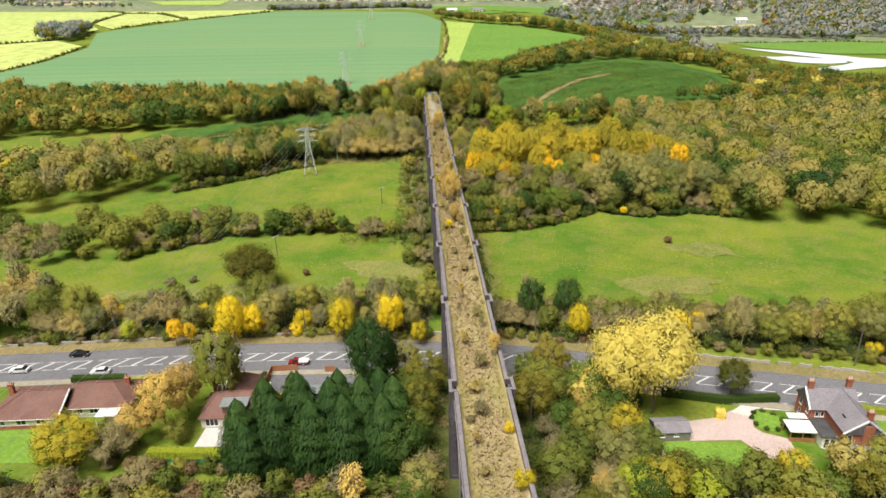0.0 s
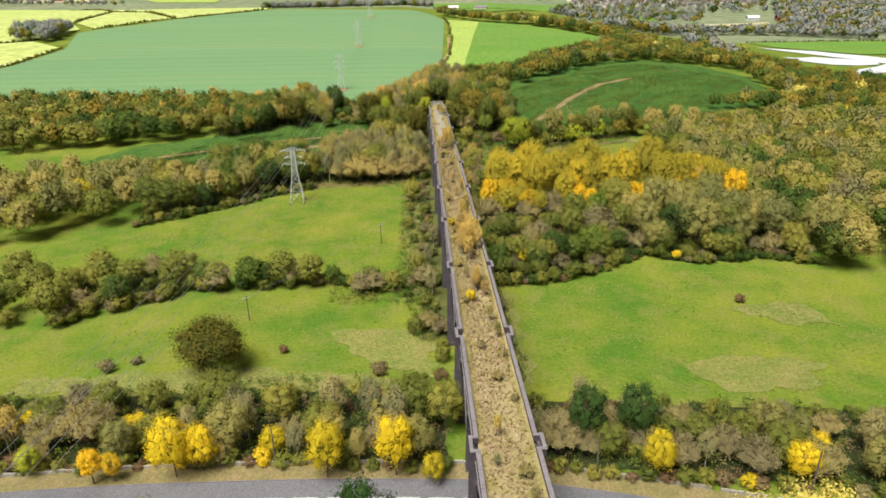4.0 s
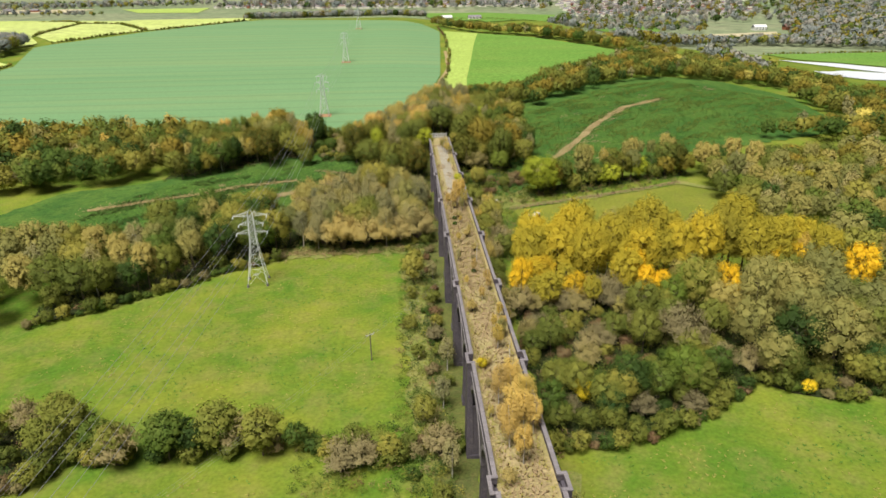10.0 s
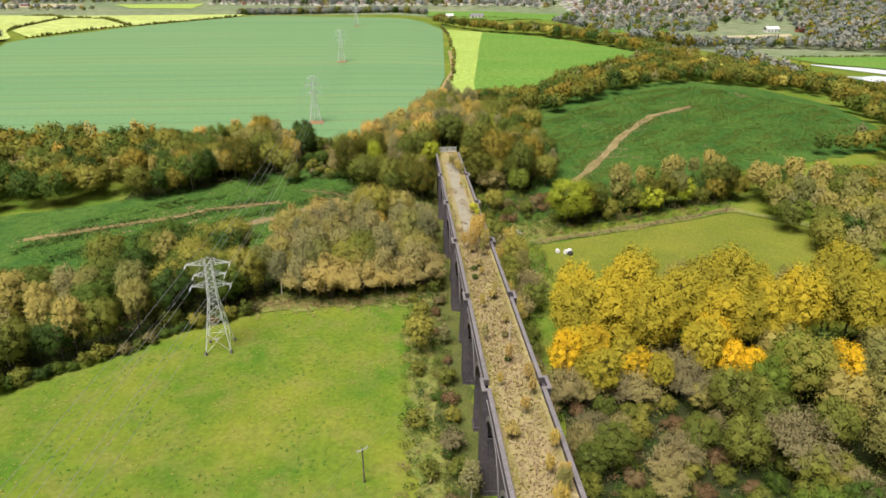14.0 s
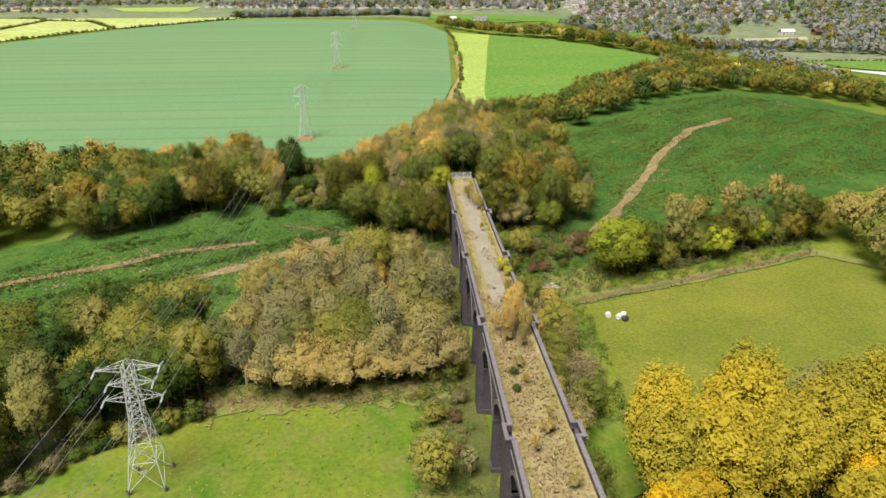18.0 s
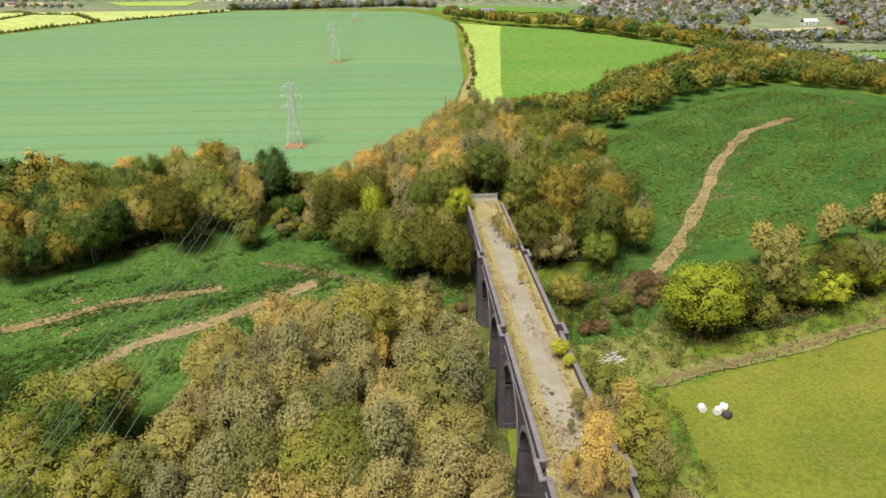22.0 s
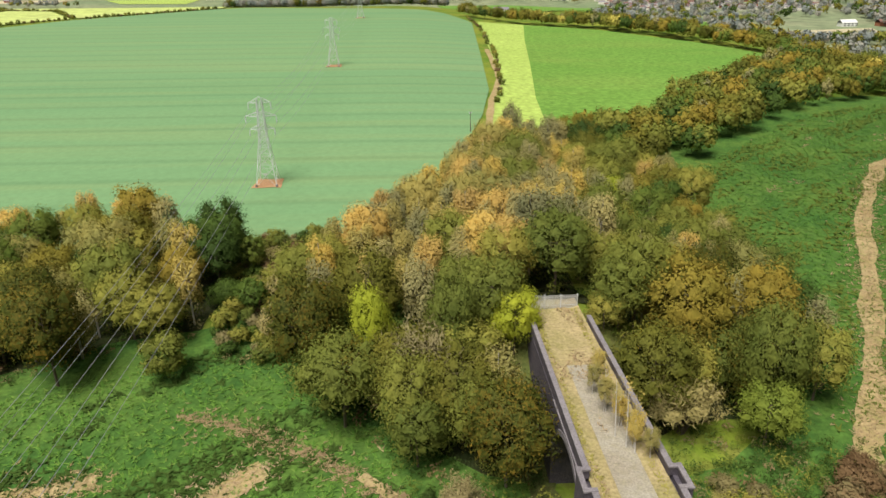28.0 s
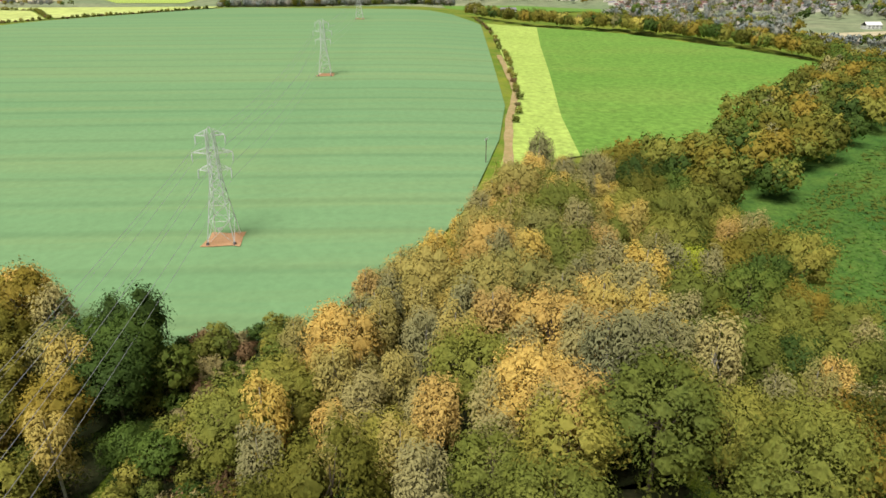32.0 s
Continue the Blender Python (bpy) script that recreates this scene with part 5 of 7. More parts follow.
M["grey_felt"] = ground_mat("green_grey_roof_felt", (0.20, 0.23, 0.22), (0.25, 0.28, 0.27), (0.16, 0.17, 0.17), 0.4, 2.0, bump=0.05)
M["paving"] = ground_mat("pink_block_paving", (0.52, 0.40, 0.36), (0.58, 0.46, 0.42), (0.44, 0.36, 0.33), 0.25, 2.0, fine=5.0, bump=0.05)
M["pale_yard"] = ground_mat("pale_gravel", (0.66, 0.62, 0.58), (0.60, 0.56, 0.52), (0.5, 0.46, 0.42), 0.3, 2.0, fine=5.0, bump=0.1)
M["lawn"] = ground_mat("garden_lawn", (0.14, 0.27, 0.03), (0.19, 0.33, 0.045), (0.22, 0.28, 0.06), 0.1, 0.6, fine=2.0)
M["clad"] = ground_mat("grey_brown_cladding", (0.22, 0.20, 0.18), (0.27, 0.25, 0.22), (0.18, 0.16, 0.14), 0.4, 2.0)
M["green_paint"] = ground_mat("green_paint", (0.03, 0.16, 0.06), (0.04, 0.20, 0.08), (0.03, 0.10, 0.05), 0.4, 2.0, rough=0.5)
M["mint"] = ground_mat("mint_sheet", (0.18, 0.55, 0.42), (0.22, 0.60, 0.47), (0.3, 0.6, 0.5), 0.5, 2.0, rough=0.4)
M["timber"] = ground_mat("orange_brown_timber", (0.36, 0.16, 0.07), (0.42, 0.20, 0.10), (0.25, 0.12, 0.06), 0.4, 3.0)
M["tyre"] = ground_mat("tyre_rubber", (0.02, 0.02, 0.02), (0.03, 0.03, 0.03), (0.04, 0.04, 0.04), 1, 4)
glass = bpy.data.materials.new("window_glass")
glass.use_nodes = True
gp = glass.node_tree.nodes["Principled BSDF"]
gp.inputs["Base Color"].default_value, gp.inputs["Roughness"].default_value = (0.03, 0.035, 0.04, 1), 0.05


def shell(name, x0, x1, y0, y1, z0, z1, material, parent, label="", t=0.3):
    return boxes(name, [(x0, x1, y0, y0 + t, z0, z1), (x0, x1, y1 - t, y1, z0, z1), (x0, x0 + t, y0 + t, y1 - t, z0, z1), (x1 - t, x1, y0 + t, y1 - t, z0, z1)], material, parent, label)


def roof(parent, x0, x1, y0, y1, ze, zr, material, along="x", hip0=0.0, hip1=0.0, over=0.45, name="roof", label=""):
    """A pitched roof with thickness; hip0 and hip1 draw the ridge in at its two ends."""
    x0, x1, y0, y1 = x0 - over, x1 + over, y0 - over, y1 + over
    if along == "x":
        m = (y0 + y1) / 2
        lo = [(x0, y0), (x1, y0), (x1, y1), (x0, y1)]
        rid = [(x0 + hip0, m), (x1 - hip1, m)]
        tri = ((0, 1, 5, 4), (1, 2, 5), (2, 3, 4, 5), (3, 0, 4))
    else:
        m = (x0 + x1) / 2
        lo = [(x0, y0), (x1, y0), (x1, y1), (x0, y1)]
        rid = [(m, y0 + hip0), (m, y1 - hip1)]
        tri = ((0, 1, 4), (1, 2, 5, 4), (2, 3, 5), (3, 0, 4, 5))
    v = [(x, y, ze) for x, y in lo] + [(x, y, zr) for x, y in rid]
    n = len(v)
    v += [(x, y, z - 0.16) for x, y, z in v]
    f = [t for t in tri] + [tuple(i + n for i in reversed(t)) for t in tri] + [(i, (i + 1) % 4, (i + 1) % 4 + n, i + n) for i in range(4)]
    ob = mesh_object(name, v, f, material, parent)
    vv, ff = [], []
    stick(vv, ff, (rid[0][0], rid[0][1], zr + 0.03), (rid[1][0], rid[1][1], zr + 0.03), 0.13, 0.13, 6)
    if hip0:
        for c in ((0, 3) if along == "x" else (0, 1)):
            stick(vv, ff, (*lo[c], ze + 0.05), (*rid[0], zr + 0.03), 0.1, 0.1, 5)
    if hip1:
        for c in ((1, 2) if along == "x" else (3, 2)):
            stick(vv, ff, (*lo[c], ze + 0.05), (*rid[1], zr + 0.03), 0.1, 0.1, 5)
    mesh_object("ridge_tiles", vv, ff, material, ob)
    return tagged(ob, label)


def window(parent, x, y, z, w, h, face, panes=2, name="window", frame_m=None):
    """A framed window standing in a wall; face: the axis and side that it looks to."""
    ob = new(name)
    ob.parent = parent
    ob.matrix_local = pose(x, y, z, 0, 0, {"-y": 0, "+x": 90, "+y": 180, "-x": -90}[face])
    t, fm = 0.09, frame_m or M["white"]
    bars = [(-w / 2, w / 2, -0.05, 0.12, 0, t), (-w / 2, w / 2, -0.05, 0.12, h - t, h), (-w / 2, -w / 2 + t, -0.05, 0.12, t, h - t), (w / 2 - t, w / 2, -0.05, 0.12, t, h - t)]
    for k in range(1, panes):
        c = -w / 2 + w * k / panes
        bars.append((c - t / 2, c + t / 2, -0.045, 0.1, t, h - t))
    boxes("frame", bars, fm, ob)
    for k in range(panes):
        a, b = -w / 2 + w * k / panes + t / 2, -w / 2 + w * (k + 1) / panes - t / 2
        boxes("pane", [(a, b, -0.02, 0.02, t, h - t)], glass, ob)
    boxes("sill", [(-w / 2 - 0.1, w / 2 + 0.1, -0.16, 0.1, -0.08, 0)], fm, ob)
    return ob


def gable(parent, along, at, a0, a1, ze, zr, material, t=0.3, label=""):
    """The triangle of wall under a roof's end."""
    m = (a0 + a1) / 2
    pts = [(a0, ze - 0.02), (a1, ze - 0.02), (m, zr - 0.25)]
    v = []
    for o in (at, at + t):
        v += [(o, a, z) if along == "x" else (a, o, z) for a, z in pts]
    return tagged(mesh_object("gable_wall", v, [(0, 1, 2), (5, 4, 3), (0, 1, 4, 3), (1, 2, 5, 4), (2, 0, 3, 5)], material, parent), label)


def chimney(parent, x, y, z0, z1, pots=2):
    ob = boxes("chimney", [(x - 0.5, x + 0.5, y - 0.4, y + 0.4, z0, z1), (x - 0.6, x + 0.6, y - 0.5, y + 0.5, z1, z1 + 0.2)], M["red_brick"], parent)
    for k in range(pots):
        v, f = [], []
        px = x - 0.22 + 0.44 * k / max(1, pots - 1)
        stick(v, f, (px, y, z1 + 0.2), (px, y, z1 + 0.75), 0.16, 0.13, 8)
        mesh_object("chimney_pot", v, f, M["render"], ob)


def gutter(parent, a, b):
    v, f = [], []
    stick(v, f, a, b, 0.08, 0.08, 6)
    mesh_object("gutter", v, f, M["white"], parent)


Z0 = 1.15
bung = tagged(new("bungalow"), "cream bungalow with a brown-red tiled roof and brick plinth", "house", "houses along the road")
shell("wall", -101, -86.6, 114.2, 126, Z0 - 0.5, Z0 + 2.5, M["render"], bung)
boxes("plinth", [(-101.05, -86.55, 114.15, 114.25, Z0 - 0.5, Z0 + 0.75)], M["red_brick"], bung, "red brick plinth")
roof(bung, -101, -86.6, 114.2, 126, Z0 + 2.5, Z0 + 5.4, M["red_tile"], "x", 6.0, 0.0)
gable(bung, "x", -86.9, 114.2, 126, Z0 + 2.5, Z0 + 5.4, M["render"])
for x, w in ((-98.2, 1.8), (-94.0, 2.0), (-90, 1.8)):
    window(bung, x, 114.2, Z0 + 1.0, w, 1.2, "-y")
for ob_a, ob_b in (((-86.1, 113.7, Z0 + 2.5), (-86.1, 120.1, Z0 + 5.45)), ((-86.1, 126.5, Z0 + 2.5), (-86.1, 120.1, Z0 + 5.45))):
    v, f = [], []
    stick(v, f, ob_a, ob_b, 0.22, 0.22, 4)
    mesh_object("bargeboard", v, f, M["white"], bung)
gutter(bung, (-101.4, 113.7, Z0 + 2.45), (-86.2, 113.7, Z0 + 2.45))
chimney(bung, -99.5, 122, Z0 + 3.4, Z0 + 5.9)
bung2 = tagged(new("bungalow"), "cream hipped bungalow with a red-brown tiled roof", "house", "houses along the road")
shell("wall", -86.0, -73.2, 117.4, 127.4, Z0 - 0.5, Z0 + 2.5, M["render"], bung2)
roof(bung2, -86.0, -73.2, 117.4, 127.4, Z0 + 2.5, Z0 + 5.4, M["red_tile"], "x", 0.0, 5.2)
for x, w in ((-83.5, 1.2), (-80.6, 1.8), (-77.8, 1.0)):
    window(bung2, x, 117.4, Z0 + 1.0, w, 1.15, "-y")
window(bung2, -73.2, 121, Z0 + 0.9, 1.6, 1.2, "+x")
boxes("plinth", [(-73.24, -73.16, 117.5, 127.3, Z0 - 0.5, Z0 + 0.8)], M["red_brick"], bung2)
boxes("lean_to_roof", [(-79.0, -74.6, 114.2, 117.2, Z0 + 2.15, Z0 + 2.27)], M["white"], bung2, "white sheet lean-to roof")
for x in (-78.8, -74.8):
    boxes("lean_to_post", [(x - 0.06, x + 0.06, 114.3, 114.42, Z0 - 0.3, Z0 + 2.15)], M["white"], bung2)
gutter(bung2, (-86, 116.9, Z0 + 2.45), (-73.0, 116.9, Z0 + 2.45))
chimney(bung2, -75.5, 123.8, Z0 + 3.2, Z0 + 5.4, 1)

house2 = tagged(new("house"), "chalet house with brown tiled roof and grey dormer", "house", "houses along the road")
shell("wall", -56.4, -44.5, 112.0, 124.5, Z0 - 0.5, Z0 + 2.5, M["render"], house2)
roof(house2, -56.4, -44.5, 112.0, 120.5, Z0 + 2.5, Z0 + 5.9, M["red_tile"], "x", 3.4, 0.0)
roof(house2, -53.5, -46.5, 116.5, 126.5, Z0 + 2.5, Z0 + 5.7, M["red_tile"], "y", 0.0, 3.0)
gable(house2, "x", -44.8, 112.0, 120.5, Z0 + 2.5, Z0 + 5.9, M["red_brick"])
boxes("dormer", [(-51.8, -47.0, 112.4, 116, Z0 + 2.6, Z0 + 5.0)], M["red_tile"], house2, "tile-hung dormer")
boxes("dormer_roof", [(-52.2, -46.6, 111.9, 117.0, Z0 + 5.0, Z0 + 5.15)], M["grey_felt"], house2, "grey flat dormer roof")
window(house2, -49.6, 112.4, Z0 + 3.4, 1.9, 1.1, "-y")
for x, w, h, z in ((-54.2, 2.6, 1.7, 0.5), (-49.8, 1.6, 2.0, 0.1), (-46.6, 1.4, 1.2, 0.9)):
    window(house2, x, 112.0, Z0 + z, w, h, "-y", 3 if w > 2 else 2)
chimney(house2, -55.5, 121, Z0 + 3.2, Z0 + 5.6, 1)
house3 = tagged(new("bungalow"), "bungalow with a worn grey-brown roof behind conifers", "house", "houses along the road")
shell("wall", -36.6, -24.8, 110.6, 117.6, Z0 - 0.5, Z0 + 2.6, M["red_brick"], house3)
roof(house3, -36.6, -24.8, 110.6, 117.6, Z0 + 2.6, Z0 + 5.2, M["slate"], "x", 0.0, 0.0)
shell("wing_wall", -30.0, -24.6, 117.6, 121.6, Z0 - 0.5, Z0 + 2.5, M["render"], house3)
roof(house3, -30.0, -24.6, 116.6, 121.6, Z0 + 2.5, Z0 + 4.6, M["slate"], "y", 1.0, 2.6)
for x in (-34.5, -32.0):
    window(house3, x, 117.6, Z0 + 1.0, 1.5, 1.2, "+y")
window(house3, -27.4, 121.6, Z0 + 1.0, 1.6, 1.2, "+y")
chimney(house3, -35.0, 114.1, Z0 + 4.2, Z0 + 6.2, 1)
garage = tagged(new("garage"), "small flat-roofed garage with a pale grey roof", "garage")
shell("wall", -38.8, -32.4, 119.2, 122.6, Z0 - 0.5, Z0 + 2.2, M["render"], garage)
boxes("flat_roof", [(-39.1, -32.1, 118.9, 122.9, Z0 + 2.2, Z0 + 2.36)], M["grey_felt"], garage, "pale grey felt roof")
boxes("garage_door", [(-37.6, -35.0, 122.6, 122.66, Z0 - 0.2, Z0 + 1.95)], M["white"], garage, "white garage door")
patch("tarmac_yard", [(-46, 123.2), (-45.8, 131.6), (-31, 131), (-23.5, 128.5), (-23.5, 121.8), (-31, 121.8), (-39.3, 118.8), (-42, 119)], M["asphalt"], 0.09, 2.0, "dark tarmac yard in front of a bungalow", "driveway")
patch("patio", [(-56.2, 124.5), (-47, 127), (-47, 132), (-56, 132)], M["pale_yard"], 0.10, 2.0, "pale gravel front garden", "patio")
plant("yellow_bush", -40.6, 117.6, 0.7, 0)
for x, y, s in ((-49.5, 128, 0.35), (-47.6, 130, 0.5), (-51, 126, 0.3), (-43, 121, 0.35)):
    plant("green_bush", x, y, s, 0, group="front garden shrubs")
patch("patio", [(-56.2, 105.9), (-45.5, 105.4), (-45.0, 111.8), (-55.6, 111.9)], M["pale_yard"], 0.10, 2.0, "pale paved garden terrace", "patio")
yard = tagged(new("yard_wall"), "orange-brown timber yard fence beside the house", "fence")
for a, b in (((-46.4, 126.5), (-46.2, 132.6)), ((-46.2, 132.6), (-40.0, 132.8)), ((-33.5, 131.6), (-31.0, 131.4))):
    n_ = max(2, int((Vector(b) - Vector(a)).length / 1.8))
    for k in range(n_):
        p, q = Vector(a).lerp(Vector(b), k / n_), Vector(a).lerp(Vector(b), (k + 0.96) / n_)
        v, f = [], []
        d = (q - p).normalized()
        s = Vector((-d.y, d.x)) * 0.05
        v = [(c.x, c.y, z) for z in (Z0 - 0.3, Z0 + 1.7) for c in (p - s, q - s, q + s, p + s)]
        mesh_object("fence_panel", v, [(0, 1, 2, 3), (4, 5, 6, 7), (0, 1, 5, 4), (1, 2, 6, 5), (2, 3, 7, 6), (3, 0, 4, 7)], M["timber"], yard)
fence = tagged(new("garden_fence"), "dark green metal garden fence", "fence")
for k in range(14):
    boxes("fence_panel", [(-61 + k * 1.25, -59.8 + k * 1.25, 100.9 - k * 0.1, 100.98 - k * 0.1, Z0 - 0.3, Z0 + 1.5)], M["green_paint"], fence)

hr = tagged(new("house"), "red brick house with grey slate roofs and white bargeboards", "house", "houses along the road")
TURN_R = -8.0
hr.matrix_world = pose(71, 102, Z0, 0, 0, TURN_R)
shell("wall", -4.4, 4.4, 1.2, 7.6, -0.5, 5.0, M["red_brick"], hr)
shell("wall", -1.4, 5.6, -6.2, 1.2, -0.5, 5.0, M["red_brick"], hr)
roof(hr, -4.4, 4.4, 1.2, 7.6, 5.0, 8.0, M["slate"], "x", 0, 0, 0.35)
roof(hr, -1.4, 5.6, -6.2, 4.4, 5.0, 8.05, M["slate"], "y", 0, 0, 0.35)
gable(hr, "y", -6.2, -1.4, 5.6, 5.0, 8.05, M["red_brick"])
gable(hr, "x", -4.4, 1.2, 7.6, 5.0, 8.0, M["red_brick"])
gable(hr, "x", 4.1, 1.2, 7.6, 5.0, 8.0, M["red_brick"])
for a, b in (((-1.9, -6.6, 4.95), (2.1, -6.6, 8.05)), ((6.1, -6.6, 4.95), (2.1, -6.6, 8.05)), ((-4.85, 0.8, 4.95), (-4.85, 4.4, 8.0)), ((-4.85, 8.0, 4.95), (-4.85, 4.4, 8.0))):
    v, f = [], []
    stick(v, f, a, b, 0.2, 0.2, 4)
    mesh_object("bargeboard", v, f, M["white"], hr)
for cx, cy in ((-3.9, 4.4), (4.0, 5.6), (2.6, -5.6)):
    chimney(hr, cx, cy, 6.6, 9.3)
boxes("chimney_breast", [(1.6, 3.4, -6.75, -6.2, -0.5, 6.9)], M["red_brick"], hr)
for x, z in ((-3.2, 3.2), (-2.2, 3.2), (-3.0, 0.7)):
    window(hr, x, 1.2, z, 0.7, 1.2, "-y", 1)
for y, z in ((2.6, 3.1), (5.6, 3.1), (2.6, 0.8), (5.6, 0.8)):
    window(hr, -4.4, y, z, 0.9, 1.4, "-x", 1)
window(hr, -1.4, -3.6, 0.9, 1.2, 1.2, "-x", 2)
window(hr, -0.4, -6.2, 3.2, 0.9, 1.3, "-y", 1)
v, f = [], []
boxes("skylight", [(-0.4, 0.6, -3.2, -2.0, 6.15, 6.3)], glass, hr)
boxes("canopy_roof", [(-9.6, -4.5, -3.2, 0.8, 2.3, 2.45)], M["white"], hr, "white flat canopy roof")
for x in (-9.4, -7.1, -4.7):
    for y in (-3.0, 0.6):
        boxes("canopy_post", [(x - 0.07, x + 0.07, y - 0.07, y + 0.07, -0.3, 2.3)], M["timber"], hr)
boxes("canopy_wall", [(-9.5, -4.6, -3.05, -2.95, -0.3, 0.9)], M["timber"], hr)
boxes("side_canopy", [(-8.2, -4.5, 1.4, 3.2, 2.3, 2.42)], M["white"], hr, "white flat side canopy")
shell("porch_wall", -4.3, -1.45, -4.6, 1.1, -0.5, 2.6, M["white"], hr)
boxes("porch_roof", [(-4.6, -1.45, -4.9, 1.15, 2.6, 2.78)], M["felt"], hr, "black felt porch roof")
for k in range(2):
    window(hr, -3.4 + k * 1.1, -4.6, 0.1, 0.95, 2.1, "-y", 1, "glazed_door")
shell("garage_wall", -0.6, 6.2, -11.2, -6.25, -0.5, 2.4, M["render"], hr)
boxes("garage_roof", [(-0.8, 6.4, -11.4, -6.25, 2.4, 2.58)], M["grey_felt"], hr, "grey-green felt flat roof")
boxes("garage_door", [(-0.68, -0.6, -10.6, -7.4, -0.3, 2.1)], M["green_paint"], hr, "green garage door")
for k in range(3):
    window(hr, 0.9 + k * 2.0, -11.2, 1.3, 1.1, 0.6, "-y", 1)
patch("driveway", [(42, 101.6), (52, 101.2), (55, 95), (57.5, 96), (61, 97.5), (61.5, 101), (57.5, 103.2), (56.5, 105), (58, 108.5), (55, 111), (50, 108.6), (44, 107.8)], M["paving"], 0.08, 2.0, "pink block-paved driveway", "driveway")
patch("forecourt", [(54.2, 110.3), (59, 113.6), (67.5, 112.4), (66.5, 109.8), (60, 111), (57.4, 108.4)], M["pale_yard"], 0.10, 2.0, "pale gravel forecourt", "driveway")
patch("garden_bed", [(57.6, 108), (60.2, 110.4), (63.2, 108), (62, 104.6), (59.6, 103.2), (57.3, 104.4)], M["lawn"], 0.16, 1.5, "round lawn bed edged with shrubs", "garden")
patch("lawn", [(34, 101.8), (42, 101.3), (51.5, 100.4), (54.8, 95), (49, 91.4), (35, 93.2)], M["lawn"], 0.07, 3.0, "green garden lawn", "lawn")
patch("lawn", [(34, 92), (49, 90), (58, 86), (52, 80), (34, 84)], M["lawn"], 0.07, 3.0, "green garden lawn", "lawn")
patch("lawn", [(-112, 104), (-84, 103), (-84, 113.6), (-112, 113.6)], M["lawn"], 0.07, 4.0, "green garden lawn", "lawn")
patch("lawn", [(72, 113), (84, 108), (98, 99), (92, 90), (80, 97)], M["lawn"], 0.07, 4.0, "green garden lawn", "lawn")
path_w = tagged(new("garden_wall"), "low pale garden wall along a path", "wall")
for k in range(10):
    a = Vector((34.5, 93.0)).lerp(Vector((50, 90.4)), k / 10)
    b = Vector((34.5, 93.0)).lerp(Vector((50, 90.4)), (k + 0.97) / 10)
    boxes("wall_block", [(a.x, b.x, min(a.y, b.y) - 0.12, max(a.y, b.y) + 0.12, Z0 - 0.2, Z0 + 0.35)], M["pale_yard"], path_w)
shed = tagged(new("garden_shed"), "long grey clad shed with a pale felt roof", "shed")
shell("wall", 35.4, 42.0, 101.8, 106.4, Z0 - 0.4, Z0 + 2.2, M["clad"], shed)
roof(shed, 35.4, 42.0, 101.8, 106.4, Z0 + 2.2, Z0 + 3.2, M["slate"], "x", 0, 0, 0.25)
for x in (36.4, 39.2):
    window(shed, x, 101.8, Z0 + 1.1, 1.0, 0.7, "-y", 2)
hut = tagged(new("garden_hut"), "small hut with white roof and mint green sheet", "shed")
shell("wall", 32.2, 34.4, 93.6, 97.2, Z0 - 0.4, Z0 + 1.9, M["clad"], hut)
boxes("roof_sheet", [(32.0, 34.6, 95.2, 97.4, Z0 + 1.95, Z0 + 2.1)], M["white"], hut, "white roof sheet")
boxes("roof_sheet", [(32.0, 34.6, 93.3, 95.1, Z0 + 1.8, Z0 + 1.95)], M["mint"], hut, "mint green roof sheet")


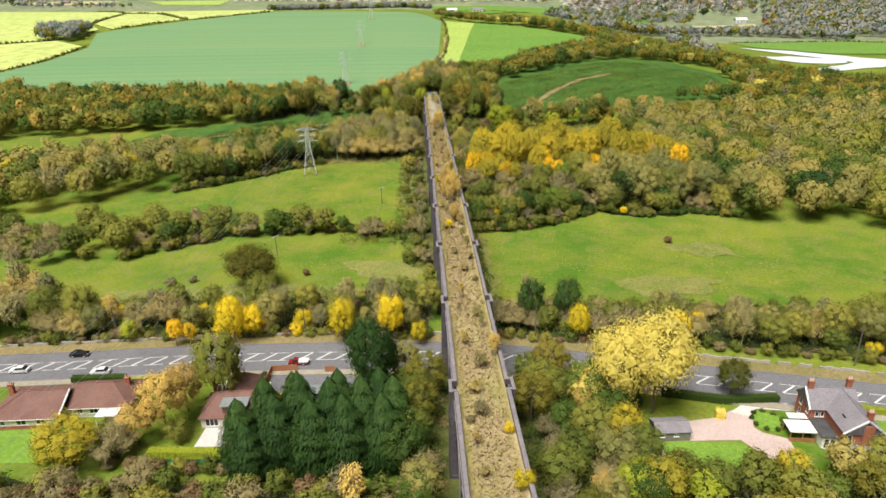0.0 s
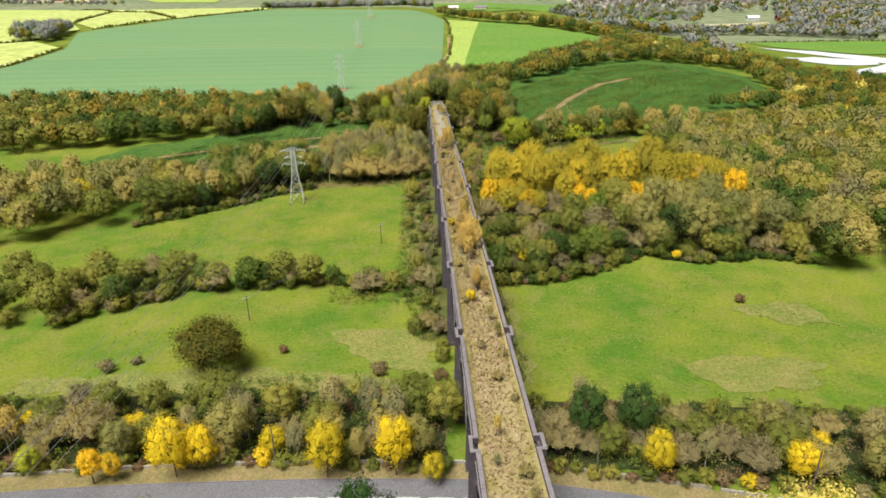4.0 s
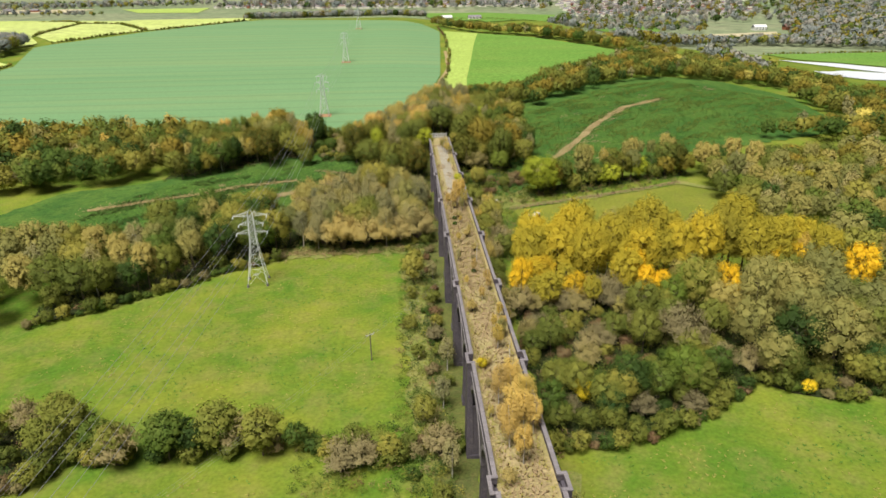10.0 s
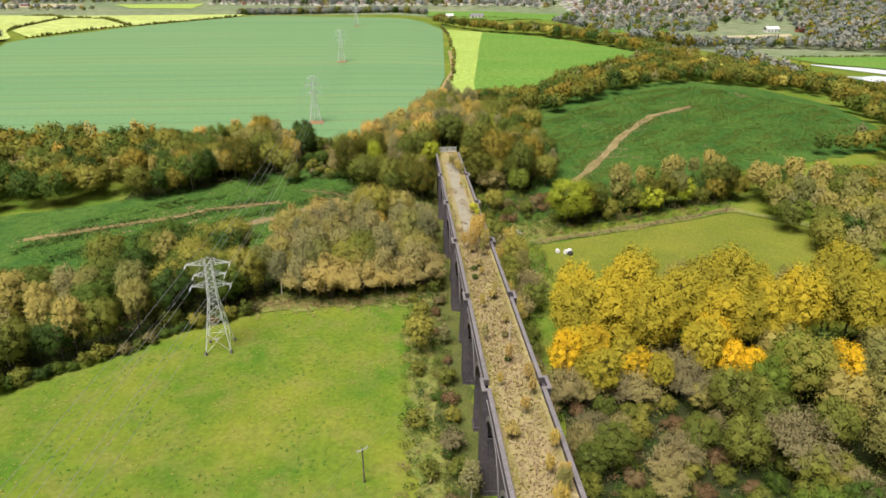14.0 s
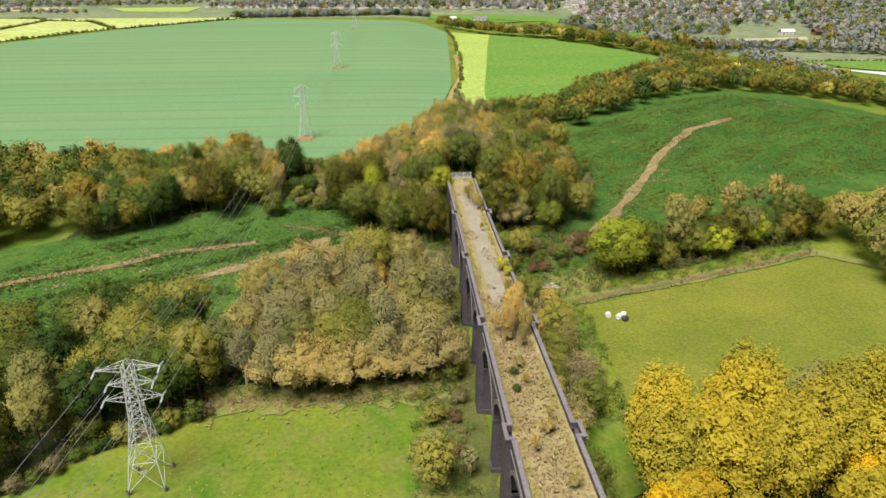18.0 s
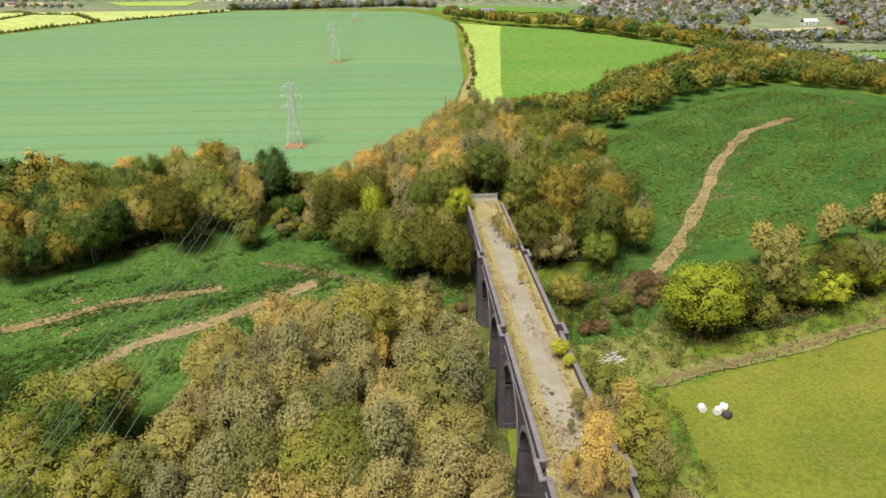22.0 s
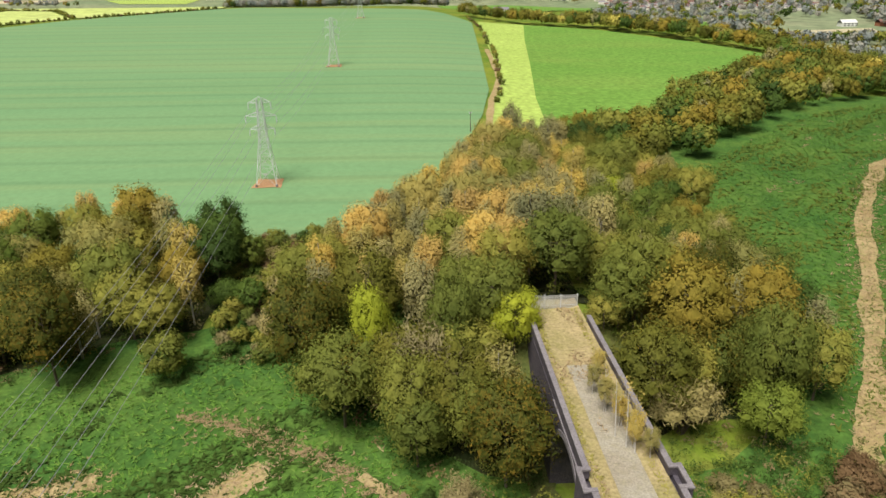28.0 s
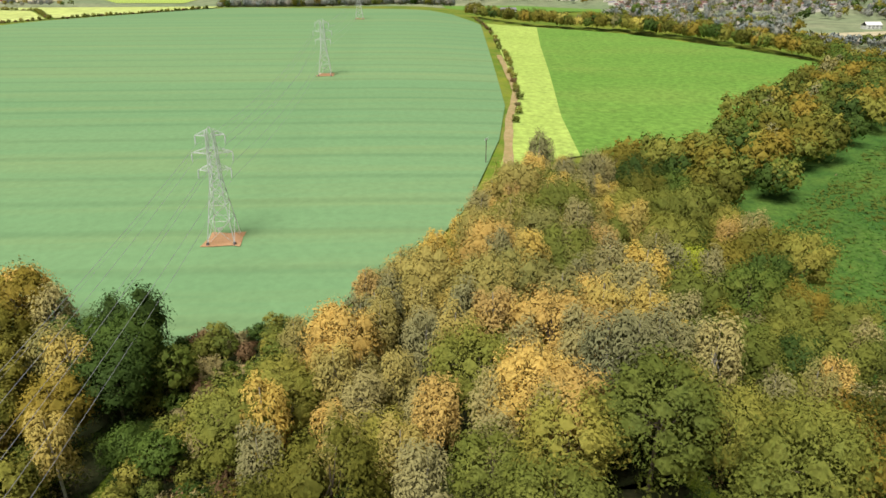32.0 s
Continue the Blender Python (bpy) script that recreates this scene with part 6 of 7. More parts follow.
# ---- cars on the road ----
def car(x, y, turn, colour, label, pickup=False, z=ROAD_Z):
    ob = tagged(new("car"), label, "car", "cars on the road")
    ob.matrix_world = pose(x, y, z, 0, 0, turn)
    L, W = (4.4, 1.78)
    prof = [(-2.2, 0.35), (-2.2, 0.8), (-1.9, 0.92), (-1.0, 0.98), (1.6, 0.98), (2.1, 0.9), (2.2, 0.7), (2.2, 0.35)]
    cab = [(-1.05, 0.98), (-0.35, 1.45), (1.1, 1.48), (1.75, 0.98)] if not pickup else [(-1.3, 0.98), (-0.9, 1.55), (0.1, 1.55), (0.2, 0.98)]

    def solid(pr, w0, w1):
        v, f = [], []
        n = len(pr)
        top = max(z_ for _, z_ in pr)
        for s in (-1, 1):
            for px, pz in pr:
                w = w0 + (w1 - w0) * max(0, (pz - pr[0][1]) / (top - pr[0][1]))
                v.append((px, s * w / 2, pz))
        f.append(tuple(range(n))[::-1])
        f.append(tuple(range(n, 2 * n)))
        for i in range(n):
            j = (i + 1) % n
            f.append((i, j, n + j, n + i))
        return v, f

    body = mesh_object("body", *solid(prof, W, W * 0.95), colour, ob)
    mesh_object("cabin_glass", *solid(cab, W * 0.93, W * 0.78), glass, ob)
    boxes("roof_panel", [(cab[1][0] - 0.02, cab[2][0] + 0.02, -W * 0.39, W * 0.39, cab[1][1] - 0.01, cab[1][1] + 0.05)], colour, ob)
    for sx in (-1.35, 1.35):
        for sy in (-1, 1):
            v, f = [], []
            stick(v, f, (sx, sy * (W / 2 - 0.2), 0.33), (sx, sy * (W / 2 + 0.02), 0.33), 0.33, 0.33, 14)
            f += [tuple(range(14))[::-1], tuple(range(14, 28))]
            wh = mesh_object("wheel", v, f, M["tyre"], ob)
            v, f = [], []
            stick(v, f, (sx, sy * (W / 2 + 0.01), 0.33), (sx, sy * (W / 2 + 0.035), 0.33), 0.2, 0.18, 10)
            f += [tuple(range(10))[::-1], tuple(range(10, 20))]
            mesh_object("rim", v, f, M["steel"], wh)
    for s in (-1, 1):
        boxes("headlight", [(-2.23, -2.12, s * 0.62 - 0.2, s * 0.62 + 0.2, 0.66, 0.8)], M["white"], ob)
    if pickup:
        boxes("load_bed", [(0.25, 2.6, -0.86, 0.86, 0.8, 1.15)], M["white"], ob, "pale load bed")
    return ob


def paint(name, c):
    return ground_mat(name, c, tuple(q * 0.92 for q in c), tuple(q * 0.85 for q in c), 0.5, 2, rough=0.25, bump=0)


car(-96, 143.2, 182, paint("black_car_paint", (0.015, 0.016, 0.02)), "black estate car on the road")
car(-87, 134.6, 2, paint("white_car_paint", (0.8, 0.8, 0.8)), "white saloon car on the road")
car(-107, 136.6, 2, paint("white_car_paint", (0.8, 0.8, 0.8)), "white saloon car on the road")
car(-40.5, 135.6, 0, paint("red_car_paint", (0.25, 0.02, 0.02)), "dark red pickup with a pale load", True)


# ---- hedges ----
def hedge(line, width, height, col, seed, label, lift=0.0):
    rs = np.random.RandomState(seed)
    ob = tagged(new("hedge"), label, "hedge")
    core_v, core_f, C, N = [], [], [], []
    pts = [Vector(p) for p in dense(line, 1.2, False, 0.05, seed)]
    for p, q in zip(pts, pts[1:]):
        d = (q - p).normalized()
        s = Vector((-d.y, d.x))
        z = gz(p.x, p.y) + lift
        n = len(core_v)
        for zz in (z - 0.2, z + height - 0.15):
            for c in (p - s * (width / 2 - 0.15), q - s * (width / 2 - 0.15), q + s * (width / 2 - 0.15), p + s * (width / 2 - 0.15)):
                core_v.append((c.x, c.y, zz))
        core_f += [tuple(n + i for i in f) for f in ((0, 1, 2, 3), (4, 5, 6, 7), (0, 1, 5, 4), (1, 2, 6, 5), (2, 3, 7, 6), (3, 0, 4, 7))]
        k = int(40 * (q - p).length * (height + width))
        a, side, t = rs.uniform(0, 1, k), rs.randint(0, 3, k), rs.uniform(0, 1, k)
        for u, sd, h in zip(a, side, t):
            b = p.lerp(q, u)
            if sd == 2:
                c = b + s * width * (h - 0.5)
                C.append((c.x, c.y, z + height + rs.normal(0, 0.06)))
                N.append((0, 0, 1))
            else:
                e = 1 if sd else -1
                c = b + s * e * (width / 2 + rs.normal(0, 0.05))
                C.append((c.x, c.y, z + h * height))
                N.append((s.x * e, s.y * e, 0.2))
    mesh_object("core", core_v, core_f, LEAF[col], ob)
    v, f = leaves(rs, np.array(C), np.array(N), 0.13)
    mesh_object("foliage", v.tolist(), f.tolist(), LEAF[col], ob)
    return ob


hedge([(-92, 131.5), (-79.5, 131.0)], 1.6, 1.7, "green", 1, "clipped dark green hedge beside the road")
hedge([(-79, 131), (-70, 131.4)], 1.2, 0.9, "lime", 2, "low clipped yellow-green hedge beside a lawn")
hedge([(-64, 103.6), (-45, 102.2)], 1.8, 1.8, "lime", 3, "thick yellow-green garden hedge beside a fence")
hedge([(42, 117.5), (54, 113.8), (66, 113.6)], 1.7, 1.6, "green", 4, "dark green hedge between garden and road")
hedge([(74, 112), (92, 105)], 1.5, 1.3, "lime", 5, "yellow-green clipped hedge beside the road")
hedge([(50.2, 108.9), (52.0, 108.4)], 1.9, 1.9, "gold", 6, "clipped cube of bright golden shrub")
for k in range(9):
    a = k / 9 * 6.28
    plant("green_bush", 60.2 + 3.0 * math.cos(a), 106.8 + 3.2 * math.sin(a), 0.26, 1, group="shrubs round the garden bed")

# ---- single trees ----
plant("turning_oak", -64, 188.5, 1.9, 4, z=-2.6, label="lone round oak turning orange at the top", tall=0.69, var=1)
plant("pine_tree", 19, 152.5, 0.85, 0, label="round dark oak beyond the road", tall=1.5)
plant("pine_tree", 28.5, 152.5, 0.92, 0, label="round dark green tree beyond the road", tall=1.4)
plant("maple_tree", 30.5, 112, 1.6, 4, label="very large golden yellow maple beside the road", tall=1.2, var=0)
plant("maple_tree", 37.5, 111, 1.65, 4, label="very large golden yellow maple beside the road", tall=1.3, var=1)
plant("maple_tree", 24, 113, 0.95, 0, label="golden yellow maple beside the road")
plant("pine_tree", -21.5, 122, 1.25, 4, label="upright dark green tree beside the road", z=-1.5, tall=1.6)
plant("sallow_tree", -53.5, 120, 1.2, 0, label="olive leafy tree beside the road", z=-1.0, tall=1.6)
for x, y, s, tl in ((-45, 101, 0.82, 0.95), (-41, 106, 0.85, 1.0), (-38, 100, 0.9, 0.95), (-34, 104.5, 0.95, 1.0), (-31, 98, 0.9, 0.95), (-28, 103, 0.92, 1.0), (-25, 98, 0.95, 0.95), (-22, 102.5, 0.95, 1.0), (-18, 98.5, 0.92, 0.95), (-16, 103.5, 0.9, 1.0), (-36, 109, 0.8, 1.0), (-27, 108, 0.85, 1.0), (-19, 108, 0.85, 1.0), (-43, 96.5, 0.75, 0.9)):
    plant("cypress_tree", x, y, s * 1.42, 6, tall=tl * 1.08, group="conifers in the garden")
for x, y, s in ((-20, 118, 0.6), (-15, 122, 0.6), (-21, 123, 0.5), (-12, 113, 0.55)):
    plant("ash_tree", x, y, s, 1, group="garden trees")
plant("golden_willow", -77, 101, 1.3, 0, label="broad drooping yellow-green willow in the garden", tall=0.8)
plant("lime_tree", -80, 100, 0.8, 0, label="yellow-green leafy garden tree in autumn")
plant("bare_tree", -70, 103, 1.1, 0, label="bare grey-lilac garden tree")
plant("orange_tree", -63, 111, 1.1, 0, label="orange-gold autumn tree between the houses", tall=1.2)
plant("orange_tree", -67.5, 107.5, 0.85, 0, label="orange-gold autumn tree between the houses")
plant("orange_tree", -61, 118, 0.95, 0, label="orange-gold autumn tree between the houses", tall=1.2)
plant("hawthorn_bush", -60, 108, 1.0, 0, label="dark bush between the houses")
plant("turning_oak", 57, 116.5, 0.85, 0, label="round orange-green tree by the drive", tall=0.95)
plant("cypress_tree", 33, 112.5, 0.75, 0, label="bright green conifer beside the viaduct", tall=1.1)
plant("cypress_tree", 29.5, 107, 0.6, 0, label="dark green conifer behind the shed")
G9 = "garden and trackside trees"
near_mix = {"sallow_tree": 2.5, "grey_willow": 1.6, "bare_tree": 1, "oak_tree": 2, "golden_willow": 1.2, "golden_birch": 1.2, "hawthorn_bush": 1.5, "ash_tree": 1, "lime_tree": 0.4}
for poly, sd in (([(10, 70), (30, 78), (31, 104), (24, 122), (10, 125)], 61), ([(-13, 72), (-8, 72), (-8, 126), (-16, 128), (-14, 100)], 62), ([(30, 66), (60, 64), (92, 80), (80, 90), (50, 88), (32, 91)], 63), ([(-112, 60), (-14, 60), (-14, 92), (-44, 94), (-66, 96), (-90, 98), (-112, 100)], 64)):
    wood(poly, 5.6 if sd != 64 else 4.4, near_mix if sd != 64 else {"bramble_bush": 4, "bare_tree": 1, "hawthorn_bush": 4, "golden_birch": 0.3, "green_bush": 1}, sd, 0 if sd in (61, 62) else 1, (0.75, 1.1) if sd != 63 else (0.6, 0.9), G9)
row_of([(-70, 101), (-48, 98)], 3.0, {"bramble_bush": 1, "hawthorn_bush": 1}, 65, 1, (0.5, 0.8), 1.0, G9)
plant("bare_tree", -11, 205, 0.75, 0, label="pale bare tree beside the viaduct")
for x, y, k, s in ((-23, 184, "bramble_bush", 0.9), (-15, 176, "hawthorn_bush", 0.8), (-13, 178, "hawthorn_bush", 0.7), (-90, 190, "bramble_bush", 0.9), (-84, 193, "bramble_bush", 0.6), (-48, 196, "bramble_bush", 0.6), (80, 215, "bramble_bush", 0.7)):
    plant(k, x, y, s, 1)
for x, y, s in ((32, 248, 1.05), (38.5, 246, 0.95), (45, 248.5, 1.15)):
    plant("alder_tree" if x > 44 else "ash_tree", x, y, s, 0, label="green round tree at the wood's edge")
plant("bare_tree", 52, 267, 1.65, 0, label="pale grey bare tree in the wood")
plant("lime_tree", 40.5, 393.5, 1.95, 4, label="broad bright lime-green tree beside the track", tall=0.82, var=0)
plant("lime_tree", 55, 403, 0.8, 0, label="bright lime-green tree beside the track")
plant("lime_tree", 71, 404, 0.85, 0, label="bright lime-green tree in the hedge")
for x, y, s in ((38, 411, 1.0), (41, 417, 1.1), (34, 408, 0.9), (31, 411, 1.0), (39, 421, 0.9), (29, 406, 0.9)):
    plant("bramble_bush", x, y, s, 0, label="rust-red bush beside the track")
plant("bramble_bush", 33, 414, 1.3, 0, label="rust-red bush beside the track")
plant("bramble_bush", 36, 417, 1.2, 0, label="rust-red bush beside the track")
plant("alder_tree", 28, 426, 1.1, 6, label="round green tree below the viaduct")
plant("birch_tree", 14, 410, 0.7, 0, label="grey feathery tree below the viaduct")
wood([(-62, 455), (-50, 447), (-40, 452), (-45, 470), (-42, 504), (-64, 500)], 3.6, {"hawthorn_bush": 4, "green_bush": 3, "bramble_bush": 2, "bare_tree": 0.5, "ash_tree": 0.5}, 66, 1, (0.6, 1.0), "scrub between the woods")
ribbon("footpath", [(-110, 470), (-83, 479), (-74, 486), (-60, 491), (-48, 492)], 3.0, M["sand"], 0.5, "worn path through the scrub", "path", 6, 1.0)
ribbon("footpath", [(-31, 423), (-26, 418.5), (-15, 410), (-5, 401.5)], 1.3, M["sand"], 0.45, "worn path under the viaduct", "path", 7, 2.0)

wood([(10, 394), (16, 394), (26, 398), (34, 408), (22, 420), (10, 414)], 5.0, {"hawthorn_bush": 3, "bramble_bush": 3, "sallow_tree": 1, "bare_tree": 1, "green_bush": 1}, 67, 0, (0.55, 0.95), "scrub below the viaduct", False)
wood([(-8, 386), (-9, 412), (-22, 420), (-24, 398)], 5.5, {"hawthorn_bush": 2, "green_bush": 2, "bramble_bush": 2, "bare_tree": 1}, 68, 0, (0.5, 0.9), "scrub below the viaduct", False)

# ---- on the viaduct deck ----
GD = "trees on the viaduct deck"
DZ = DECK - 0.1
for x, y, k, s in ((-1.2, 208, "golden_birch", 0.62), (1.4, 211, "golden_birch", 0.62), (2.6, 216, "birch_tree", 0.6), (0.2, 204, "golden_birch", 0.55), (-1.4, 181, "yellow_bush", 0.42), (0.6, 187, "willow_tree", 0.3), (2.2, 189, "willow_tree", 0.3),
                   (3.6, 107, "golden_birch", 0.42), (-0.7, 89, "bare_tree", 0.3), (1.9, 124, "bare_tree", 0.25), (3.6, 71.5, "yellow_bush", 0.5), (3.2, 84, "yellow_bush", 0.3), (-1.0, 160, "bare_tree", 0.22), (-2.8, 231, "yellow_bush", 0.35), (1.0, 238, "birch_tree", 0.42), (2.4, 242, "birch_tree", 0.38),
                   (2.6, 265, "golden_birch", 0.28), (3.3, 251, "birch_tree", 0.3), (-2.6, 333, "golden_birch", 0.34), (2.0, 338, "golden_birch", 0.55), (2.6, 331, "birch_tree", 0.5), (1.4, 327, "birch_tree", 0.36), (3.0, 343, "golden_birch", 0.45), (0.9, 302, "willow_tree", 0.26), (3.0, 362, "lime_tree", 0.28), (3.8, 359, "lime_tree", 0.2),
                   (1.9, 346, "birch_tree", 0.4), (0.6, 417, "birch_tree", 0.4), (1.6, 414, "birch_tree", 0.34), (2.2, 410, "birch_tree", 0.4), (0.2, 421, "birch_tree", 0.36), (2.0, 425, "birch_tree", 0.34), (3.4, 408, "birch_tree", 0.34), (1.4, 390, "birch_tree", 0.22), (-1.5, 318, "green_bush", 0.3), (-1.9, 313, "green_bush", 0.28), (1.0, 285, "bramble_bush", 0.3), (0.2, 276, "green_bush", 0.25)):
    plant(k, x, y, s * 1.18, 0, DZ, 1.0, group=GD)
rd = random.Random(31)
for y in np.arange(66, 345, 7.5):
    k = choose(rd, {"willow_tree": 2.0, "yellow_bush": 0.4, "birch_tree": 2.4, "golden_birch": 0.7, "pale_birch": 1.5, "bramble_bush": 0.6})
    plant(k, rd.uniform(-3.2, 3.2), float(y) + rd.uniform(-1.5, 1.5), rd.uniform(0.2, 0.36), 1, DZ, rd.uniform(0.9, 1.3), group=GD)
for x, y, s in ((0.2, 214, 0.75), (2.2, 217, 0.7), (1.0, 221, 0.72), (-1.4, 219, 0.62), (3.0, 211, 0.6), (-1.6, 212, 0.5), (0.4, 186, 0.5), (2.0, 183, 0.42), (0.4, 333, 0.85), (1.8, 336, 0.75), (-0.7, 330, 0.6), (2.7, 269, 0.4), (2.8, 243, 0.45)):
    plant("golden_birch", x, y, s, 0, DZ, rd.uniform(0.8, 1.2), group=GD)
for x, y, h, lx, ly in ((0.6, 412, 6.5, 0.3, 2.2), (1.3, 410, 7.0, 0.6, 2.8), (2.0, 409, 5.0, 0.4, 2.0), (0.9, 417, 5.5, 0.2, 2.4), (1.9, 414, 5.0, 0.8, 1.5), (2.9, 412, 4.6, 0.5, 1.8), (1.6, 150, 5.0, 0.6, 2.6), (-0.6, 89, 4.5, 0.3, 1.6), (1.6, 283, 4.8, 0.5, 2.4), (2.6, 233, 4.6, 0.4, 2.0)):
    ob = tagged(new("birch_sapling"), "thin leaning white birch stem, almost leafless", "tree", GD)
    ob.location = (x, y, DZ)
    v, f = [], []
    stick(v, f, (0, 0, -0.1), (lx * 0.4, ly * 0.4, h * 0.5), 0.09, 0.07, 6)
    stick(v, f, (lx * 0.4, ly * 0.4, h * 0.5), (lx, ly, h), 0.07, 0.02, 6)
    for k in range(9):
        u = 0.4 + k * 0.06
        a = rd.uniform(0, 6.28)
        p = Vector((lx * u, ly * u, h * u))
        stick(v, f, p, p + Vector((math.cos(a) * 0.7, math.sin(a) * 0.7, 0.6)), 0.025, 0.01, 3)
    mesh_object("trunk", v, f, M["birch_bark"], ob)
    rs_ = np.random.RandomState(int(y))
    u = rs_.uniform(0.4, 1.05, 130)
    c = np.stack([lx * u, ly * u, h * u], 1) + rs_.normal(0, 0.42, (130, 3))
    v, f = leaves(rs_, c, rs_.normal(0, 1, (130, 3)), 0.11, 1.2, False)
    mesh_object("crown", v.tolist(), f.tolist(), LEAF["birch"], ob)
plant("lime_tree", -7.2, 440.5, 1.0, 4, DECK - 5.0, label="bright lime-green tree at the viaduct's end", var=0)
plant("sallow_tree", 8.4, 444, 0.8, 0, DECK - 5.0, label="green tree at the viaduct's end")
GRASS = np.random.RandomState(4)


def tufts(name, xs, ys, zs, col, size, label, blades=4, parent=None, category="grass", flop=1.0):
    """Clumps of upright blades: past counting."""
    n = len(xs)
    c = np.repeat(np.stack([xs, ys, zs], 1), blades, 0)
    m = len(c)
    a = GRASS.uniform(0, 2 * math.pi, m)
    lean = GRASS.uniform(1.0, 1.7, m) * flop
    h = size * GRASS.uniform(0.6, 1.4, m)
    out = np.stack([np.cos(a), np.sin(a), np.zeros(m)], 1)
    side = np.stack([-np.sin(a), np.cos(a), np.zeros(m)], 1) * (h * 0.22 * flop ** 0.5)[:, None]
    base = c + out * (h * 0.12)[:, None]
    tip = c + out * (h * lean)[:, None] + np.array((0, 0, 0.55 + 0.5 * (1 - flop))) * h[:, None]
    v = np.stack([base + side, base - side, tip], 1).reshape(-1, 3)
    ob = mesh_object(name, v.tolist(), np.arange(3 * m).reshape(m, 3).tolist(), LEAF[col], parent, True)
    up = np.repeat(out * 0.35 + np.array((0, 0, 1.0)), 3, 0)
    ob.data.normals_split_custom_set(up / np.linalg.norm(up, axis=1)[:, None])
    return tagged(ob, label, category if not parent else "", kind="stuff")


ys = GRASS.uniform(62, END, 20000)
xs = GRASS.uniform(-3.9, 3.9, 20000)
thin = np.array([noise.noise(Vector((x * 0.25, y * 0.09, 2.0))) for x, y in zip(xs, ys)])
keep_ = (thin > np.where(ys > 345, 0.12 - 0.12 * (np.abs(xs) > 2.6), -0.22))
tufts("dead_grass", xs[keep_], ys[keep_], np.full(keep_.sum(), DECK - 0.1), "straw", 0.36, "straw-coloured dead grass on the deck", 5, viaduct, flop=0.45)
for col, n, size, lb in (("straw", 2600, 0.55, "tall pale grass on the deck"), ("moss", 1500, 0.5, "olive grass clumps on the deck"), ("rust", 500, 0.5, "rust-brown bramble shoots on the deck")):
    ys, xs = GRASS.uniform(62, 350, n), GRASS.uniform(-3.7, 3.7, n)
    tufts("tall_grass", xs, ys, np.full(n, DECK - 0.1), col, size, lb, 8, viaduct, flop=0.35)
ys = GRASS.uniform(62, END, 5000)
xs = GRASS.choice([-1, 1], 5000) * GRASS.uniform(3.0, 4.1, 5000)
tufts("mossy_edge", xs, ys, np.full(5000, DECK - 0.02), "moss", 0.32, "yellow-green moss and grass along the parapets", 4, viaduct)
v, f = deck_sheet(-1.6, 2.2, 340, 428, 7, 1.0, 0.09, 3.1)
mesh_object("bare_ballast", v, f, M["ballast"], viaduct, True)["label"] = "bare grey ballast along the middle"
gate = tagged(new("palisade_fence"), "grey steel palisade security fence across the deck", "fence")
for k in range(50):
    x = -4.1 + k * 0.165
    boxes("pale", [(x, x + 0.075, 446.0, 446.03, DECK - 0.2, DECK + 2.3)], M["steel"], gate)
for z in (0.4, 1.9):
    boxes("rail", [(-4.2, 4.2, 446.05, 446.1, DECK + z, DECK + z + 0.06)], M["steel"], gate)
for x in (-4.15, -1.4, 1.3, 4.1):
    boxes("post", [(x - 0.06, x + 0.06, 446.05, 446.17, DECK - 0.4, DECK + 2.4)], M["steel"], gate)
boxes("access_hole", [(-0.5, 0.1, 352, 352.7, DECK - 0.02, DECK + 0.14)], M["felt"], viaduct, "dark drain opening in the ballast")

# ---- small things in the meadow by the track ----
for bx, by, bw, bh, c in ((0, 0.6, 0.9, 0.5, "white"), (0, -0.5, 0.8, 0.7, "mint"), (0, 0.1, 0.35, 0.9, "mint")):
    boxes("paint_mark", [(-HALF - 0.26, -HALF - 0.22, 386.4 + by - bw / 2, 386.4 + by + bw / 2, gz(-5, 386.4) + 2.2, gz(-5, 386.4) + 2.2 + bh)], M[c], viaduct, "faded spray paint mark")
for x, y, c in ((31.5, 369.5, "white"), (34.0, 368.6, "white"), (35.6, 369.6, "white"), (35.2, 367.4, "felt")):
    b = tagged(new("hay_bale"), "round wrapped bale lying in the meadow, " + ("white film" if c == "white" else "black film"), "bale", "wrapped bales")
    b.matrix_world = pose(x, y, gz(x, y) + 0.75, 90, 0, x * 57)
    bm = bmesh.new()
    bmesh.ops.create_cone(bm, cap_ends=True, segments=20, radius1=0.75, radius2=0.75, depth=1.3)
    bmesh.ops.bevel(bm, geom=[e for e in bm.edges if len(e.link_faces) == 2 and abs(e.calc_face_angle(0)) > 1], offset=0.15, segments=2, affect="EDGES")
    part("film_wrap", bm, M[c], b)
rp = random.Random(9)
pile = tagged(new("timber_pile"), "loose pile of pale sawn boards in the grass", "timber pile")
for k in range(16):
    x, y = 19.5 + rp.uniform(-2, 2.5), 387.0 + rp.uniform(-1.4, 1.4)
    b = boxes("board", [(-rp.uniform(1.2, 2.2), rp.uniform(1.2, 2.2), -0.12, 0.12, 0, 0.07)], M["pale_yard"], pile)
    b.matrix_world = pose(x, y, gz(x, y) + 0.12 + k * 0.03, 0, rp.uniform(-4, 4), 28 + rp.uniform(-18, 18))
field_fence = tagged(new("field_fence"), "old wooden post fence along the meadow edge", "fence")
for (x, y) in dense([(28, 377), (67, 389.5), (107, 403.5)], 3.2, False, 0.1, 3):
    boxes("fence_post", [(x - 0.07, x + 0.07, y - 0.07, y + 0.07, gz(x, y) - 0.3, gz(x, y) + 1.15)], M["wood_pole"], field_fence)
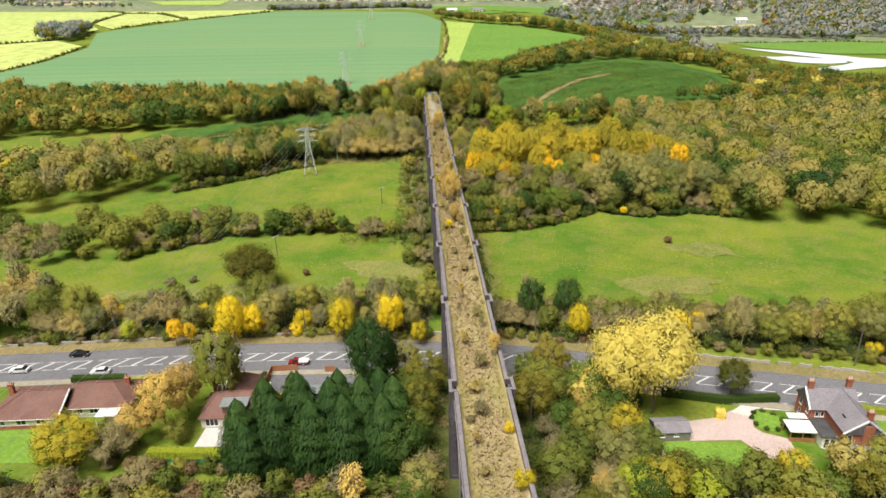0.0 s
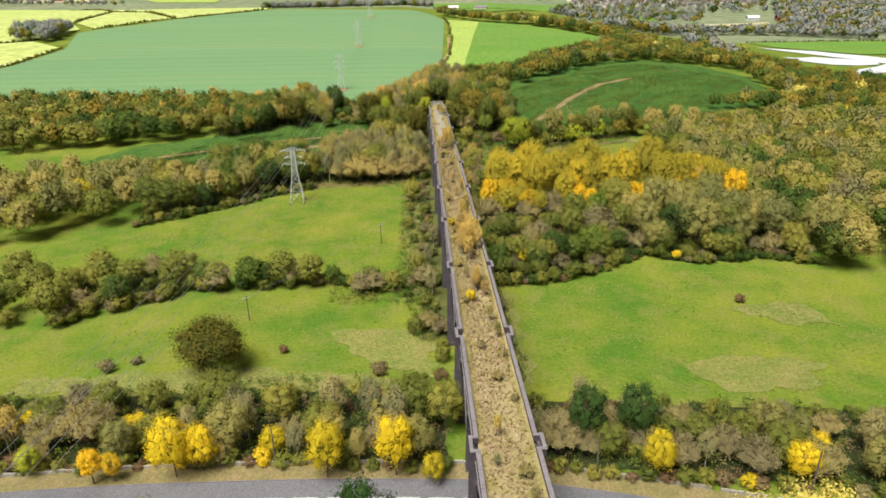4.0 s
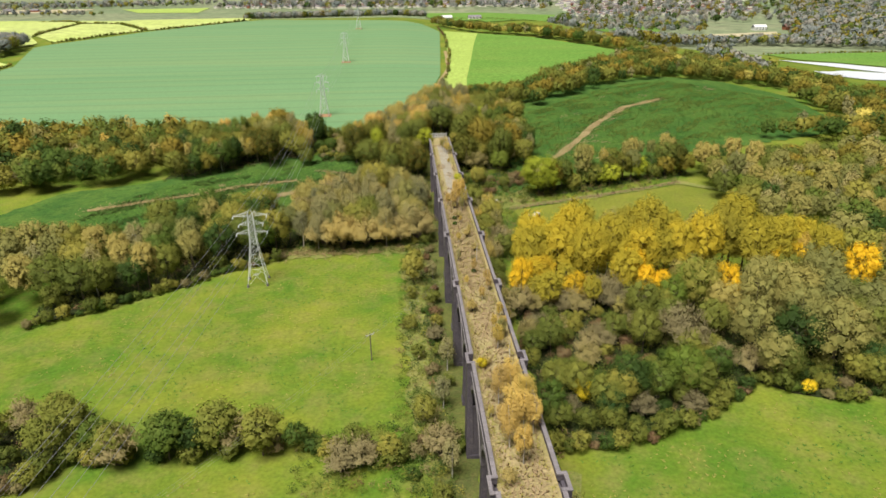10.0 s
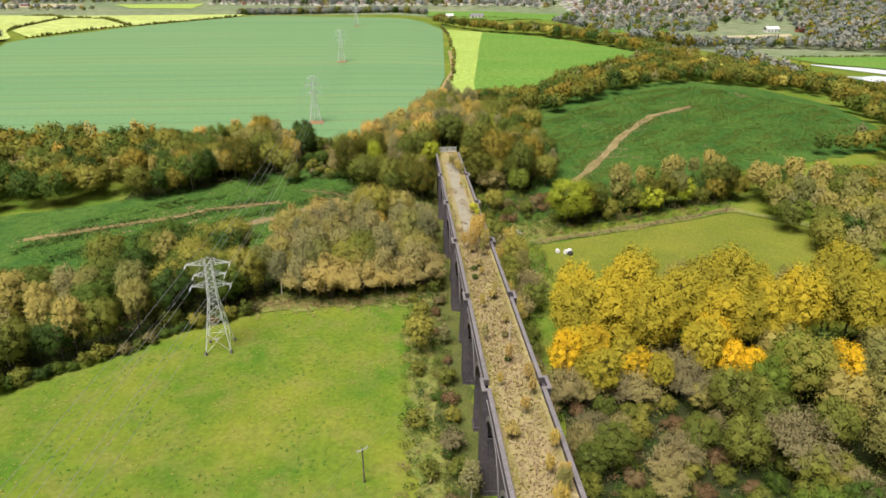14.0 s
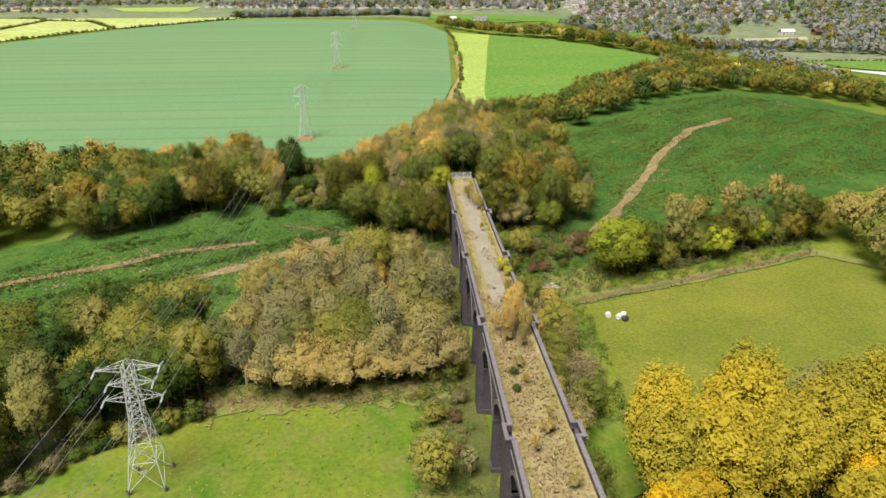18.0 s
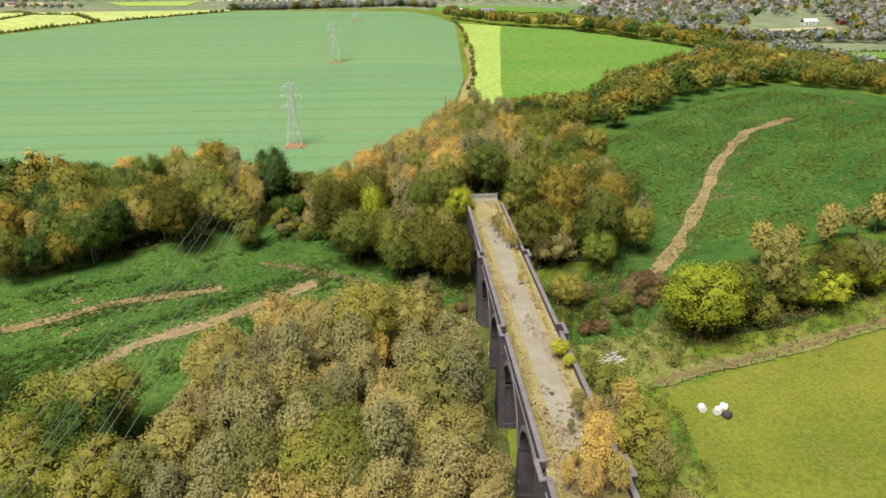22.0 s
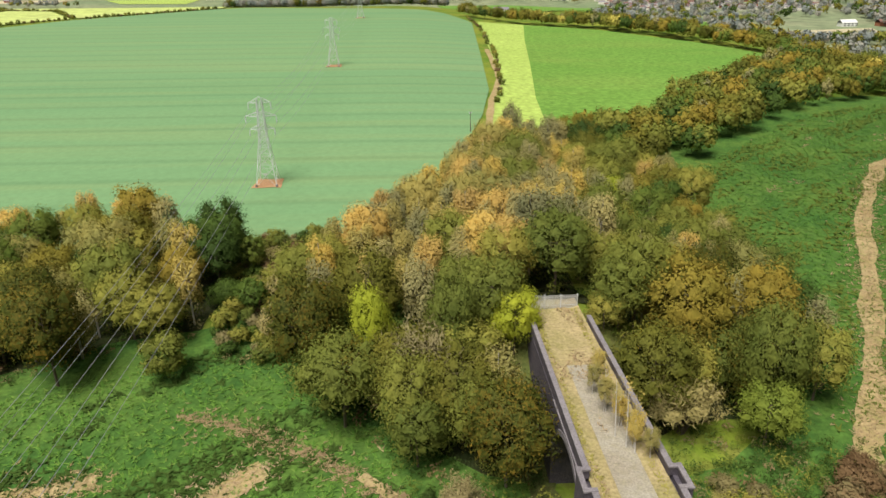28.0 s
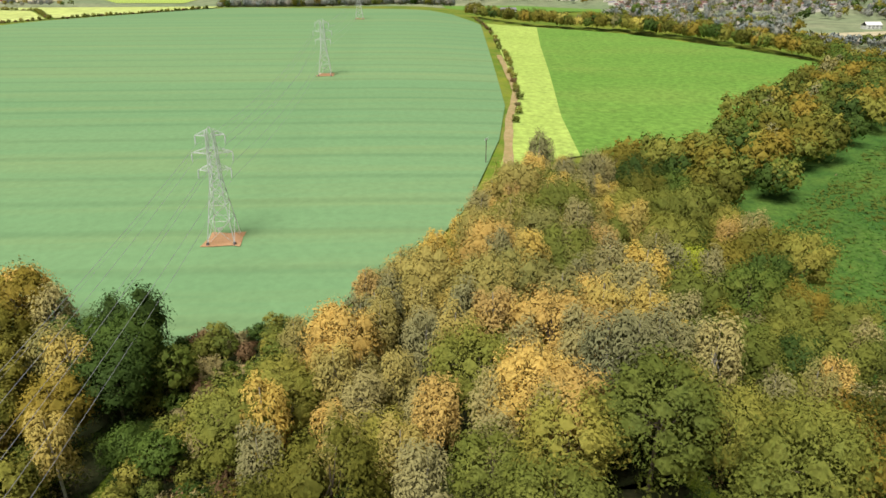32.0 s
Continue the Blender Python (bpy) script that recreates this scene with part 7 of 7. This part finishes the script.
ribbon("hedge_bank", [(24, 378), (67, 391), (107, 405), (135, 380)], 4.0, M["rough"], 0.3, "rough straw-coloured bank along the meadow", "verge", 8, 1.5)

# ---- rough patches and tussocks ----
for poly in ([(-12, 200), (-4, 200), (-4, 446), (-13, 446)], [(4, 176), (11, 176), (12, 446), (4, 446)], [(-15, 60), (-4, 60), (-4, 130), (-16, 130)], [(4, 60), (14, 60), (14, 126), (4, 128)]):
    patch("wood_floor", poly, M["brambles"], 0.16, 3, "brambles and rank weeds along the viaduct", "woodland floor", wob=1.0)
for poly, sd in (([(-8, 196), (-15, 200), (-20, 240), (-19, 345), (-8, 345)], 91), ([(8, 176), (13, 178), (13, 232), (8, 232)], 92), ([(-15, 60), (-5.6, 60), (-5.6, 130), (-17, 130)], 101), ([(5.6, 60), (13, 60), (13, 127), (5.6, 128)], 102), ([(-8, 345), (-8, 386), (-5.6, 386), (-5.6, 345)], 103), ([(5.6, 330), (8, 330), (9, 440), (5.6, 440)], 104), ([(-5.6, 386), (-8, 386), (-9, 440), (-5.6, 440)], 105), ([(10, 410), (36, 410), (38, 431), (10, 430)], 106), ([(-40, 222), (-8, 218), (-8, 242), (-40, 242)], 93), ([(8, 376), (34, 384), (46, 398), (46, 426), (36, 428), (8, 418)], 94), ([(28, 380), (67, 392), (107, 406), (112, 418), (67, 406), (36, 398)], 99), ([(-118, 178), (-40, 183), (-9, 178), (-9, 171), (-40, 176), (-118, 174)], 95), ([(-60, 338), (-8, 338), (-8, 352), (-60, 350)], 96), ([(-8, 384), (-9, 415), (-26, 424), (-28, 398)], 97), ([(8, 322), (25, 330), (27, 376), (8, 382)], 98)):
    undergrowth(poly, 2.5, sd, (0.3, 0.65))
for poly, lift in (([(-38, 205), (-19, 207), (-9, 204), (-10, 180), (-29, 193)], 0.12), ([(76, 212), (84, 202), (100, 199), (96, 214)], 0.12), ([(50, 181), (64, 187), (84, 182), (76, 168), (57, 171)], 0.12), ([(-110, 186), (-70, 190), (-20, 183), (-20, 176), (-110, 180)], 0.12), ([(-9, 210), (-18, 250), (-18, 330), (-9, 345)], 0.12), ([(9, 178), (14, 178), (14, 226), (9, 226)], 0.12), ([(-62, 336), (-10, 338), (-10, 349), (-60, 346)], 0.2), ([(9, 376), (30, 380), (40, 396), (24, 412), (9, 412)], 0.2)):
    patch("rough_grass", poly, M["rough"], lift, 3.0, "rough straw-coloured grass and weeds", "rough grass", wob=1.8)
    pts = scatter(poly, 1.6, int(abs(poly[0][0])))
    a = np.array(pts)
    tufts("rough_tufts", a[:, 0], a[:, 1], heights(a[:, 0], a[:, 1]) + lift, "moss", 0.45, "tufts of rough grass", 4)
for poly, sp in (([(42, 428), (97, 452), (165, 472), (240, 505), (250, 580), (187, 635), (136, 614), (75, 556), (56, 536), (45, 480)], 1.5), ([(-150, 382), (-110, 356), (-62, 388), (-30, 404), (-24, 425), (-36, 444), (-56, 456), (-81, 448), (-106, 435), (-130, 420)], 1.15)):
    a = np.array(scatter(poly, sp, 77)) + GRASS.normal(0, 0.5, (len(scatter(poly, sp, 77)), 2))
    along, across = a @ np.array((0.80, 0.60)), a @ np.array((-0.60, 0.80))
    drift = np.array([noise.noise(Vector((p * 0.035, q * 0.13, 7.0))) + 0.5 * noise.noise(Vector((p * 0.16, q * 0.3, 2.0))) for p, q in zip(along, across)])
    for pick, col, size, blades, lb, nm in ((drift > 0.6, "straw", 0.6, 6, "patches of straw-coloured dead grass", "straw_tufts"), (drift < -0.10, "green", 0.85, 5, "dark drifts of nettles and brambles", "nettle_drift"), ((drift >= -0.10) & (drift <= 0.6), "sedge", 0.6, 4, "tussocks of rank wet grass", "rank_grass")):
        tufts(nm, a[pick][:, 0], a[pick][:, 1], heights(a[pick][:, 0], a[pick][:, 1]) + 0.25, col, size, lb, blades)
for ln, w, n in (([(44, 426), (55, 441), (72, 468), (98, 511), (127, 549), (160, 571)], 4.2, 2600), ([(-140, 348), (-110, 365), (-97, 377), (-88, 387), (-80, 399), (-65, 408), (-45, 425)], 3.8, 2400), ([(-150, 392), (-130, 401), (-110, 408), (-92, 418), (-68, 424)], 3.4, 1500), ([(-9, 345), (-30, 340), (-62, 340)], 4.0, 900), ([(-60, 437), (-50, 433.5), (-38, 427), (-26, 418.5), (-5, 401.5)], 2.2, 900), ([(26, 378), (67, 391), (107, 405)], 2.0, 900)):
    p = np.array(dense(ln, 0.5, False, 0, 1))
    k = GRASS.randint(0, len(p), n)
    a = p[k] + GRASS.normal(0, w * 0.42, (n, 2)) * GRASS.choice([0.7, 1.0, 1.9], (n, 1))
    tufts("straw_tufts", a[:, 0], a[:, 1], heights(a[:, 0], a[:, 1]) + 0.3, "straw", 0.45, "flattened straw-coloured dead grass", 4)

# ---- uneven grass in the meadows ----
for poly, sd in (([(-112, 252), (-20, 246), (-20, 332), (-58, 330), (-90, 312), (-112, 298)], 121), ([(-108, 190), (-20, 196), (-20, 226), (-60, 230), (-96, 218)], 122), ([(16, 176), (112, 160), (112, 238), (80, 240), (62, 248), (42, 234), (16, 228)], 123), ([(28, 336), (128, 348), (130, 374), (106, 398), (30, 374)], 124)):
    a = np.array(scatter(poly, 1.9, sd))
    clump = np.array([noise.noise(Vector((x * 0.09, y * 0.09, sd))) + 0.6 * noise.noise(Vector((x * 0.3, y * 0.3, 5.0))) for x, y in a])
    for pick, col, size, lb in ((clump > 0.2, "moss", 0.34, "clumps of pale meadow grass"), (clump < -0.2, "sedge", 0.38, "clumps of darker meadow grass")):
        p = a[pick]
        tufts("meadow_tufts", p[:, 0], p[:, 1], heights(p[:, 0], p[:, 1]) + 0.02, col, size, lb, 4)

# ---- the far country ----
def far_field(poly, key, label):
    patch("far_field", poly, M[key], 0.9, 40, label, "field")


M["stubble"] = ground_mat("pale_stubble", (0.50, 0.44, 0.28), (0.55, 0.48, 0.32), (0.42, 0.40, 0.22), 0.006, 0.05, fine=0.1, bump=0.0)
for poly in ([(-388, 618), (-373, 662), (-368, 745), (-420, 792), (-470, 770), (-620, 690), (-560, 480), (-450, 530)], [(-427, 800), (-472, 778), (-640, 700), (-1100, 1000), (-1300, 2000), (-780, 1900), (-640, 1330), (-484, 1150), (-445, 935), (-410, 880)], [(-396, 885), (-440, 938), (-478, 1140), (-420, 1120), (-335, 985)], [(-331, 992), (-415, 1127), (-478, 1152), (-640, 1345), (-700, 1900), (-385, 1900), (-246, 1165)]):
    far_field(poly, "far_pasture", "yellow-green hill pasture, paled in colour for distance haze")
for poly in ([(-900, 2350), (-620, 2330), (-600, 2120), (-780, 2160)], [(30, 1960), (145, 1950), (395, 1960), (230, 1250), (110, 1160)], [(350, 1480), (470, 1640), (560, 1620), (430, 1300)], [(470, 1009), (640, 990), (760, 900), (640, 800), (519, 829), (470, 934)]):
    far_field(poly, "lime_crop" if poly[0][0] < 0 else "green_crop", "far pale green pasture")
far_field([(566, 1394), (713, 1418), (640, 1260), (510, 1235)], "stubble", "far pale stubble field")
far_field([(-1300, 2250), (-1000, 2250), (-1000, 2400), (-1300, 2450)], "stubble", "far pale stubble field")
# distant_tree leaves have the haze of distance in their colour
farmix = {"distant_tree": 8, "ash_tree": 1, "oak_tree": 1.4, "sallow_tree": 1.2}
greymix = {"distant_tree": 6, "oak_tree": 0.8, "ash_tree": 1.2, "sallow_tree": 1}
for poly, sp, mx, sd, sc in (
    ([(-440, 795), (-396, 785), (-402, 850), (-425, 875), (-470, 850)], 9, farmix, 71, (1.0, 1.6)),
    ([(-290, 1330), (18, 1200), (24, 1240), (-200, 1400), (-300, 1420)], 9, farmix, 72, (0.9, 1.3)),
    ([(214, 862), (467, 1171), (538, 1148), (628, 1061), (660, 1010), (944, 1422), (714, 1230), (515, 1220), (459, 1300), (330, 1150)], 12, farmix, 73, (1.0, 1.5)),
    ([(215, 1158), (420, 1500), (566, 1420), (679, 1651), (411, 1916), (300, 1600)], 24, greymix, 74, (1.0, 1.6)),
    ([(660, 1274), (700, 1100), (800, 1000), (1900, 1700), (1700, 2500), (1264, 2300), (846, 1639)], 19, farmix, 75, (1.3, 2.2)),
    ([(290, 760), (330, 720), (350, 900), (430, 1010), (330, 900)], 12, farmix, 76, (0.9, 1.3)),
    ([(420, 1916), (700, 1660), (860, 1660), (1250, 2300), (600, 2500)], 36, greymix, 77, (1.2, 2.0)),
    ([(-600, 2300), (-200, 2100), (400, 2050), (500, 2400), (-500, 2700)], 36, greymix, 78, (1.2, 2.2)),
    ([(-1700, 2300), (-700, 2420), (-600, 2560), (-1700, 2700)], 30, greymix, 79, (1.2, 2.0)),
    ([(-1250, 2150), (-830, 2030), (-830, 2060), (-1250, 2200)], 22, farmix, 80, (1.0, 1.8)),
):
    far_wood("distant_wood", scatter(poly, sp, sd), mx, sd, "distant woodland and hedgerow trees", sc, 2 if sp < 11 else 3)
for ln, sd in (([(-443, 937), (-480, 1145), (-640, 1340)], 81), ([(-333, 988), (-417, 1124), (-480, 1146)], 82), ([(-320, 985), (-250, 1150)], 83), ([(-386, 615), (-370, 660), (-365, 740)], 84), ([(-425, 796), (-472, 774), (-620, 695)], 89), ([(-394, 880), (-334, 975)], 90), ([(40, 1750), (395, 1700)], 85), ([(60, 1500), (320, 1480)], 86), ([(470, 1009), (640, 990), (760, 900)], 87), ([(14, 640), (22, 690), (28, 793), (32, 900), (28, 1000)], 88)):
    far_wood("field_hedge", dense(ln, 5.0 if sd != 88 else 11.0, False, 1.0, sd), {"hawthorn_bush": 3, "bramble_bush": 1}, sd, "low hedge between far fields", (0.5, 0.8), 2)

HOUSE_LIB = {}


def far_house(x, y, turn, w, d, h, wall_m, roof_m, label, name="far_house", group="houses of the far town"):
    ob = tagged(new(name), label, "house", group)
    ob.matrix_world = pose(x, y, gz(x, y), 0, 0, turn)
    key = (w, d, h, wall_m, roof_m)
    if key not in HOUSE_LIB:
        a = boxes("wall", [(-w / 2, w / 2, -d / 2, d / 2, -1.5, h)], M[wall_m], ob)
        b = roof(ob, -w / 2, w / 2, -d / 2, d / 2, h, h + d * 0.34, M[roof_m], "x", 0, 0, 0.3)
        c = boxes("window", [(-w * 0.38 + i * w * 0.25, -w * 0.38 + i * w * 0.25 + w * 0.15, -d / 2 - 0.06, -d / 2 - 0.01, z, z + 1.2) for i in range(4) for z in ((0.9, 3.5) if h > 4 else (0.9,))], glass, ob)
        c["kind"] = "stuff"
        HOUSE_LIB[key] = [("wall", a.data), ("roof", b.data), ("window", c.data)]
    else:
        for nm, me in HOUSE_LIB[key]:
            c = new(nm, me)
            c.parent = ob
            if nm == "window":
                c["kind"] = "stuff"
    return ob


def far_town(poly, spacing, seed, roof_m):
    """Houses too far off to count, walls and roofs joined."""
    r = random.Random(seed)
    W, R, wf, rf = [], [], [], []
    for x, y in scatter(poly, spacing, seed):
        a, w, d, h = r.choice((0.0, 0.35, -0.3, 1.57)), r.choice((8, 9, 16, 24)) / 2, 4.0, r.uniform(4.8, 6)
        c, s, z = math.cos(a), math.sin(a), gz(x, y)
        q = [(x + i * c - j * s, y + i * s + j * c) for i, j in ((-w, -d), (w, -d), (w, d), (-w, d))]
        n = len(W)
        W += [(*p, z - 2) for p in q] + [(*p, z + h) for p in q]
        wf += [(n + i, n + (i + 1) % 4, n + 4 + (i + 1) % 4, n + 4 + i) for i in range(4)]
        n = len(R)
        R += [(*p, z + h) for p in q] + [(x - w * c, y - w * s, z + h + 2.6), (x + w * c, y + w * s, z + h + 2.6)]
        rf += [(n, n + 1, n + 5, n + 4), (n + 2, n + 3, n + 4, n + 5), (n + 1, n + 2, n + 5), (n + 3, n, n + 4)]
    ob = tagged(new("far_town"), "pale houses of the far town", "town", kind="stuff")
    for nm, v, f, m in (("wall", W, wf, "render"), ("roof", R, rf, roof_m)):
        mesh_object(nm, v, f, M[m], ob)["kind"] = "stuff"


for poly, sp, sd, rm in (([(-600, 2300), (-150, 2140), (420, 2150), (420, 2500), (-560, 2600)], 30, 5, "slate"), ([(430, 1900), (900, 1850), (1000, 2150), (1500, 2700), (500, 2800)], 34, 6, "slate"), ([(450, 1910), (950, 1880), (1100, 2300), (500, 2300)], 40, 7, "red_tile"), ([(1050, 1750), (1450, 1800), (1500, 2250), (1200, 2250)], 42, 8, "red_tile"), ([(-580, 2310), (-150, 2160), (400, 2160), (-500, 2590)], 45, 9, "red_tile")):
    far_town(poly, sp, sd, rm)
rh = random.Random(3)
for poly, n in (([(-560, 2290), (-215, 2140), (-160, 2360), (-500, 2570)], 60), ([(420, 1900), (850, 1900), (930, 2110), (480, 2190)], 60), ([(-150, 2300), (400, 2150), (420, 2350), (-130, 2480)], 36), ([(1050, 1750), (1400, 1800), (1400, 2150), (1200, 2150)], 26)):
    k = 0
    while k < n:
        x, y = rh.uniform(min(p[0] for p in poly), max(p[0] for p in poly)), rh.uniform(min(p[1] for p in poly), max(p[1] for p in poly))
        if inside(poly, x, y):
            w = rh.choice((9, 16))
            far_house(x, y, rh.choice((0, 20, -15, 90)), w, 8, 5.2, rh.choice(("render", "red_brick", "white")), rh.choice(("red_tile", "slate")), "far town house with a pitched roof")
            k += 1
for x, y, w, d, h, wm, rm, lb in ((-1300, 2330, 40, 16, 6, "white", "slate", "long white farm building on the hill"), (-1235, 2330, 30, 14, 5, "clad", "slate", "grey farm barn on the hill"), (-1150, 2320, 22, 12, 5, "red_brick", "slate", "brick farmhouse on the hill"), (85, 1720, 26, 14, 5, "white", "white", "white farm barn among trees"), (150, 1715, 30, 14, 5, "render", "slate", "pale farm building among trees"), (705, 1470, 26, 14, 6, "white", "white", "long white works building by the field"), (775, 1462, 46, 14, 6, "red_brick", "red_tile", "long red brick works building"), (1130, 1690, 34, 16, 7, "white", "white", "large white house on the wooded hill"), (455, 1600, 14, 10, 5, "white", "slate", "white house beside the far meadow")):
    far_house(x, y, 0, w, d, h, wm, rm, lb, "far_building", "far buildings")
